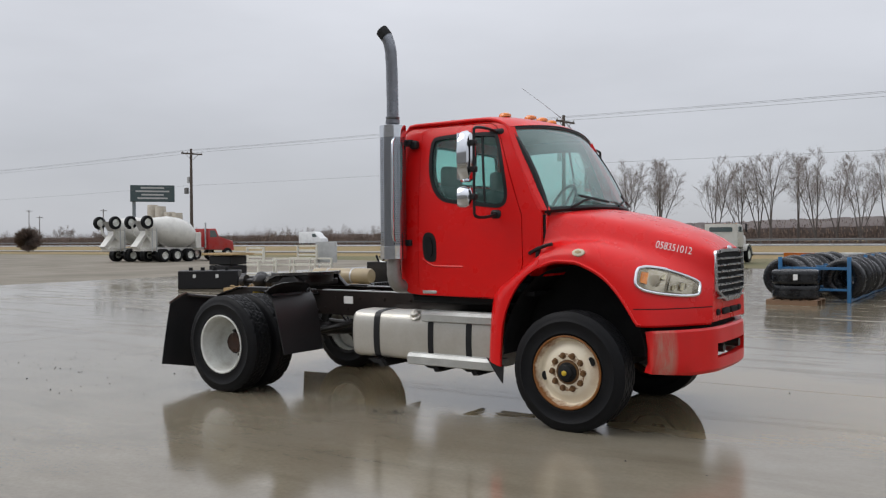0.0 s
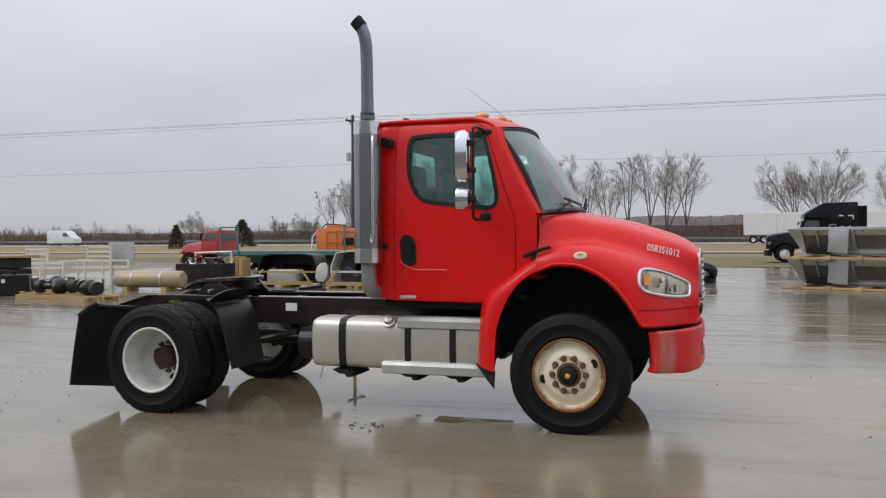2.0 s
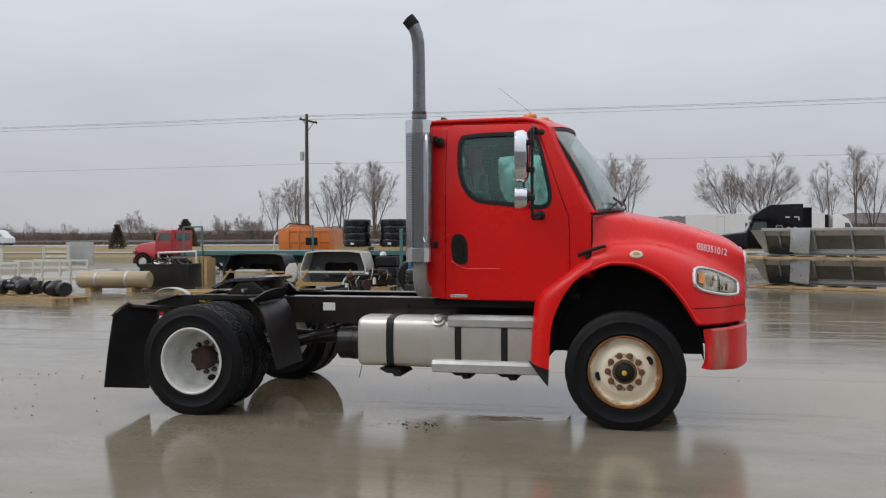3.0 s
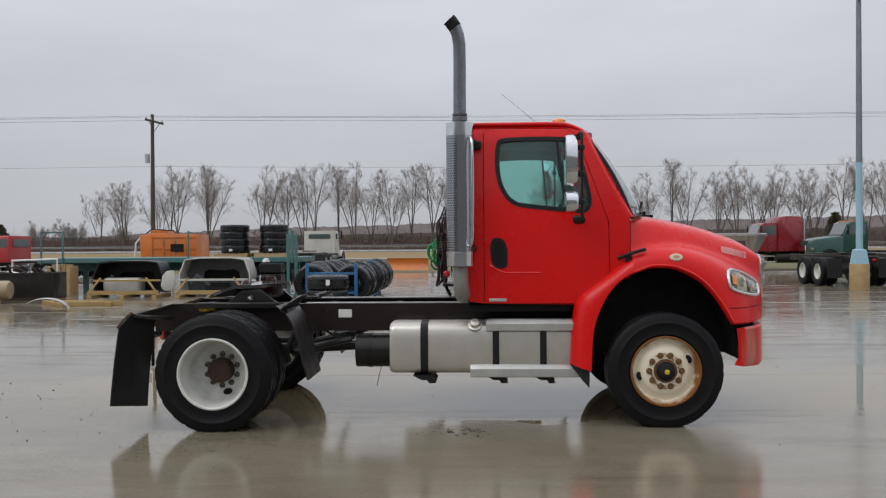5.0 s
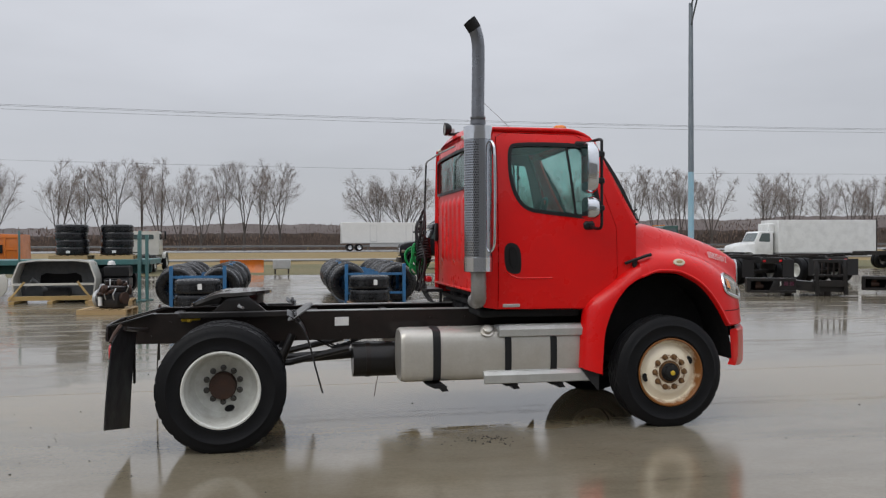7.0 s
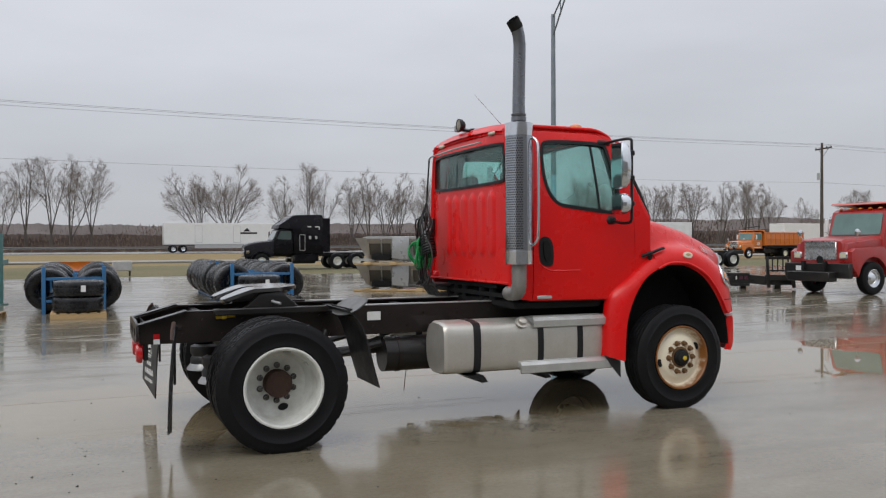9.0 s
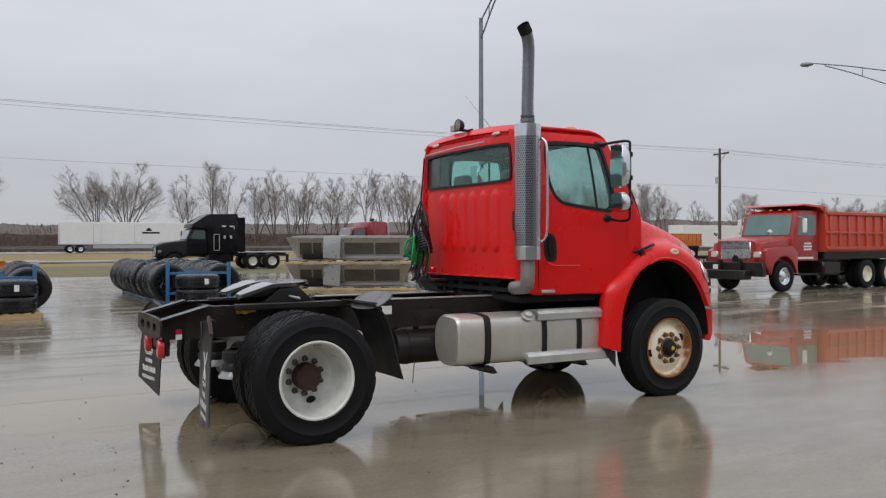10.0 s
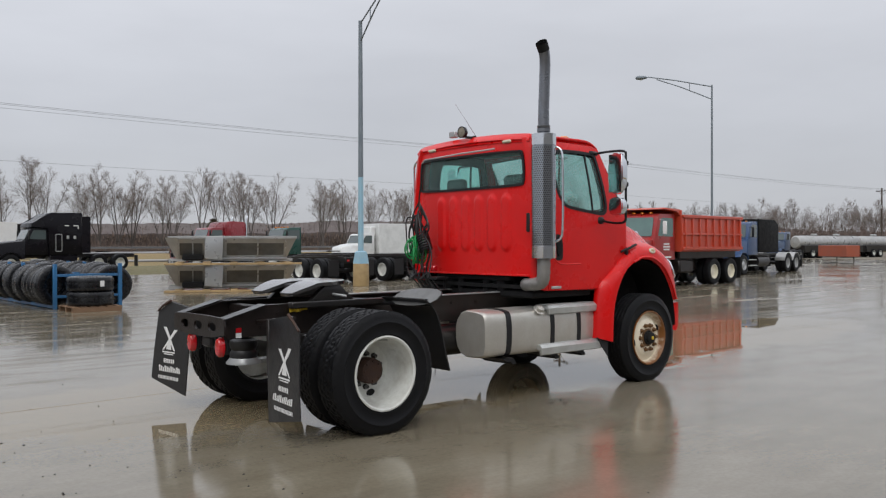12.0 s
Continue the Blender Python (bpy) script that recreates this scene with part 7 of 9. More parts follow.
def trailer(label, at, length=14.5, cab=False):
    t = thing("semi_trailer", label, "trailer", at)
    white = paint("trailer_white", (0.70, 0.70, 0.68), 0.35, 0.2)
    part("cargo_box", Form().box((-length, -1.28, 1.15), (0, 1.28, 4.05), 0.03), white, t)
    part("side_skirt", Form().box((-length + 4, -1.25, 0.6), (-4.0, -1.22, 1.1), 0.01), M["galv"], t)
    part("lower_rail", Form().box((-length - 0.02, -1.30, 1.08), (0.02, 1.30, 1.20), 0.01), M["galv"], t)
    for x in (-length + 1.2, -length + 2.5):
        dual(t, x, "alu")
    for x in (-length + 4.5, -length * 0.45):
        part("side_door", Form().box((x - 0.5, -1.295, 1.35), (x + 0.5, -1.281, 3.7), 0.004), M["galv"], t)
        part("side_door_panel", Form().box((x - 0.45, -1.30, 1.40), (x + 0.45, -1.294, 3.65)), white, t)
    if cab:
        part("emblem", Form().prism([(-length * 0.40, 2.9), (-length * 0.40 + 0.5, 3.4), (-length * 0.40 + 1.0, 2.9)], -1.292, -1.284, "xz"), M["dark"], t)
        part("lettering_bar", Form().box((-length * 0.40 - 0.9, -1.292, 2.55), (-length * 0.40 + 1.9, -1.284, 2.78)), M["dark"], t)
        part("cooling_unit", Form().box((0.02, -0.95, 2.2), (0.5, 0.95, 3.8), 0.05), M["dark"], t)
        part("tractor_cab", Form().prism([(1.0, 1.0), (1.0, 3.7), (1.8, 3.9), (2.9, 3.2), (3.2, 2.6), (3.35, 2.0), (4.8, 1.6), (4.95, 0.8), (1.0, 0.8)], -1.15, 1.15, "xz", 0.06), white, t)
        part("cab_window", Form().prism([(2.45, 2.1), (2.45, 2.7), (2.95, 2.7), (3.2, 2.1)], -1.165, -1.155, "xz"), M["bg_glass"], t)
        for x in (0.6, 1.9):
            dual(t, x - 0.6, "alu")
        for side in (-1, 1):
            bg_wheel(t, 4.1, side * 1.05, side, "alu")
    else:
        for s in (-0.9, 0.75):
            part("landing_leg", Form().box((-2.6, s, 0.0), (-2.45, s + 0.15, 1.1)), M["galv"], t)
    return t


hw_at = lambda x, y, turn: pose(x, y, 0.5, 0, 0, turn)
trailer("white articulated lorry with a plain emblem on the highway", hw_at(22.0, 113.0, 0), 17.5, True)
trailer("white parked semi-trailer at the far fence", parked(76.5, 76.0, 180), 14.0)

van = thing("white_van", "white high-roof panel van on the highway", "van", hw_at(-112, 118, 0))
vw = paint("white_van_paint", (0.72, 0.73, 0.72))
part("van_body", Form().prism([(-3.0, 0.45), (-3.05, 2.55), (-2.9, 2.70), (0.9, 2.72), (1.5, 2.45), (2.1, 1.65), (2.85, 1.40), (3.0, 0.9), (2.95, 0.45)], -1.0, 1.0, "xz", 0.08), vw, van)
part("van_window", Form().prism([(0.55, 1.65), (0.55, 2.3), (1.35, 2.3), (1.85, 1.65)], -1.012, -1.004, "xz"), M["bg_glass"], van)
for x in (-2.0, 2.1):
    for side in (-1, 1):
        bg_wheel(van, x, side * 0.88, side, "grey", False, 0.36)


# ---- concrete mixers ----
def mixer(at):
    t = thing("mixer_truck", "white and red concrete mixer truck on gravel", "truck", at, "mixer trucks")
    red, white = paint("mixer_red", (0.38, 0.02, 0.02)), paint("mixer_white", (0.66, 0.65, 0.60))
    part("cab", Form().prism([(-2.0, 0.9), (-2.0, 2.6), (-1.2, 2.62), (-0.9, 1.9), (0.7, 1.6), (0.85, 0.8)], -1.05, 1.05, "xz", 0.06), red, t)
    for side in (-1, 1):
        part("side_window", Form().prism([(-1.85, 1.9), (-1.85, 2.45), (-1.3, 2.45), (-1.05, 1.92)], side * 1.055, side * 1.06, "xz"), M["bg_glass"], t)
        bg_wheel(t, 0, side * 1.05, side, "white")
    part("exhaust_pipe", Form().cyl((-2.2, -0.9, 1.0), (-2.2, -0.9, 3.1), 0.08, None, 10), M["chrome"], t)
    drum = Form().lathe([(0.35, -2.9), (0.75, -3.0), (1.12, -3.7), (1.22, -4.6), (1.12, -5.6), (0.72, -6.9), (0.5, -7.4), (0.45, -7.4)], n=32, axis="x")
    drum.move(Matrix.Translation((-5.0, 0, 2.35)) @ Matrix.Rotation(radians(11), 4, "Y") @ Matrix.Translation((5.0, 0, 0)))
    part("drum", drum, white, t, "white mixing drum")
    part("frame", Form().box((-8.2, -0.5, 0.85), (0.8, 0.5, 1.1), 0.02).box((-3.2, -0.9, 1.0), (-2.6, 0.9, 2.3), 0.05).box((-7.4, -0.8, 1.0), (-6.9, 0.8, 2.4), 0.05), white, t)
    part("chute", Form().prism([(-8.5, 1.2), (-7.4, 2.5), (-7.2, 2.4), (-8.3, 1.0)], -0.35, 0.35, "xz"), white, t)
    part("hopper", Form().lathe([(0.3, 2.4), (0.65, 3.1), (0.7, 3.15)], (-7.6, 0, 0), 16, "z"), M["galv"], t)
    for y in (-0.95, 0.95):
        w = part("booster_wheel", BG_TYRE, None, t, "", Matrix.Translation((-8.0, y, 3.05)))
        part("rim", bg_rim("white")[0], None, w)
    part("booster_arm", Form().tube([(-7.0, -0.5, 1.2), (-7.9, -0.7, 2.2), (-8.0, -0.9, 3.05)], 0.09, 6).tube([(-7.0, 0.5, 1.2), (-7.9, 0.7, 2.2), (-8.0, 0.9, 3.05)], 0.09, 6), white, t)
    for rx in (-4.0, -5.3, -6.5):
        dual(t, rx, "white")
    part("ladder", Form().box((-7.7, -1.15, 0.8), (-7.62, -1.1, 2.6)).box((-7.3, -1.15, 0.8), (-7.22, -1.1, 2.6)), M["galv"], t)
    return t


mixer(parked(-52.5, 41.3, 92))
mixer(parked(-56.0, 41.0, 92))


# ---- rows of spare tyres in blue racks ----
def tyre_rack(x, y0, columns, count, label):
    r = thing("tyre_rack", label, "rack", pose(x, y0, 0, 0, 0, 0), "tyre racks")
    bays = max(2, count // 4 + 1)
    depth = count * 0.30
    for k in range(bays):
        yy = depth * k / (bays - 1)
        for cx_ in (columns[0] - 0.10, columns[-1] + 0.10):
            part("post", Form().box((cx_ - 0.045, yy - 0.04, 0), (cx_ + 0.045, yy + 0.04, 1.12), 0.006), M["blue"], r)
        part("cross_bar", Form().box((columns[0] - 0.05, yy - 0.03, 0.80), (columns[-1] + 0.05, yy + 0.03, 0.87), 0.006).box((columns[0] - 0.05, yy - 0.03, 0.28), (columns[-1] + 0.05, yy + 0.03, 0.34), 0.006), M["blue"], r)
    for cx_ in (columns[0] - 0.1, columns[-1] + 0.1):
        part("base_rail", Form().box((cx_ - 0.04, 0, 0.02), (cx_ + 0.04, depth, 0.10), 0.006), M["blue"], r)
    return r


SPARE = {}
for R_, nm, h_ in ((0.53, "spare", 0.135), (0.50, "spare_small", 0.135), (0.54, "spare_wide", 0.175)):
    SPARE[nm] = Form().lathe([(R_ - 0.24, h_ * 0.8), (R_ - 0.17, h_), (R_ - 0.06, h_), (R_ - 0.015, h_ * 0.85), (R_, h_ * 0.6), (R_, h_ * 0.32), (R_ - 0.012, h_ * 0.28), (R_ - 0.012, h_ * 0.10), (R_, h_ * 0.06), (R_, -h_ * 0.3), (R_ - 0.012, -h_ * 0.34), (R_ - 0.012, -h_ * 0.42), (R_, -h_ * 0.46), (R_, -h_ * 0.7), (R_ - 0.015, -h_ * 0.88), (R_ - 0.06, -h_), (R_ - 0.17, -h_), (R_ - 0.24, -h_ * 0.8), (R_ - 0.25, 0)], n=40, closed=True).mesh("spare_tyre", M["spare"])


def spare(x, y, z, rx=0.0, rz=0.0, key="spare", label="loose black truck tyre", group="spare tyres"):
    ob = new("spare_tyre", SPARE[key])
    ob.matrix_basis = pose(x, y, z, rx, 0, rz)
    return tagged(ob, label, "tyre", group)


rnd = random.Random(11)
RACKS = (("two rows of used truck tyres in a blue steel rack", -5.65, 14.1, (-0.56, 0.56), 18), ("long blue steel rack full of standing truck tyres", -1.0, 15.1, (-0.70, 0.70), 23))
for label, x, y0, cols, count in RACKS:
    tyre_rack(x, y0, cols, count, label)
    for c in cols:
        for k in range(count):
            if k in (5, 11, 12, 18):
                continue
            key = "spare" if (k // 3) % 2 else "spare_small"
            spare(x + c + rnd.uniform(-0.05, 0.05), y0 + 0.2 + 0.30 * k, (0.60 if key == "spare" else 0.57) + rnd.uniform(-0.01, 0.02), rnd.uniform(-4, 9), rnd.uniform(-12, 12), key, label="standing black truck tyre in a blue rack")


def pallet(x, y, rz=0.0, label="worn wooden pallet on wet concrete", w=1.15, d=1.05, z=0.0, key="wood"):
    p = thing("pallet", label, "pallet", pose(x, y, z, 0, 0, rz), "pallets")
    for k in range(3):
        part("bearer", Form().box((-w / 2, -d / 2 + k * (d - 0.09) / 2, 0.02), (w / 2, -d / 2 + 0.09 + k * (d - 0.09) / 2, 0.11)), M[key], p, smooth=0)
    for k in range(6):
        x0 = -w / 2 + k * (w - 0.13) / 5
        part("board", Form().box((x0, -d / 2, 0.11), (x0 + 0.13, d / 2, 0.13), 0.003), M[key], p, smooth=0)
    for k in range(3):
        part("foot_board", Form().box((-w / 2, -d / 2 + k * (d - 0.12) / 2, 0.0), (w / 2, -d / 2 + 0.12 + k * (d - 0.12) / 2, 0.02)), M[key], p, smooth=0)
    return p


for x, y in ((-5.55, 12.95), (-1.25, 14.2)):
    pallet(x, y, key="old_wood" if x > -3 else "wood", label="dark wet wooden pallet under tyres" if x > -3 else "worn wooden pallet under tyres")
    for k in range(2):
        spare(x + rnd.uniform(-0.02, 0.02), y, 0.308 + 0.352 * k, 90, rnd.uniform(0, 90), "spare_wide", "wide black truck tyre lying in a stack on a pallet")
    solid("tyre_ticket", Form().box((x + 0.05, y - 0.555, 0.60), (x + 0.15, y - 0.548, 0.74)), M["white_mark"], "white paper ticket on a tyre", "label")
spare(0.62, 23.45, 0.135, 90, 0, label="black tyre lying on the concrete")
spare(0.66, 22.98, 0.40, 62, -14, label="black tyre leaning on another tyre")


# ---- stainless hoppers stacked in two tiers ----
def hopper(x, y, z, length, label):
    h = thing("hopper", label, "hopper", pose(x, y, z, 0, 0, -26) @ Matrix.Diagonal((1, 1, 1.06, 1)), "stacked hoppers")
    wall = [(-0.95, 0.76), (0.95, 0.76), (0.52, 0.08), (-0.52, 0.08)]
    part("trough", Form().rings([[(1.72, a, b) for a, b in wall], [(length - 0.32, a, b) if b < 0.5 else (length, a, b) for a, b in wall]]), M["stainless"], h, "grey steel trough")
    part("end_chute", Form().rings([[(0.34 if b < 0.5 else 0.0, a * 0.92, b) for a, b in wall], [(1.30, a * 0.92, b) for a, b in wall]]), M["stainless"], h, "sloping end of the hopper")
    part("end_panel", Form().prism([(1.28, 0.10), (1.86, 0.05), (1.90, 0.80), (1.33, 0.80)], -1.02, -0.96, "xz", 0.008), M["pale_panel"], h, "pale sheet panel")
    part("end_panel_side", Form().prism([(-0.96, 0.80), (-0.96, 0.10), (-0.50, 0.06), (-0.50, 0.80)], 1.29, 1.33, "yz"), M["pale_panel"], h)
    for x0, x1, w in ((1.95, length - 0.42, 1.0), (0.42, 1.22, 0.92)):
        scr = Form().prism([(-0.833 * w - 0.006, 0.58), (-0.585 * w - 0.010, 0.19), (-0.57 * w, 0.19), (-0.82 * w, 0.58)], x0, x1, "yz")
        part("screen", scr, M["mesh"], h, "dark expanded-metal screen")
    for xx in (1.98, 3.05, length - 0.36):
        part("gusset", Form().prism([(-0.95, 0.74), (-0.50, 0.08), (-0.58, 0.08), (-1.0, 0.70)], xx - 0.025, xx + 0.025, "yz"), M["pale_panel"], h)
    for xx in (0.45, 0.9):
        part("gusset", Form().prism([(-0.88, 0.74), (-0.47, 0.08), (-0.54, 0.08), (-0.92, 0.70)], xx - 0.02, xx + 0.02, "yz"), M["pale_panel"], h)
    part("sill_rail", Form().box((1.75, -0.60, 0.05), (length - 0.3, -0.50, 0.13), 0.01), M["pale_panel"], h)
    part("spinner_guard", Form().box((0.55, -0.80, 0.04), (1.25, -0.40, 0.22), 0.03), M["dark"], h)
    for y0 in (-1.0, 0.93):
        part("top_rail", Form().box((0.0 if y0 > 0 else 0.4, y0, 0.72), (length, y0 + 0.07, 0.81), 0.01), M["stainless"], h)
    for x0 in (0.4, length - 0.07):
        part("end_rail", Form().box((x0, -0.93, 0.74), (x0 + 0.07, 0.93, 0.80), 0.01), M["stainless"], h)
    for y0 in (-0.5, 0.4):
        part("skid", Form().box((0.1, y0, 0.0), (length - 0.1, y0 + 0.1, 0.08)), M["galv"], h)
    return h


M["pale_panel"] = surface("pale_sheet_metal", (0.40, 0.41, 0.41), 0.34, 0.5, (0.25, 0.255, 0.25), 0.6, 2.5, 40.0, 0.05)
for z in (0.10, 1.03):
    hopper(3.65, 21.3, z, 4.35, "stainless steel hopper with screened sides, stacked on timber")
for z, m_ in ((0.0, M["wood"]), (0.91, M["wood"])):
    for k in range(5):
        tm = Form().box((-0.12, -1.30, 0), (0.12, 1.2, 0.09), 0.006)
        solid("timber_bearer", tm, m_, "rough timber bearer under a hopper", "timber", pose(3.65, 21.3, z, 0, 0, -26) @ Matrix.Translation((0.45 + 0.9 * k, 0, 0)), "timber bearers")
    solid("timber_plank", Form().box((0.0, -1.25, 0.0), (4.5, -1.12, 0.07), 0.005), m_, "long pale timber plank under a hopper", "timber", pose(3.65, 21.3, z + 0.005, 0, 0, -26), "timber bearers")


# ---- bare chassis ----
def chassis(label, at, length, axles, rim, z=0.85, flap=True):
    t = thing("truck_chassis", label, "chassis", at, "bare chassis")
    for side in (-1, 1):
        part("rail", Form().box((-length, side * 0.43 - 0.04, z), (0, side * 0.43 + 0.04, z + 0.24), 0.01), M["black_paint"], t)
    for k in range(6):
        xx = -length * (k + 0.3) / 6
        part("cross_member", Form().box((xx - 0.05, -0.43, z + 0.03), (xx + 0.05, 0.43, z + 0.2), 0.01), M["black_paint"], t)
    for a in axles:
        dual(t, a, rim)
        for s in (-0.6, 0.5):
            part("suspension", Form().box((a - 0.45, s, 0.55), (a + 0.45, s + 0.1, z), 0.03), M["black_paint"], t)
        if flap:
            for s in (-1, 1):
                part("wing_box", Form().box((a - 1.15, s * 0.92 - 0.27, 0.32), (a - 0.56, s * 0.92 + 0.27, 1.02), 0.05), M["sheet"], t)
    part("end_beam", Form().box((-0.05, -0.50, z - 0.02), (0.10, 0.50, z + 0.22), 0.02), M["black_paint"], t)
    if axles:
        part("fifth_wheel", Form().cyl((axles[0], 0, z + 0.26), (axles[0], 0, z + 0.34), 0.45, None, 20), M["black_paint"], t)
    return t


for x, y, turn in ((11.75, 21.7, -88), (15.15, 21.8, -86), (18.55, 22.6, -88)):
    t_ = chassis("bare black tractor chassis with white-rimmed rear wheels", parked(x, y, turn), 5.2, (-0.95, -2.25), "white", flap=False)
    for side in (-1, 1):
        part("mud_flap", Form().box((-0.16, side * 0.90 - 0.26, 0.30), (-0.14, side * 0.90 + 0.26, 0.98), 0.004), M["sheet"], t_)
        part("deck_rail", Form().box((-3.2, side * 0.60 - 0.04, 1.10), (-0.3, side * 0.60 + 0.04, 1.17), 0.01), M["rail"], t_)
    part("tail_lamp", Form().box((0.10, -0.42, 0.90), (0.13, -0.30, 0.98), 0.01), M["red_lens"], t_)
    part("tail_lamp", Form().box((0.10, 0.30, 0.90), (0.13, 0.42, 0.98), 0.01), M["red_lens"], t_)
chassis("bare black chassis beside the white box truck", parked(31.2, 38.2, 180), 5.0, (-2.2, -3.5), "white", flap=False)


def push_frame(x, y, turn):
    """A truck's black push frame: a hollow front box, a low deck and a railed headboard."""
    t = thing("push_frame", "black steel push frame resting low on wet concrete", "plow frame", pose(x, y, 0, 0, 0, turn), "push frames")
    part("front_box", Form().box((0.0, -0.2, 0.46), (1.45, 0.25, 0.56), 0.01).box((0.0, -0.2, 0.10), (1.45, 0.25, 0.18), 0.01).box((0.0, -0.2, 0.15), (0.12, 0.25, 0.5), 0.01).prism([(0.66, 0.15), (0.84, 0.15), (0.96, 0.5), (0.80, 0.5)], -0.2, 0.25, "xz", 0.008).box((0.86, -0.16, 0.16), (1.45, 0.25, 0.5), 0.01), M["black_paint"], t, "hollow black front box")
    part("box_back", Form().box((0.1, 0.20, 0.15), (0.9, 0.24, 0.5)), M["dark"], t)
    part("pump", Form().cyl((0.28, 0.05, 0.30), (0.52, 0.05, 0.30), 0.10, 0.08, 12).box((0.30, -0.02, 0.36), (0.44, 0.12, 0.44), 0.01), M["rust"], t)
    for x0, key in ((0.98, "white_mark"), (1.10, "dark_red"), (1.27, "dark_red")):
        part("reflector", Form().box((x0, -0.172, 0.33), (x0 + (0.04 if key == "white_mark" else 0.12), -0.158, 0.46), 0.004), M[key], t)
    part("deck", Form().prism([(1.40, 0.20), (1.40, 0.50), (2.0, 0.44), (2.95, 0.30), (2.95, 0.14), (1.9, 0.14)], -0.10, 1.05, "xz", 0.01), M["black_paint"], t)
    for x0 in (2.02, 2.84):
        part("post", Form().prism([(x0, 0.05), (x0 + 0.12, 0.05), (x0 + 0.05, 1.12), (x0 - 0.05, 1.12)], -0.20, -0.12, "xz", 0.008), M["black_paint"], t)
    for z0, z1 in ((1.04, 1.14), (0.62, 0.68), (0.30, 0.50)):
        part("rail", Form().box((1.95, -0.19, z0), (2.92, -0.13, z1), 0.008), M["black_paint"], t)
    for k in range(4):
        part("bar", Form().box((2.18 + 0.17 * k, -0.18, 0.60), (2.22 + 0.17 * k, -0.14, 1.08)), M["rail"], t)
    for x0 in (1.15, 2.3):
        part("foot", Form().box((x0, 0.0, 0.0), (x0 + 0.2, 0.8, 0.16), 0.02), M["rail"], t)
    return t


push_frame(10.78, 16.1, -22)
push_frame(15.15, 16.5, -38)

# ---- teal flatbed with stacked tyres and an orange spreader ----
fb = thing("flatbed_trailer", "long teal flatbed trailer with upright stakes", "trailer", pose(-16.6, 20.6, 0))
part("deck", Form().box((0, -1.2, 1.04), (9.0, 1.2, 1.20), 0.01), M["teal"], fb)
for y in (-0.5, 0.5):
    part("beam", Form().box((0.2, y - 0.06, 0.75), (8.8, y + 0.06, 1.04), 0.01), M["teal"], fb)
for x, w in ((0.15, 0.022), (0.9, 0.022), (5.2, 0.022), (8.7, 0.05)):
    part("stake", Form().box((x - w, -1.25, 1.0), (x + w, -1.17, 2.10), 0.008), M["teal"], fb)
part("stake_rail", Form().box((0.15, -1.24, 2.05), (0.9, -1.19, 2.10), 0.004), M["teal"], fb)
for x in (6.6, 7.8):
    dual(fb, x, "black", 0.95)
for y in (-0.525, 0.525):
    part("landing_leg", Form().box((0.8, y - 0.075, 0), (0.95, y + 0.075, 0.8)), M["teal"], fb)
for cx_, cy_ in ((-10.15, 20.5), (-8.8, 20.6)):
    pallet(cx_, cy_, 0, "wooden pallet on the flatbed", z=1.2)
    for k in range(4):
        spare(cx_ + rnd.uniform(-0.03, 0.03), cy_, 1.47 + 0.235 * k, 90, rnd.uniform(0, 90), "spare_small", "black truck tyre in a tall stack on the flatbed")
    solid("tyre_ticket", Form().box((cx_ - 0.06, cy_ - 0.515, 1.40), (cx_ + 0.06, cy_ - 0.51, 1.48)), M["white_mark"], "white paper ticket on a tyre", "label")
sb = thing("orange_spreader", "orange ribbed spreader body standing beyond the flatbed", "spreader", pose(-15.45, 26.2, 0, 0, 0, 2) @ Matrix.Diagonal((0.76, 0.86, 0.90, 1)))
om = paint("orange_paint", (0.62, 0.16, 0.012))
part("body", Form().prism([(0.0, 1.0), (-0.1, 2.25), (0.5, 2.35), (3.0, 2.28), (3.05, 1.0)], -1.0, 1.0, "xz", 0.03), om, sb)
for k in range(5):
    part("rib", Form().box((0.55 + 0.6 * k, -1.05, 1.05), (0.63 + 0.6 * k, -0.99, 2.25), 0.01), om, sb)
part("recess", Form().box((1.6, -1.06, 1.5), (2.3, -1.04, 1.85), 0.01), M["dark"], sb)
for k in range(3):
    part("side_rail", Form().box((0.5, -1.04, 1.12 + 0.5 * k), (3.02, -0.99, 1.19 + 0.5 * k), 0.008), om, sb)
part("top_frame", Form().tube([(0.2, -0.8, 2.32), (0.5, -0.8, 2.52), (1.7, -0.8, 2.45), (1.8, -0.8, 2.3)], 0.03, 6), M["rail"], sb)
part("top_hatch", Form().box((0.4, -0.6, 2.30), (1.3, 0.6, 2.48), 0.03), om, sb)
for x in (0.1, 2.7):
    part("stand", Form().box((x, -0.9, 0.0), (x + 0.15, 0.9, 1.0)), M["rail"], sb)
part("cab_frame", Form().tube([(-0.35, -0.95, 1.2), (-0.3, -0.95, 1.9), (0.0, -0.95, 2.2)], 0.05, 6), M["white_mark"], sb)


# ---- cab shells and scrap in front of the flatbed ----
M["timber_yellow"] = surface("yellow_timber", (0.40, 0.27, 0.10), 0.6, 0, (0.24, 0.16, 0.07), 0.6, 3.0, 30.0, 0.2)


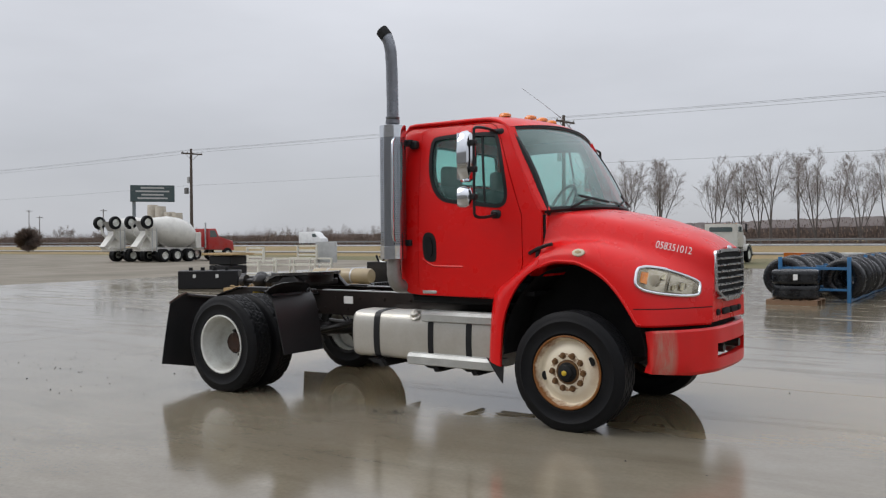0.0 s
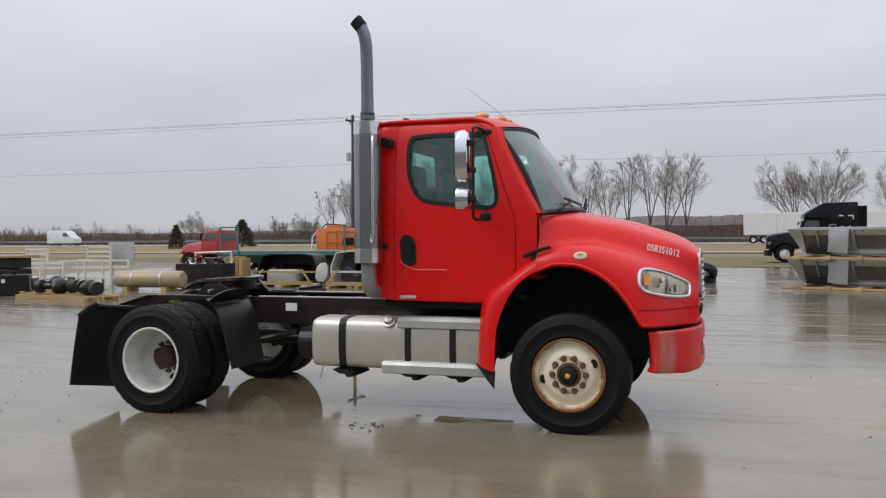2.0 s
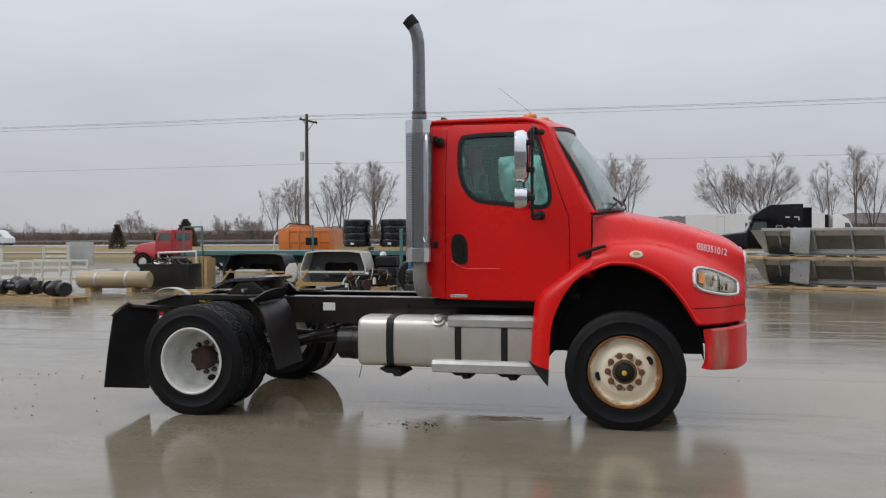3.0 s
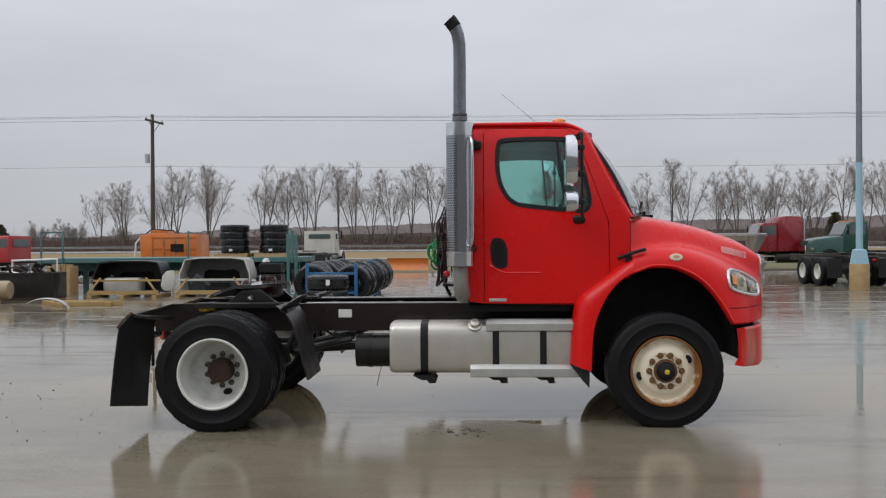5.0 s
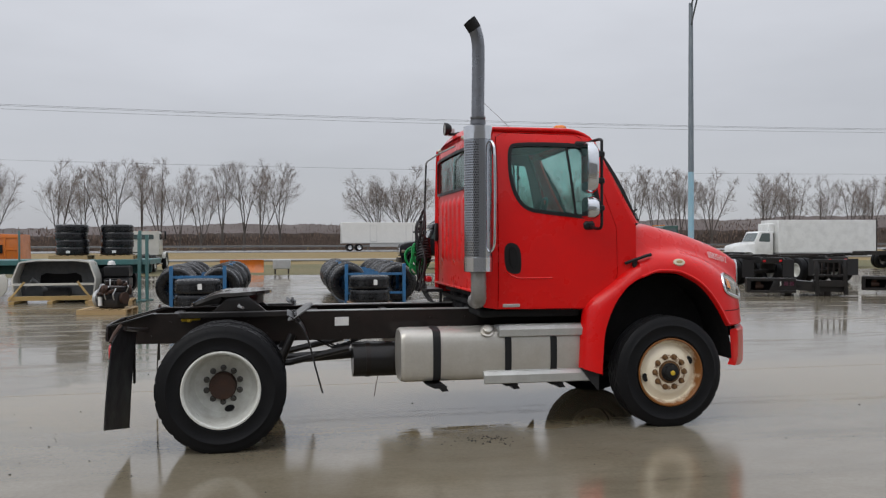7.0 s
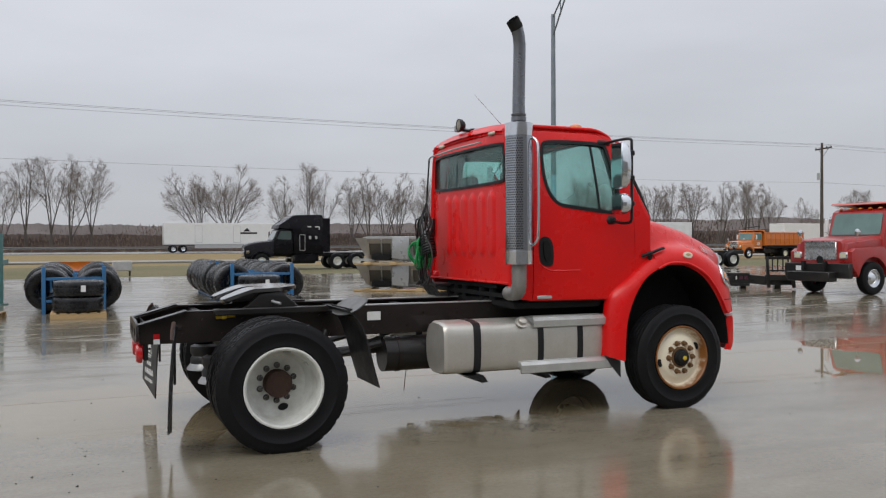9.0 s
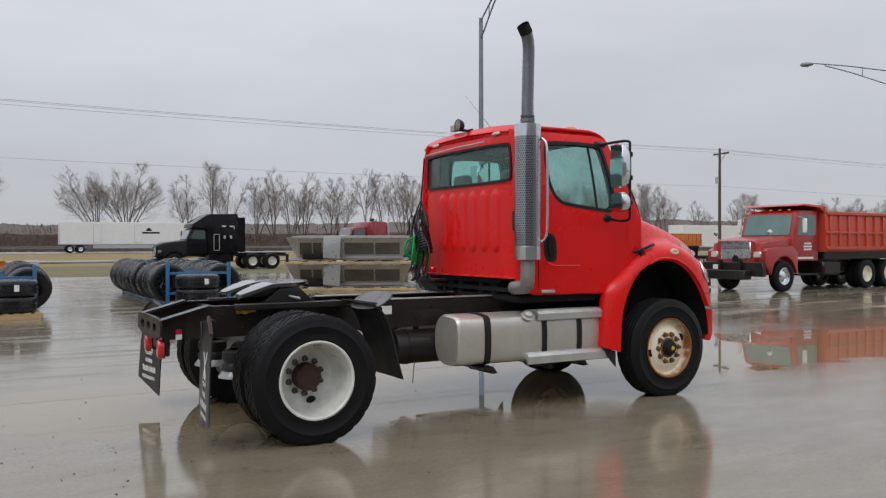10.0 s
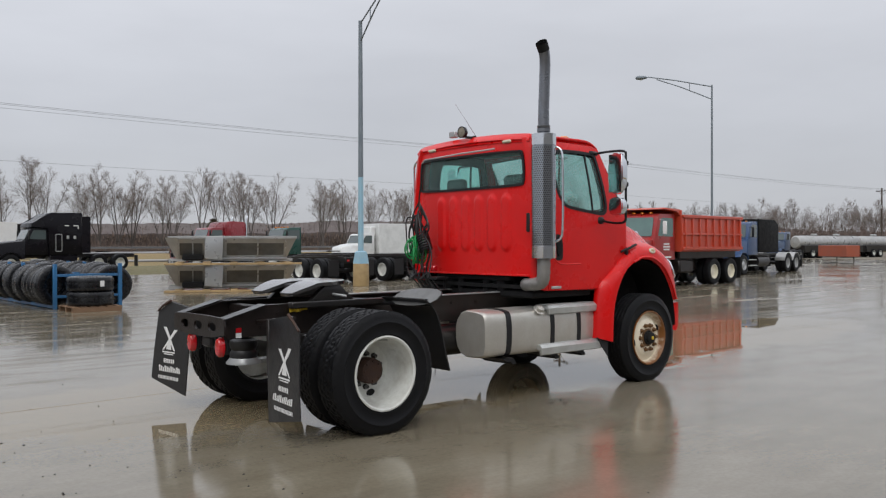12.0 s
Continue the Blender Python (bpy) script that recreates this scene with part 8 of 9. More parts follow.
def shell(x, y, rz, mat, w, h, label, z=0.22):
    """A cut-off cab: roof, pillars and sill round a deep opening with a bulkhead inside."""
    s = thing("cab_shell", label, "cab shell", pose(x, y, z, 0, 0, rz), "cab shells")
    outer = eased([(-w / 2, 0.0), (w / 2, 0.0), (w / 2 + 0.06, h * 0.5), (w / 2 - 0.12, h * 0.95), (w / 4, h), (-w / 4, h), (-w / 2 + 0.12, h * 0.95), (-w / 2 - 0.06, h * 0.5)], 0.06)
    part("shell", Form().sheet(outer, [grown(outer, -0.04)], 1.02, lambda u, v, w_: Vector((u, w_ + 0.10 * (v / h), v))), mat, s)
    hole = rounded([(-w * 0.26, h * 0.30), (w * 0.30, h * 0.30), (w * 0.27, h * 0.66), (w * 0.02, h * 0.60), (-w * 0.24, h * 0.66)], 1)
    part("bulkhead", Form().sheet(grown(outer, -0.04), [hole], 0.03, lambda u, v, w_: Vector((u, 0.80 + w_, v))), M["cloth"] if mat is not M["plastic"] else M["plastic"], s, "grey inner bulkhead")
    part("dark_inside", Form().sheet(grown(outer, -0.03), [], 0.02, lambda u, v, w_: Vector((u, 0.98 + w_, v))), M["dark"], s)
    part("floor_tunnel", Form().prism([(0.15, 0.05), (0.15, h * 0.18), (0.7, h * 0.26), (0.78, 0.05)], -w * 0.16, w * 0.16, "yz", 0.03), M["plastic"], s)
    part("lining", Form().tube([(-w * 0.38, 0.3, h * 0.25), (-w * 0.30, 0.35, h * 0.5), (-w * 0.12, 0.4, h * 0.2)], 0.05, 6), M["cloth"], s)
    part("sill_bar", Form().box((-w * 0.5, -0.02, h * 0.34), (w * 0.5, 0.03, h * 0.40), 0.005), M["timber_yellow"] if mat is M["plastic"] else mat, s)
    return s


def dolly(x, y, rz, w, label="yellow timber cradle under a cab shell"):
    d = thing("cradle", label, "cradle", pose(x, y, 0, 0, 0, rz), "cradles")
    for yy in (-0.35, 0.9):
        part("beam", Form().box((-w / 2, yy - 0.04, 0.10), (w / 2, yy + 0.04, 0.22), 0.005), M["timber_yellow"], d)
    for k in range(3):
        xx = -w / 2 + 0.1 + k * (w - 0.2) / 2
        part("cross", Form().box((xx - 0.07, -0.5, 0.0), (xx + 0.07, 1.0, 0.08), 0.005), M["timber_yellow"], d)
    for side in (-1, 1):
        part("strut", Form().tube([(side * w / 2, -0.40, 0.10), (side * (w / 2 - 0.40), -0.32, 0.62)], 0.035, 4), M["timber_yellow"], d)
    return d


shell(-12.75, 17.6, 3, M["plastic"], 2.1, 0.98, "black moulded cab shell on a timber cradle", 0.16)
dolly(-12.75, 17.6, 3, 2.2)
shell(-9.98, 17.6, 2, paint("old_white_paint", (0.56, 0.55, 0.50)), 2.15, 1.12, "white open cab shell on a timber cradle", 0.12)
dolly(-9.98, 17.6, 2, 2.2)
solid("white_door", Form().prism(rounded([(0, 0.2), (0.45, 0.2), (0.5, 0.85), (0.1, 0.8)], 1), 0, 0.08, "xz", 0.01), paint("old_white_paint", (0.56, 0.55, 0.50)), "white cab door leaning beside the shells", "door panel", pose(-11.7, 17.6, 0.0))
for k, (x, y, rz) in enumerate(((-12.9, 14.5, 4), (-12.3, 13.9, 14))):
    solid("yellow_timber", Form().box((-0.9, -0.07, 0), (0.9, 0.07, 0.12), 0.006).box((-0.7, -0.3, 0.0), (-0.55, 0.3, 0.1), 0.006).box((0.5, -0.3, 0.0), (0.65, 0.3, 0.1), 0.006), M["timber_yellow"], "yellow timber frame lying on wet concrete", "timber", pose(x, y, 0, 0, 0, rz), "yellow timbers")


def engine(x, y, z, rz, label="greasy engine block on a pallet", s=1.0):
    e = thing("engine", label, "engine", pose(x, y, z, 0, 0, rz) @ Matrix.Scale(s, 4), "loose engines")
    part("block", Form().box((-0.45, -0.28, 0.05), (0.45, 0.28, 0.55), 0.05, 2), M["black_paint"], e)
    part("head", Form().box((-0.42, -0.20, 0.55), (0.42, 0.20, 0.75), 0.04, 2), M["rail"], e)
    part("fan_pulley", Form().cyl((0.45, 0, 0.35), (0.55, 0, 0.35), 0.2, None, 16), M["rust"], e)
    part("manifold", Form().tube([(-0.35, -0.32, 0.5), (0.1, -0.38, 0.52), (0.35, -0.34, 0.62)], 0.06, 8), M["rust"], e)
    part("oil_filter", Form().cyl((-0.2, -0.35, 0.1), (-0.2, -0.35, 0.4), 0.07, None, 12), M["white_mark"], e)
    for k in range(5):
        part("pipe", Form().tube([(-0.36 + 0.17 * k, -0.29, 0.30 + 0.04 * (k % 2)), (-0.30 + 0.17 * k, -0.42, 0.48), (-0.26 + 0.15 * k, -0.22, 0.80 - 0.03 * k)], 0.022, 6), M["soot"] if k % 2 else M["galv"], e)
    part("turbocharger", Form().lathe([(0.05, -0.10), (0.14, -0.07), (0.15, 0.02), (0.09, 0.08), (0.05, 0.12)], (0.05, -0.40, 0.66), 16, "x"), M["rust"], e)
    part("oil_pan", Form().box((-0.40, -0.2, -0.02), (0.36, 0.2, 0.08), 0.03), M["rail"], e)
    part("flywheel_housing", Form().cyl((-0.58, 0, 0.32), (-0.45, 0, 0.32), 0.3, None, 18), M["galv"], e)
    return e


for x, y, rz in ((-8.25, 16.9, 20), (-7.7, 13.4, -30)):
    pallet(x, y, rz * 0.2, "wooden pallet with an engine on it")
    engine(x + 0.10, y, 0.13, rz, s=0.72)
bt = thing("battery_stack", "stack of black plastic boxes on the ground", "boxes", pose(-8.45, 18.9, 0))
for k in range(3):
    part("box", Form().box((-0.36, -0.35, 0.35 * k), (0.36, 0.35, 0.35 * k + 0.32), 0.03), M["plastic"], bt)
part("dome", Form().lathe([(0.0005, 0.14), (0.09, 0.11), (0.12, 0.03), (0.12, 0)], (-0.2, 0, 1.05), 16, "z"), M["white_mark"], bt)

# pale tank, axles and racks at the left of the row
ct = thing("cream_tank", "faded cream cylindrical tank lying on blocks", "tank", pose(-17.45, 14.9, 0, 0, 0, 8) @ Matrix.Diagonal((0.90, 0.92, 0.80, 1)))
part("barrel", Form().lathe([(0.0005, -0.04), (0.30, 0.0), (0.34, 0.06), (0.34, 2.5), (0.30, 2.56), (0.0005, 2.6)], (0, 0, 0.46), 28, "x"), paint("cream_tank_paint", (0.36, 0.28, 0.16), 0.5, 0.9), ct)
for x in (0.4, 1.9):
    part("block", Form().box((x, -0.4, 0), (x + 0.2, 0.4, 0.16)), M["wood"], ct)
for x in (0.7, 1.8):
    part("hoop", Form().lathe([(0.34, x - 0.03), (0.35, x - 0.03), (0.35, x + 0.03), (0.34, x + 0.03)], (0, 0, 0.46), 28, "x"), M["galv"], ct)
for x, y, rz in ((-16.9, 11.6, 12), (-15.4, 11.2, -30), (-18.2, 12.9, 50)):
    pallet(x, y, rz, "pale pallet carrying an axle", 1.9, 1.0)
    ax_ = thing("loose_axle", "black drive axle on a pallet", "axle", pose(x, y, 0.13, 0, 0, rz), "loose axles")
    part("housing", Form().cyl((-0.55, 0, 0.2), (0.55, 0, 0.2), 0.09, None, 12).lathe([(0.0005, -0.34), (0.12, -0.26), (0.22, -0.12), (0.24, 0.05), (0.0005, 0.2)], (0.1, 0, 0.2), 18, "y"), M["black_paint"], ax_)
    for s in (-1, 1):
        part("drum", Form().cyl((s * 0.42, 0, 0.2), (s * 0.60, 0, 0.2), 0.2, 0.18, 20), M["black_paint"], ax_)


def steel_rack(x, y, rz, w, h, label):
    """A low stillage with a ladder-like headboard."""
    r = thing("steel_rack", label, "rack", pose(x, y, 0, 0, 0, rz), "steel racks")
    for xx in (0, w * 0.5, w):
        for yy in (0, 0.9):
            part("post", Form().box((xx - 0.035, yy - 0.035, 0), (xx + 0.035, yy + 0.035, h), 0.004), M["rack_white"], r)
    for z in (0.25, 0.62, h - 0.03):
        for yy in (0, 0.9):
            part("rail", Form().box((0, yy - 0.03, z - 0.035), (w, yy + 0.03, z + 0.035), 0.004), M["rack_white"], r)
    part("deck", Form().box((0, 0, 0.22), (w, 0.9, 0.26)), M["galv"], r)
    x0, x1 = w * 0.20, w * 0.66
    for z in (h + 0.12, h + 0.30, h + 0.49):
        part("head_rail", Form().box((x0, 0.86, z - 0.035), (x1, 0.94, z + 0.035)), M["rack_white"], r)
    for xx in (x0, x1):
        part("head_post", Form().box((xx - 0.035, 0.86, h - 0.1), (xx + 0.035, 0.94, h + 0.52)), M["rack_white"], r)
    return r


steel_rack(-24.1, 16.6, -3, 2.2, 0.82, "cream-white steel rack with a railed headboard")
steel_rack(-22.2, 17.6, -3, 2.4, 0.90, "cream-white steel rack with a railed headboard")
pb = thing("panel_board", "plain grey metal panel standing on the rack row", "panel", pose(-20.9, 18.75, 0))
part("sheet", Form().box((-0.05, 0, 0.70), (1.10, 0.04, 1.55), 0.005), M["galv"], pb)
part("leg", Form().box((0.1, 0, 0), (0.16, 0.04, 0.9)).box((0.8, 0, 0), (0.86, 0.04, 0.9)), M["galv"], pb)
bb = thing("battery_box", "long black plastic box on the concrete", "box", pose(-20.4, 11.4, 0, 0, 0, 38))
part("body", Form().box((0, -0.4, 0), (2.0, 0.4, 0.62), 0.03), M["plastic"], bb)
for k in range(4):
    part("fitting", Form().cyl((0.35 + 0.4 * k, 0, 0.62), (0.35 + 0.4 * k, 0, 0.72), 0.07, None, 10), M["soot"], bb)
for k in range(2):
    part("lamp", Form().box((0.5 + 0.75 * k, -0.41, 0.38), (0.6 + 0.75 * k, -0.40, 0.5), 0.01), M["white_mark"], bb)
for k in range(3):
    cs = solid("black_crate", Form().box((-0.5, -0.5, 0), (0.5, 0.5, 0.34), 0.03), M["plastic"], "black crate in a stack of three", "crate", pose(-21.6, 14.6, 0.36 * k, 0, 0, 5 * k), "black crates")
solid("crate_lid", Form().box((-0.75, -0.6, 0), (0.75, 0.6, 0.08), 0.01), M["wood"], "wooden board on top of the crates", "board", pose(-21.6, 14.6, 1.08, 0, 0, 8))
wt = thing("white_tank", "grey-white plastic tank among the scrap", "tank", pose(-13.6, 18.0, 0))
part("barrel", Form().box((0, -0.3, 0.1), (1.2, 0.3, 0.6), 0.12, 3), paint("old_white_paint", (0.56, 0.55, 0.50)), wt)
sk_ = thing("timber_crate", "upright crate of yellow boards", "crate", pose(-15.9, 19.0, 0))
for k in range(5):
    part("board", Form().box((0.16 * k, -0.3, 0), (0.16 * k + 0.13, 0.3, 0.95 + 0.06 * (k % 2)), 0.005), M["wood"], sk_)
rk = thing("pipe_frame", "white tubular frame standing in the scrap row", "frame", pose(-17.0, 18.6, 0))
part("tube_frame", Form().tube([(0, 0, 0), (0, 0, 1.15), (1.5, 0, 1.2), (1.5, 0, 0)], 0.04, 6).tube([(0, 0, 0.7), (1.5, 0, 0.75)], 0.035, 6), M["white_mark"], rk)

for x, y in ((-7.66, 17.75), (-7.52, 18.25)):
    solid("teal_post", Form().box((-0.045, -0.045, 0), (0.045, 0.045, 1.95), 0.006).box((-0.16, -0.16, 0), (0.16, 0.16, 0.03), 0.004), M["teal"], "upright teal steel post on a foot plate", "post", pose(x, y, 0), "teal posts")
fd = Form()
fd.rings([[(0.55 * math.cos(a) * s_, y, 0.34 * math.sin(a) * s_) for a in [math.pi * (0.04 + 0.80 * k / 14) for k in range(15)]] for y, s_ in ((-0.24, 0.96), (0.0, 1.0), (0.24, 0.97))], closed=False)
fd.rings([[(0.53 * math.cos(a) * s_, y, 0.32 * math.sin(a) * s_ + 0.004) for a in [math.pi * (0.04 + 0.80 * k / 14) for k in range(15)]] for y, s_ in ((-0.24, 0.96), (0.0, 1.0), (0.24, 0.97))], closed=False)
solid("loose_wing", fd, paint("old_white_paint", (0.56, 0.55, 0.50)), "loose pale grey wheel wing lying on wet concrete", "wing", pose(-12.5, 12.1, 0.0, 0, 0, 20))
bn = thing("scrap_bin", "open rusty black scrap bin full of parts", "bin", pose(-15.35, 16.75, 0, 0, 0, 4) @ Matrix.Diagonal((1.12, 1, 1.15, 1)))
part("floor_pan", Form().box((-0.75, -0.5, 0.02), (0.75, 0.5, 0.08), 0.005), M["rust"], bn)
for x0, y0, x1, y1 in ((-0.75, -0.5, 0.75, -0.46), (-0.75, 0.46, 0.75, 0.5), (-0.75, -0.46, -0.71, 0.46), (0.71, -0.46, 0.75, 0.46)):
    part("side", Form().box((x0, y0, 0.06), (x1, y1, 0.72), 0.006), M["black_paint"], bn)
brnd = random.Random(77)
for k in range(16):
    x, y = brnd.uniform(-0.6, 0.6), brnd.uniform(-0.35, 0.35)
    part("scrap", Form().tube([(x, y, 0.45), (x + brnd.uniform(-0.2, 0.2), y + brnd.uniform(-0.15, 0.15), 0.62 + 0.05 * (k % 3)), (x + brnd.uniform(-0.35, 0.35), y + brnd.uniform(-0.2, 0.2), brnd.uniform(0.68, 0.95))], brnd.uniform(0.02, 0.05), 6), (M["rust"], M["galv"], M["soot"], M["rail"])[k % 4], bn)

# far edge of the yard
pl = thing("snow_plow", "orange snow plow blade at the yard's edge", "plow", pose(-5.75, 39.4, 0) @ Matrix.Scale(0.78, 4))
part("blade", Form().rings([[(x, 0.25 * math.sin(2.6 * k / 8), 0.1 + 0.9 * k / 8) for k in range(9)] + [(x, 0.25 * math.sin(2.6 * k / 8) + 0.04, 0.1 + 0.9 * k / 8) for k in range(8, -1, -1)] for x in (-1.5, 1.5)]), om, pl)
for k in range(5):
    part("rib", Form().box((-1.4 + 0.7 * k, 0.2, 0.1), (-1.34 + 0.7 * k, 0.45, 0.95)), om, pl)
gb_ = thing("compressor", "small grey machine box on feet", "machine", pose(-3.6, 39.2, 0) @ Matrix.Scale(0.8, 4))
part("body", Form().box((-0.6, -0.4, 0.35), (0.6, 0.4, 1.0), 0.04), M["galv"], gb_)
for x in (-0.5, 0.4):
    part("foot", Form().box((x, -0.35, 0), (x + 0.1, 0.35, 0.35)), M["black_paint"], gb_)
cr_ = thing("red_container", "red slatted crate on a low stand", "crate", pose(60.8, 24.0, 0, 0, 0, 62))
part("body", Form().box((-1.7, -0.6, 0.55), (1.7, 0.6, 1.45), 0.02), paint("crate_red", (0.33, 0.07, 0.03), 0.6), cr_)
for k in range(7):
    part("slat", Form().box((-1.72, -0.63, 0.57 + 0.125 * k), (1.72, -0.60, 0.66 + 0.125 * k)), paint("crate_red", (0.33, 0.07, 0.03), 0.6), cr_)
for x in (-1.0, 1.0):
    part("stand", Form().box((x - 0.03, -0.66, 0.0), (x + 0.03, -0.60, 1.35)).box((x - 0.03, -0.66, 0.0), (x + 0.03, 0.60, 0.06)).box((x - 0.03, -0.60, 0.50), (x + 0.03, 0.60, 0.56)), M["black_paint"], cr_)


def tanker(x, y, rz, label):
    t = thing("tank_trailer", label, "trailer", pose(x, y, 0, 0, 0, rz), "tank trailers")
    part("barrel", Form().lathe([(0.0005, 0), (0.6, 0.05), (0.72, 0.2), (0.72, 10.8), (0.6, 10.95), (0.0005, 11)], (0, 0, 1.75), 24, "x"), M["stainless"], t)
    part("chassis", Form().box((0.3, -1.1, 0.62), (10.7, 1.1, 1.42), 0.03), M["black_paint"], t)
    part("catwalk", Form().box((1, -0.2, 2.45), (10, 0.2, 2.5)).box((3, -0.25, 2.5), (3.6, 0.25, 2.7), 0.05).box((7, -0.25, 2.5), (7.6, 0.25, 2.7), 0.05), M["galv"], t)
    for a in (1.6, 2.9):
        dual(t, a, "white")
    return t


tanker(81.8, 38.2, -10, "pale grey tank trailer parked far off")
tanker(94.0, 36.8, -10, "pale grey tank trailer parked far off")


# ---- lamp posts, power poles and cables ----
def lamp_post(x, y, arm, label, tall=10.15, size=1.0, stout=1.0, low="lamp_blue"):
    t = thing("street_lamp", label, "lamp post", pose(x, y, 0) @ Matrix.Scale(size, 4), "yard lamps")
    part("footing", Form().lathe([(0.0005, 0.86), (0.29, 0.85), (0.305, 0.83), (0.31, 0.0)], (0, 0, 0), 28, "z"), M["tan"], t, "tan painted concrete footing")
    part("collar", Form().rings([[(s * a, s * b, z) for a, b in ((-1, -1), (1, -1), (1, 1), (-1, 1))] for z, s in ((0.85, 0.225), (1.30, 0.165), (1.34, 0.11))]), M["lamp_blue"], t, "pale blue boot of the post")
    part("lower_post", Form().cyl((0, 0, 1.3), (0, 0, 4.2), 0.11 * stout, 0.10 * stout, 14), M[low], t)
    part("upper_post", Form().cyl((0, 0, 4.2), (0, 0, tall + 0.1), 0.10 * stout, 0.075 * stout, 14), M["lamp_steel"], t)
    d = Vector((arm[0], arm[1], 0)).normalized()
    e1 = Vector((0, 0, tall)) + d * 3.5 + Vector((0, 0, 0.75))
    part("arm_upper", Form().tube([(0, 0, tall), Vector((0, 0, tall + 0.45)) + d * 1.9, e1], 0.03, 6), M["lamp_steel"], t)
    part("arm_lower", Form().tube([(0, 0, tall - 0.7), Vector((0, 0, tall + 0.08)) + d * 1.7, Vector((0, 0, tall + 0.58)) + d * 3.0], 0.03, 6), M["lamp_steel"], t)
    part("arm_strut", Form().tube([Vector((0, 0, tall + 0.25)) + d * 1.2, Vector((0, 0, tall - 0.15)) + d * 1.2], 0.02, 5), M["lamp_steel"], t)
    hd = Form().lathe([(0.0005, 0.0), (0.10, 0.08), (0.17, 0.35), (0.15, 0.6), (0.0005, 0.72)], n=18, axis="x")
    hd.move(Matrix.Translation(e1 + Vector((0, 0, -0.02))) @ Matrix.Rotation(math.atan2(d.y, d.x), 4, "Z") @ Matrix.Diagonal((1, 1, 0.7, 1)))
    part("lamp_head", hd, M["lamp_steel"], t, "cobra-head lamp")
    part("lamp_glass", Form().lathe([(0.0005, -0.10), (0.11, -0.04), (0.13, 0.0)], n=16, axis="z").move(Matrix.Translation(e1 + d * 0.38 + Vector((0, 0, -0.10)))), M["lens"], t)
    return t


lamp_post(10.9, 20.0, (-0.30, -0.95), "tall yard lamp post with a pale blue foot")
lamp_post(50.0, 28.8, (-0.52, 0.85), "tall yard lamp post with a truss arm", 9.95, 1.37, 0.62, "lamp_steel")


def power_pole(x, y, h, gear=True):
    t = thing("power_pole", "dark wooden power pole with a crossarm", "power pole", pose(x, y, 0), "power poles")
    part("mast", Form().tube([(0, 0, 0), (0, 0, h * 0.5), (0.02, 0, h)], [0.17, 0.145, 0.11], 10), M["pole"], t)
    cross = Matrix.Rotation(radians(80), 4, "Z")
    part("crossarm", Form().box((-1.1, -0.22, h - 0.56), (1.1, -0.12, h - 0.43), 0.01).move(cross), M["pole"], t)
    for s in (-1.0, -0.45, 1.0):
        part("insulator", Form().lathe([(0.05, 0), (0.07, 0.06), (0.04, 0.12), (0.0005, 0.18)], (s, -0.17, h - 0.43), 8, "z").move(cross), M["galv"], t)
    part("brace", Form().tube([(-0.7, -0.17, h - 0.52), (0, -0.17, h - 1.15), (0.7, -0.17, h - 0.52)], 0.025, 4).move(cross), M["pole"], t)
    if gear:
        part("transformer", Form().cyl((-0.35, 0, h - 3.3), (-0.35, 0, h - 2.7), 0.16, None, 14), M["galv"], t)
    return t


POLES = ((-62.9, 47.2), (-23.9, 48.4), (55.4, 49.0), (134.0, 50.0))
for px_, py_ in POLES:
    power_pole(px_, py_, 10.5)
for px_, py_, h_ in ((-241.6, 160, 12.0), (-278.0, 160, 10.5), (-288.0, 162, 13.0)):
    power_pole(px_, py_, h_, False)
fl_ = thing("flood_lamp", "grey floodlight fixed to a wooden pole", "lamp", pose(-62.9, 47.2, 0))
part("housing", Form().box((-0.55, -0.42, 6.15), (-0.18, -0.12, 6.75), 0.04), M["dull_plate"], fl_)
part("bracket", Form().tube([(0, -0.15, 6.3), (-0.3, -0.25, 6.3)], 0.03, 6), M["galv"], fl_)


def cable(p0, p1, sag, r=0.013):
    p0, p1 = Vector(p0), Vector(p1)
    pts = []
    for k in range(25):
        f = k / 24
        p = p0.lerp(p1, f)
        p.z -= sag * 4 * f * (1 - f)
        pts.append(p)
    return Form().tube(pts, r, 4)


SPANS = [(-150.0, 45.6)] + list(POLES) + [(210.0, 51.0)]
for (ax0, ay0), (ax1, ay1) in zip(SPANS, SPANS[1:]):
    sg = 0.35 * ((ax1 - ax0) / 80) ** 2
    for dx, dy, z, rr_ in ((-0.1, -1.0, 10.25, 0.011), (-0.05, -0.45, 10.25, 0.010), (0.2, 1.0, 10.25, 0.011), (0.0, -0.12, 6.95, 0.009)):
        ob = solid("power_cable", cable((ax0 + dx, ay0 + dy, z), (ax1 + dx, ay1 + dy, z), sg, rr_), M["wire"], "thin black overhead power cable", "cable", None, "power cables")

rail = thing("guard_rail", "galvanised guard rail along the highway", "guard rail", kind="structure")
part("rail_beam", Form().prism([(131.2, 1.0), (131.25, 1.1), (131.2, 1.2), (131.25, 1.3), (131.3, 1.3), (131.3, 1.0)], -500, 500, "yz"), M["dull_plate"], rail)
gp = Form()
for k in range(160):
    gp.box((-400 + 5 * k, 131.3, 0.3), (-399.85 + 5 * k, 131.45, 1.3))
part("rail_post", gp, M["dull_plate"], rail)["kind"] = "stuff"
bl = thing("billboard", "dark billboard on a steel post far off", "billboard", pose(-143.2, 104.0, 0.6, 0, 0, 52))
part("board", Form().box((-4.3, -0.3, 9.0), (4.3, 0.3, 12.4), 0.05), paint("billboard_green", (0.022, 0.05, 0.055), 0.5), bl)
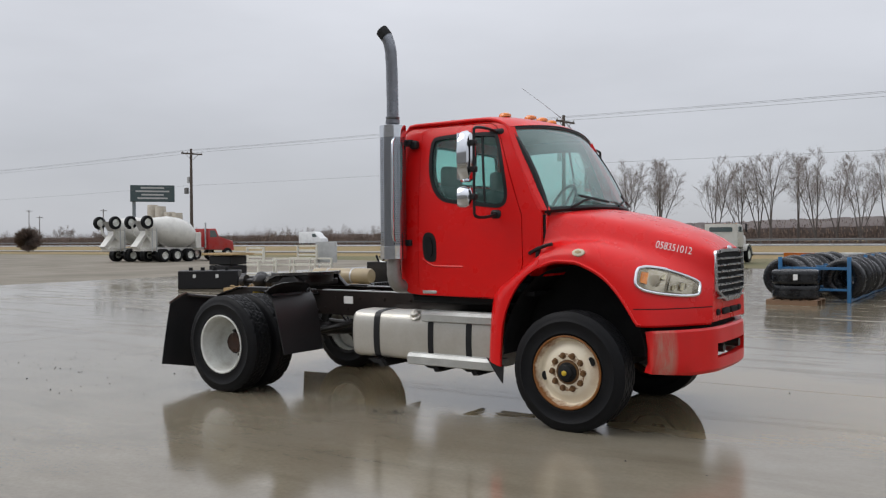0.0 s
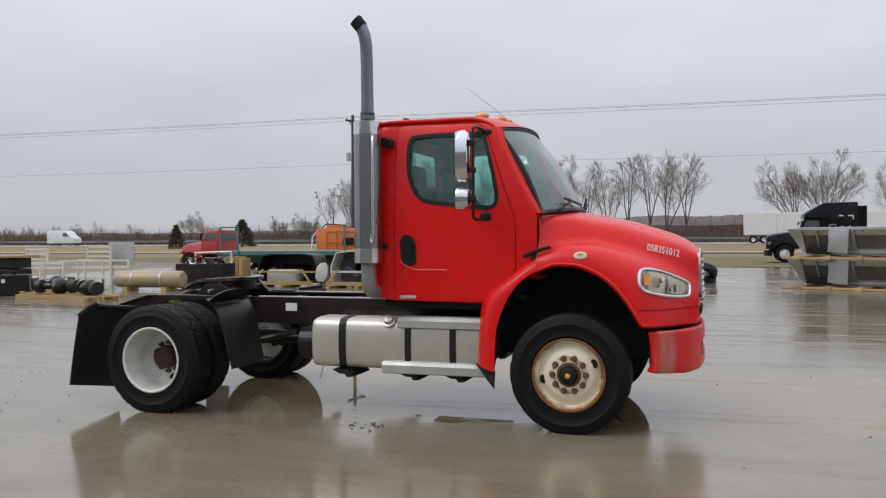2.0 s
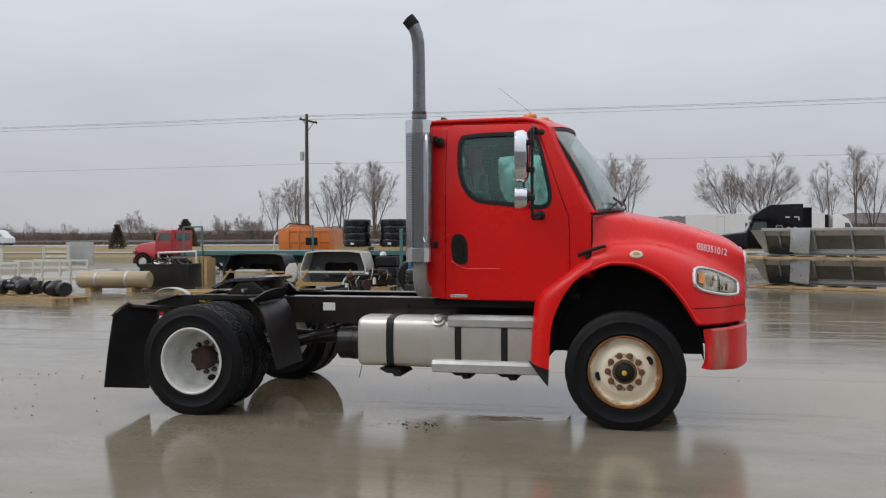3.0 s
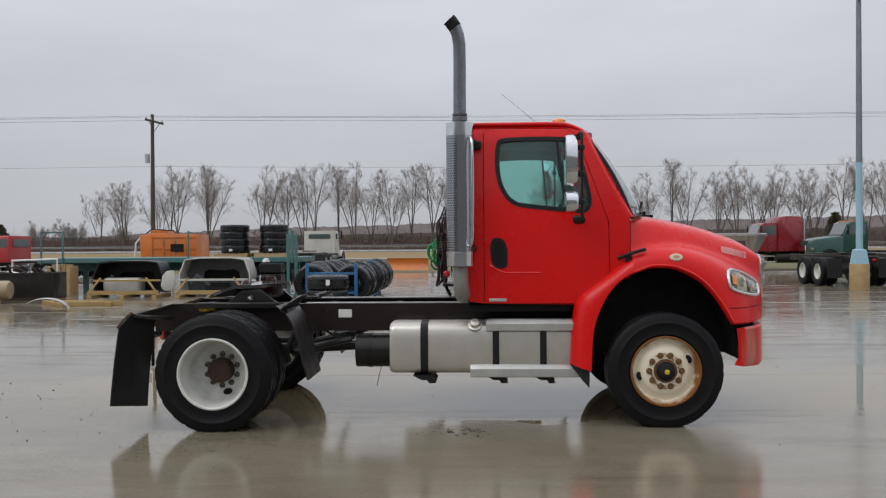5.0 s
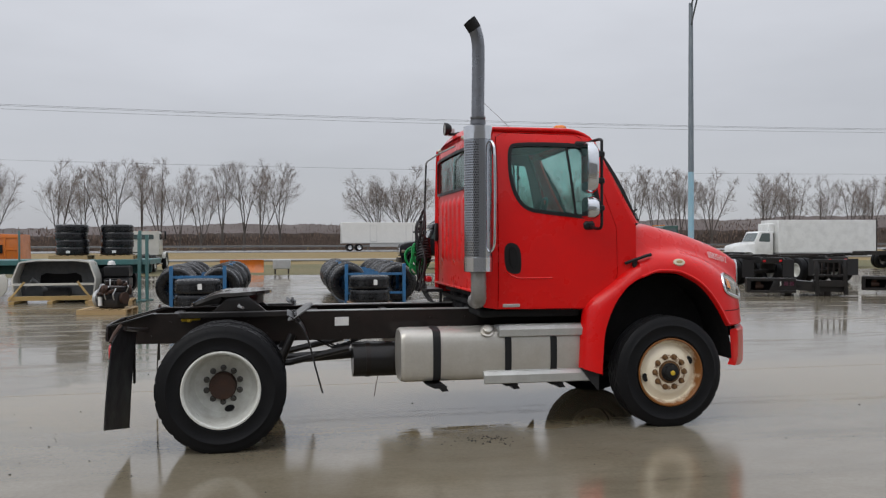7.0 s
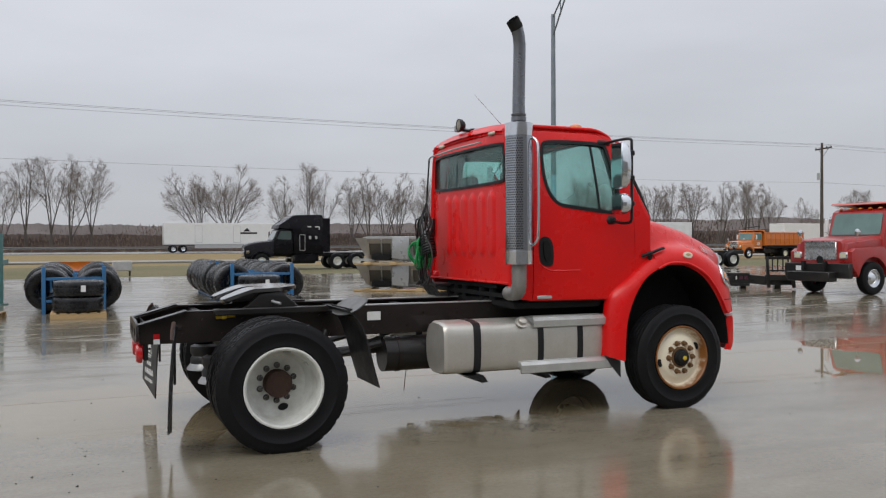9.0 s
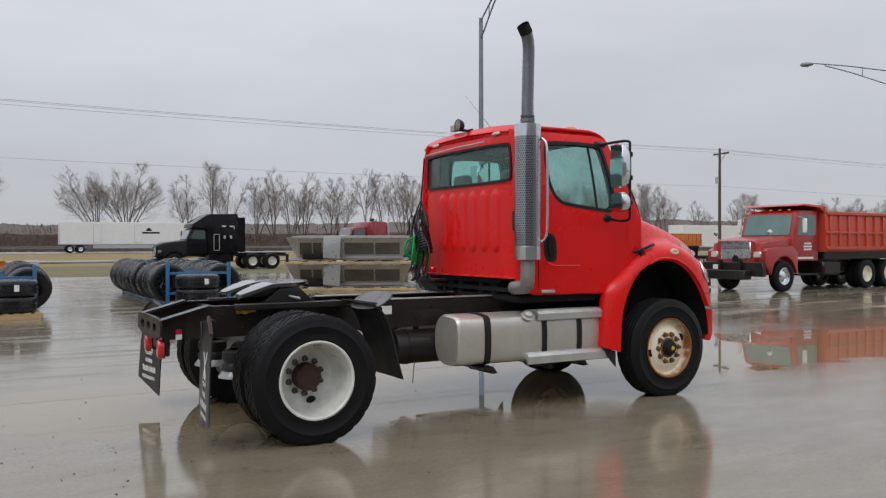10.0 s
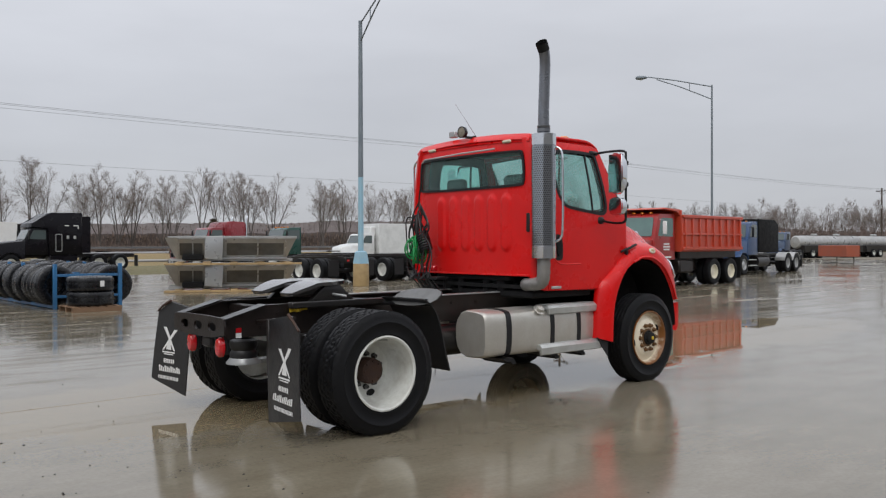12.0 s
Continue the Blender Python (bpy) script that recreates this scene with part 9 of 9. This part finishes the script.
part("writing", bars(Form(), 0.0, 12.0, 6.6, 4, 0.7, 0.32, -0.305, 8), M["galv"], bl)
part("post", Form().cyl((-3.6, 0.3, -0.6), (-3.6, 0.3, 9.4), 0.35, None, 12), M["lamp_steel"], bl)
for k, (x, y, h) in enumerate(((-203.5, 150, 12.0), (-200, 150, 11.5), (-196.5, 150.5, 9.8), (-194.0, 151, 9.5), (-190.5, 152, 6.5))):
    solid("silo", Form().lathe([(1.5, 0), (1.5, h - 0.2), (1.4, h), (0.0005, h + 0.05)], (0, 0, 0), 20, "z"), paint("silo_tan", (0.42, 0.38, 0.31), 0.7), "pale tan silo far off", "silo", pose(x, y, 0), "silos")


# ---- trees and brush ----
def bare_tree(seed, height, stems, lean, fork, spread=0.27, bias=0.0):
    """One leafless tree: limbs that fan out from a low fork, forked branches and a thin haze of twigs."""
    rnd = random.Random(seed)
    trunk, crown = Form(), Form()

    def limb(form, p, d, length, r0, r1, n, sides, rise, wobble):
        pts, d = [p], d.normalized()
        for _ in range(n):
            d = (d + Vector((rnd.uniform(-wobble, wobble), rnd.uniform(-wobble, wobble), rise + rnd.uniform(-wobble, wobble) * 0.4))).normalized()
            p = p + d * (length / n)
            pts.append(p)
        form.tube(pts, [r0 + (r1 - r0) * (i / n) ** 0.8 for i in range(n + 1)], sides, False)
        return pts

    def along(pts, f):
        i = min(int(f * (len(pts) - 1)), len(pts) - 2)
        return pts[i].lerp(pts[i + 1], f * (len(pts) - 1) - i), (pts[i + 1] - pts[i]).normalized()

    def aside(d, angle):
        o = d.orthogonal().normalized()
        o.rotate(Matrix.Rotation(rnd.uniform(0, math.tau), 3, d))
        return d * math.cos(angle) + o * math.sin(angle)

    centre = Vector((bias * height * 0.55, 0, height * 0.60))

    def reach(p, d):
        """How far a branch may run before it leaves the crown's round outline."""
        q, e = p - centre, d.normalized()
        k = (spread * height, spread * height, height * 0.40)
        a = sum((e[i] / k[i]) ** 2 for i in range(3))
        b = sum(e[i] * q[i] / k[i] ** 2 for i in range(3))
        c = sum((q[i] / k[i]) ** 2 for i in range(3)) - 1
        return (-b + math.sqrt(max(b * b - a * c, 0.0))) / a

    root = Vector((bias * fork * height * 0.6, 0, fork * height))
    trunk.tube([(0, 0, -0.3), (root.x * 0.4 + 0.03, 0.02, fork * height * 0.5), root], [0.34, 0.26, 0.22], 7)
    first = rnd.uniform(0, math.tau)
    for k in range(stems):
        a = first + k * math.tau / stems + rnd.uniform(-0.4, 0.4)
        out = lean * rnd.uniform(0.55, 1.2) if k else lean * 0.25
        d0 = Vector((math.cos(a) * out + bias, math.sin(a) * out, 1.0))
        length = reach(root, d0) * rnd.uniform(0.90, 1.0)
        main = limb(trunk, root - Vector((0, 0, 0.2)), d0, length, 0.135, 0.016, 10, 6, 0.02, 0.06)
        for m in range(13):
            f = 0.26 + 0.72 * (m + rnd.random()) / 13
            p, d = along(main, f)
            ln = height * (0.30 * (1 - f) + 0.085) * rnd.uniform(0.75, 1.2)
            away = aside(d, rnd.uniform(0.42, 0.80))
            ln = min(ln, max(reach(p, away), 0.8))
            b1 = limb(trunk if m < 8 else crown, p, away, ln, 0.056 - 0.034 * f, 0.010, 5, 4, 0.045, 0.11)
            for n in range(7):
                g = 0.22 + 0.76 * (n + rnd.random()) / 7
                q, e = along(b1, g)
                l2 = ln * (0.36 * (1 - g) + 0.24) * rnd.uniform(0.7, 1.2)
                b2 = limb(crown, q, aside(e, rnd.uniform(0.4, 0.85)), l2, 0.015, 0.006, 3, 3, 0.04, 0.14)
                for _ in range(7):
                    o, w = along(b2, rnd.uniform(0.15, 1.0))
                    limb(crown, o, aside(w, rnd.uniform(0.35, 0.9)), rnd.uniform(0.45, 1.05), 0.0080, 0.004, 1, 3, 0.02, 0.1)
    return trunk.mesh("trunk", M["bark"]), crown.mesh("crown", M["twig"])


KINDS = [bare_tree(21, 16.0, 4, 0.36, 0.14), bare_tree(22, 16.6, 3, 0.27, 0.20), bare_tree(23, 15.6, 4, 0.46, 0.10), bare_tree(24, 16.6, 3, 0.22, 0.24), bare_tree(25, 15.6, 9, 0.72, 0.20, 0.36), bare_tree(26, 16.2, 3, 0.32, 0.10), bare_tree(27, 15.8, 7, 0.55, 0.22, 0.30, -0.36)]


def tree(x, y, kind, size, turn, z=0.0):
    t = thing("bare_tree", "tall leafless tree beyond the highway", "tree", pose(x, y, z, 0, 0, turn) @ Matrix.Scale(size, 4), "bare trees")
    part("trunk", KINDS[kind][0], None, t)
    part("crown", KINDS[kind][1], None, t, "bare twiggy crown")
    return t


rnd = random.Random(5)


def tree_row(x, end, step, low, high, y=150):
    while x < end:
        tree(x + rnd.uniform(-0.8, 0.8), y + rnd.uniform(-4, 6), rnd.choice((0, 1, 2, 3, 5)), rnd.uniform(low, high), rnd.uniform(0, 360))
        x += step * rnd.uniform(0.75, 1.3)


tree_row(-75.5, -60, 3.4, 0.78, 1.0)
tree_row(-58.0, -47, 4.0, 0.96, 1.10)
tree_row(-41.5, -3.5, 3.2, 0.94, 1.09)
tree(14.7, 150, 6, 0.97, 0)
tree(18.9, 150, 4, 1.05, rnd.uniform(0, 360))
tree_row(30.8, 84, 3.5, 0.93, 1.06)
tree_row(92.0, 150, 3.8, 0.90, 1.06, 152)
tree_row(165.0, 182, 5.0, 0.8, 0.95, 152)
for k in range(30):
    a = 0.92 + 0.34 * k / 29
    r_ = 225 + rnd.uniform(-18, 25)
    tree(-8 + r_ * math.sin(a), -7 + r_ * math.cos(a), rnd.choice((0, 1, 2, 4)), rnd.uniform(0.62, 0.82), rnd.uniform(0, 360))
for k in range(16):
    tree(-225 - 14 * k + rnd.uniform(-5, 5), 172 + rnd.uniform(-8, 20), rnd.choice((0, 1, 2, 4)), rnd.uniform(0.32, 0.52), rnd.uniform(0, 360))
for k in range(22):
    tree(-90 - 10.5 * k + rnd.uniform(-4, 4), 215 + rnd.uniform(-15, 25), rnd.choice((0, 1, 2, 4)), rnd.uniform(0.28, 0.5), rnd.uniform(0, 360))
for x, y, s in ((-107, 150, 0.50), (-87, 152, 0.42), (-83, 155, 0.45), (-79.5, 153, 0.42)):
    tree(x, y, 4, s, rnd.uniform(0, 360))

br_v, br_f = [], []
rnd = random.Random(9)


def stick(x, y, z, h, r, lean):
    b = len(br_v)
    dx, dy = rnd.uniform(-lean, lean) * h, rnd.uniform(-lean, lean) * h
    for k in range(3):
        a = k * 2.094
        br_v.append((x + r * math.cos(a), y + r * math.sin(a), z - 0.1))
    br_v.append((x + dx, y + dy, z + h))
    br_f.extend([(b, b + 1, b + 3), (b + 1, b + 2, b + 3), (b + 2, b, b + 3)])


def shrub(x, y, h, r, count):
    """Stems that fan out from one root, with side shoots."""
    for _ in range(count):
        hh = h * rnd.uniform(0.45, 1.0)
        stick(x + rnd.uniform(-0.5, 0.5), y + rnd.uniform(-0.5, 0.5), rnd.uniform(0.0, 0.35) * h, hh * 0.8, r * rnd.uniform(0.6, 1.2), 0.62)


for k in range(3600):
    x = rnd.uniform(-95, 135)
    clump = 0.5 + 0.5 * noise.noise(Vector((x * 0.06, 1.3, 0)))
    shrub(x, rnd.uniform(138, 172), rnd.uniform(0.9, 2.0) + 7.5 * max(0.0, clump - 0.38) * rnd.random(), 0.030, 11)
for k in range(4200):
    x = rnd.uniform(-480, -75)
    clump = 0.5 + 0.5 * noise.noise(Vector((x * 0.04, 7.3, 0)))
    shrub(x, rnd.uniform(150, 200), rnd.uniform(2.0, 3.6) + 3.6 * clump * rnd.random(), 0.065, 11)
for k in range(2200):
    a = rnd.uniform(0.86, 1.36)
    r_ = rnd.uniform(170, 235)
    shrub(-8 + r_ * math.sin(a), -7 + r_ * math.cos(a), rnd.uniform(2.5, 4.8) + 4.2 * rnd.random() ** 2, 0.05, 9)
RIDGE = curve((-1.45, -0.75, -0.45, -0.25, 0.0, 0.3, 0.7, 0.95, 1.2, 1.45), (2.5, 4.0, 6.0, 11.0, 13.0, 14.0, 16.0, 13.0, 8.0, 5.0))
for k in range(15000):
    a = rnd.uniform(-0.95, 1.40)
    f = rnd.random()
    r_ = 519 + 26 * max(0.0, (f - 0.55) / 0.45)
    stick(r_ * math.sin(a), r_ * math.cos(a), RIDGE(a) * f - 1.2, rnd.uniform(1.2, 3.0), rnd.uniform(0.25, 0.7), 0.2)
me = bpy.data.meshes.new("brush")
me.from_pydata(br_v, [], br_f)
me.materials.append(M["brush"])
tagged(new("brush", me), "brown leafless brush beyond the highway", "brush", kind="stuff")

# wooded ridge on the horizon
ri_v, ri_f = [], []
N_R = 900
for k in range(N_R + 1):
    a = -1.45 + 2.9 * k / N_R
    r_ = 520
    x, y = r_ * math.sin(a), r_ * math.cos(a)
    h = RIDGE(a) + 1.6 * noise.noise(Vector((k * 0.05, 0, 0))) + rnd.uniform(0, 1.0)
    ri_v += [(x, y, -1), (x, y, h * 0.55), (x * 1.05, y * 1.05, h)]
    if k:
        b = 3 * k
        ri_f += [(b - 3, b, b + 1, b - 2), (b - 2, b + 1, b + 2, b - 1)]
me = bpy.data.meshes.new("ridge")
me.from_pydata(ri_v, [], ri_f)
me.materials.append(M["woods"])
tagged(new("backdrop_ridge", me), "low wooded ridge on the horizon", "backdrop", kind="structure")


def cedar(x, y, h, w, label="dark green conical cedar tree"):
    t = thing("cedar", label, "tree", pose(x, y, 0), "cedars")
    part("trunk", Form().cyl((0, 0, 0), (0, 0, h * 0.6), 0.15, 0.05, 8), M["bark"], t)
    f = Form()
    rr_ = random.Random(int(x * 7))
    for k in range(420):
        z = h * (0.06 + 0.92 * rr_.random() ** 0.8)
        rad = w * (1 - (z / h) ** 1.3) * rr_.uniform(0.55, 1.08) + 0.05
        a = rr_.uniform(0, math.tau)
        c = Vector((rad * math.cos(a), rad * math.sin(a), z))
        s = rr_.uniform(0.12, 0.3) * (0.6 + w / 3)
        d = Vector((math.cos(a), math.sin(a), rr_.uniform(0.1, 0.9))).normalized()
        o = d.orthogonal() * s * 0.6
        f.bm.faces.new([f.bm.verts.new(p) for p in (c - d * s, c + o, c + d * s * 1.3, c - o)])
        o2 = d.cross(o)
        f.bm.faces.new([f.bm.verts.new(p) for p in (c - d * s, c + o2, c + d * s * 1.3, c - o2)])
    part("crown", f, M["cedar"], t, smooth=0)
    return t


cedar(-71.9, 95.0, 3.6, 1.15)
cedar(-66.2, 103.2, 4.4, 2.1, "rusty brown and green cedar tree")
cedar(39.6, 92.0, 4.8, 1.9, "rusty dark green cedar tree")


def round_bush(x, y, h):
    t = thing("round_bush", "round reddish-brown leafless bush at the roadside", "bush", pose(x, y, 0))
    f = Form()
    rr_ = random.Random(3)
    for k in range(1900):
        d = Vector((rr_.gauss(0, 1), rr_.gauss(0, 1), rr_.gauss(0.2, 1))).normalized()
        q = Vector((d.x * h * 0.56, d.y * h * 0.56, h * 0.52 + d.z * h * 0.48)) * rr_.uniform(0.72, 1.03)
        o = d.orthogonal().normalized() * 0.09
        f.bm.faces.new([f.bm.verts.new(p) for p in (q - d * 0.9 + o, q - d * 0.9 - o, q + d * 0.12)])
    part("crown", f, M["brush"], t, smooth=0)
    part("stem", Form().cyl((0, 0, 0), (0, 0, h * 0.5), 0.12, 0.06, 8), M["bark"], t)


round_bush(-127.0, 68.0, 4.0)

# slabs of the yard
for i in range(-2, 4):
    for j in range(-4, 4):
        sb_ = part("slab", slab_mesh, None, yard, "", askew @ Matrix.Translation((i * SL_X + 7.5, j * SL_Y, 0)))


# grit washed over the concrete
rnd = random.Random(31)
gr_v, gr_f = [], []
for k in range(260):
    if k % 3:
        x, y = rnd.gauss(-7.2, 1.1), rnd.gauss(-0.8, 1.1)
    else:
        x, y = rnd.uniform(-11, 5), rnd.uniform(-5.5, 4.0)
    if k % 4 == 1:
        x, y = rnd.gauss(-1.8, 0.16), rnd.gauss(-1.30, 0.09)
    s = rnd.uniform(0.004, 0.013)
    b = len(gr_v)
    for dx, dy, dz in ((1, 0, 0), (0, 1, 0), (-1, 0, 0), (0, -1, 0), (0, 0, 0.8)):
        gr_v.append((x + s * dx * rnd.uniform(0.6, 1.3), y + s * dy * rnd.uniform(0.6, 1.3), 0.0005 + s * dz))
    gr_f += [(b, b + 1, b + 4), (b + 1, b + 2, b + 4), (b + 2, b + 3, b + 4), (b + 3, b, b + 4)]
me = bpy.data.meshes.new("grit")
me.from_pydata(gr_v, [], gr_f)
me.materials.append(M["soot"])
tagged(new("grit", me), "small dark grit scattered on wet concrete", "grit", kind="stuff")
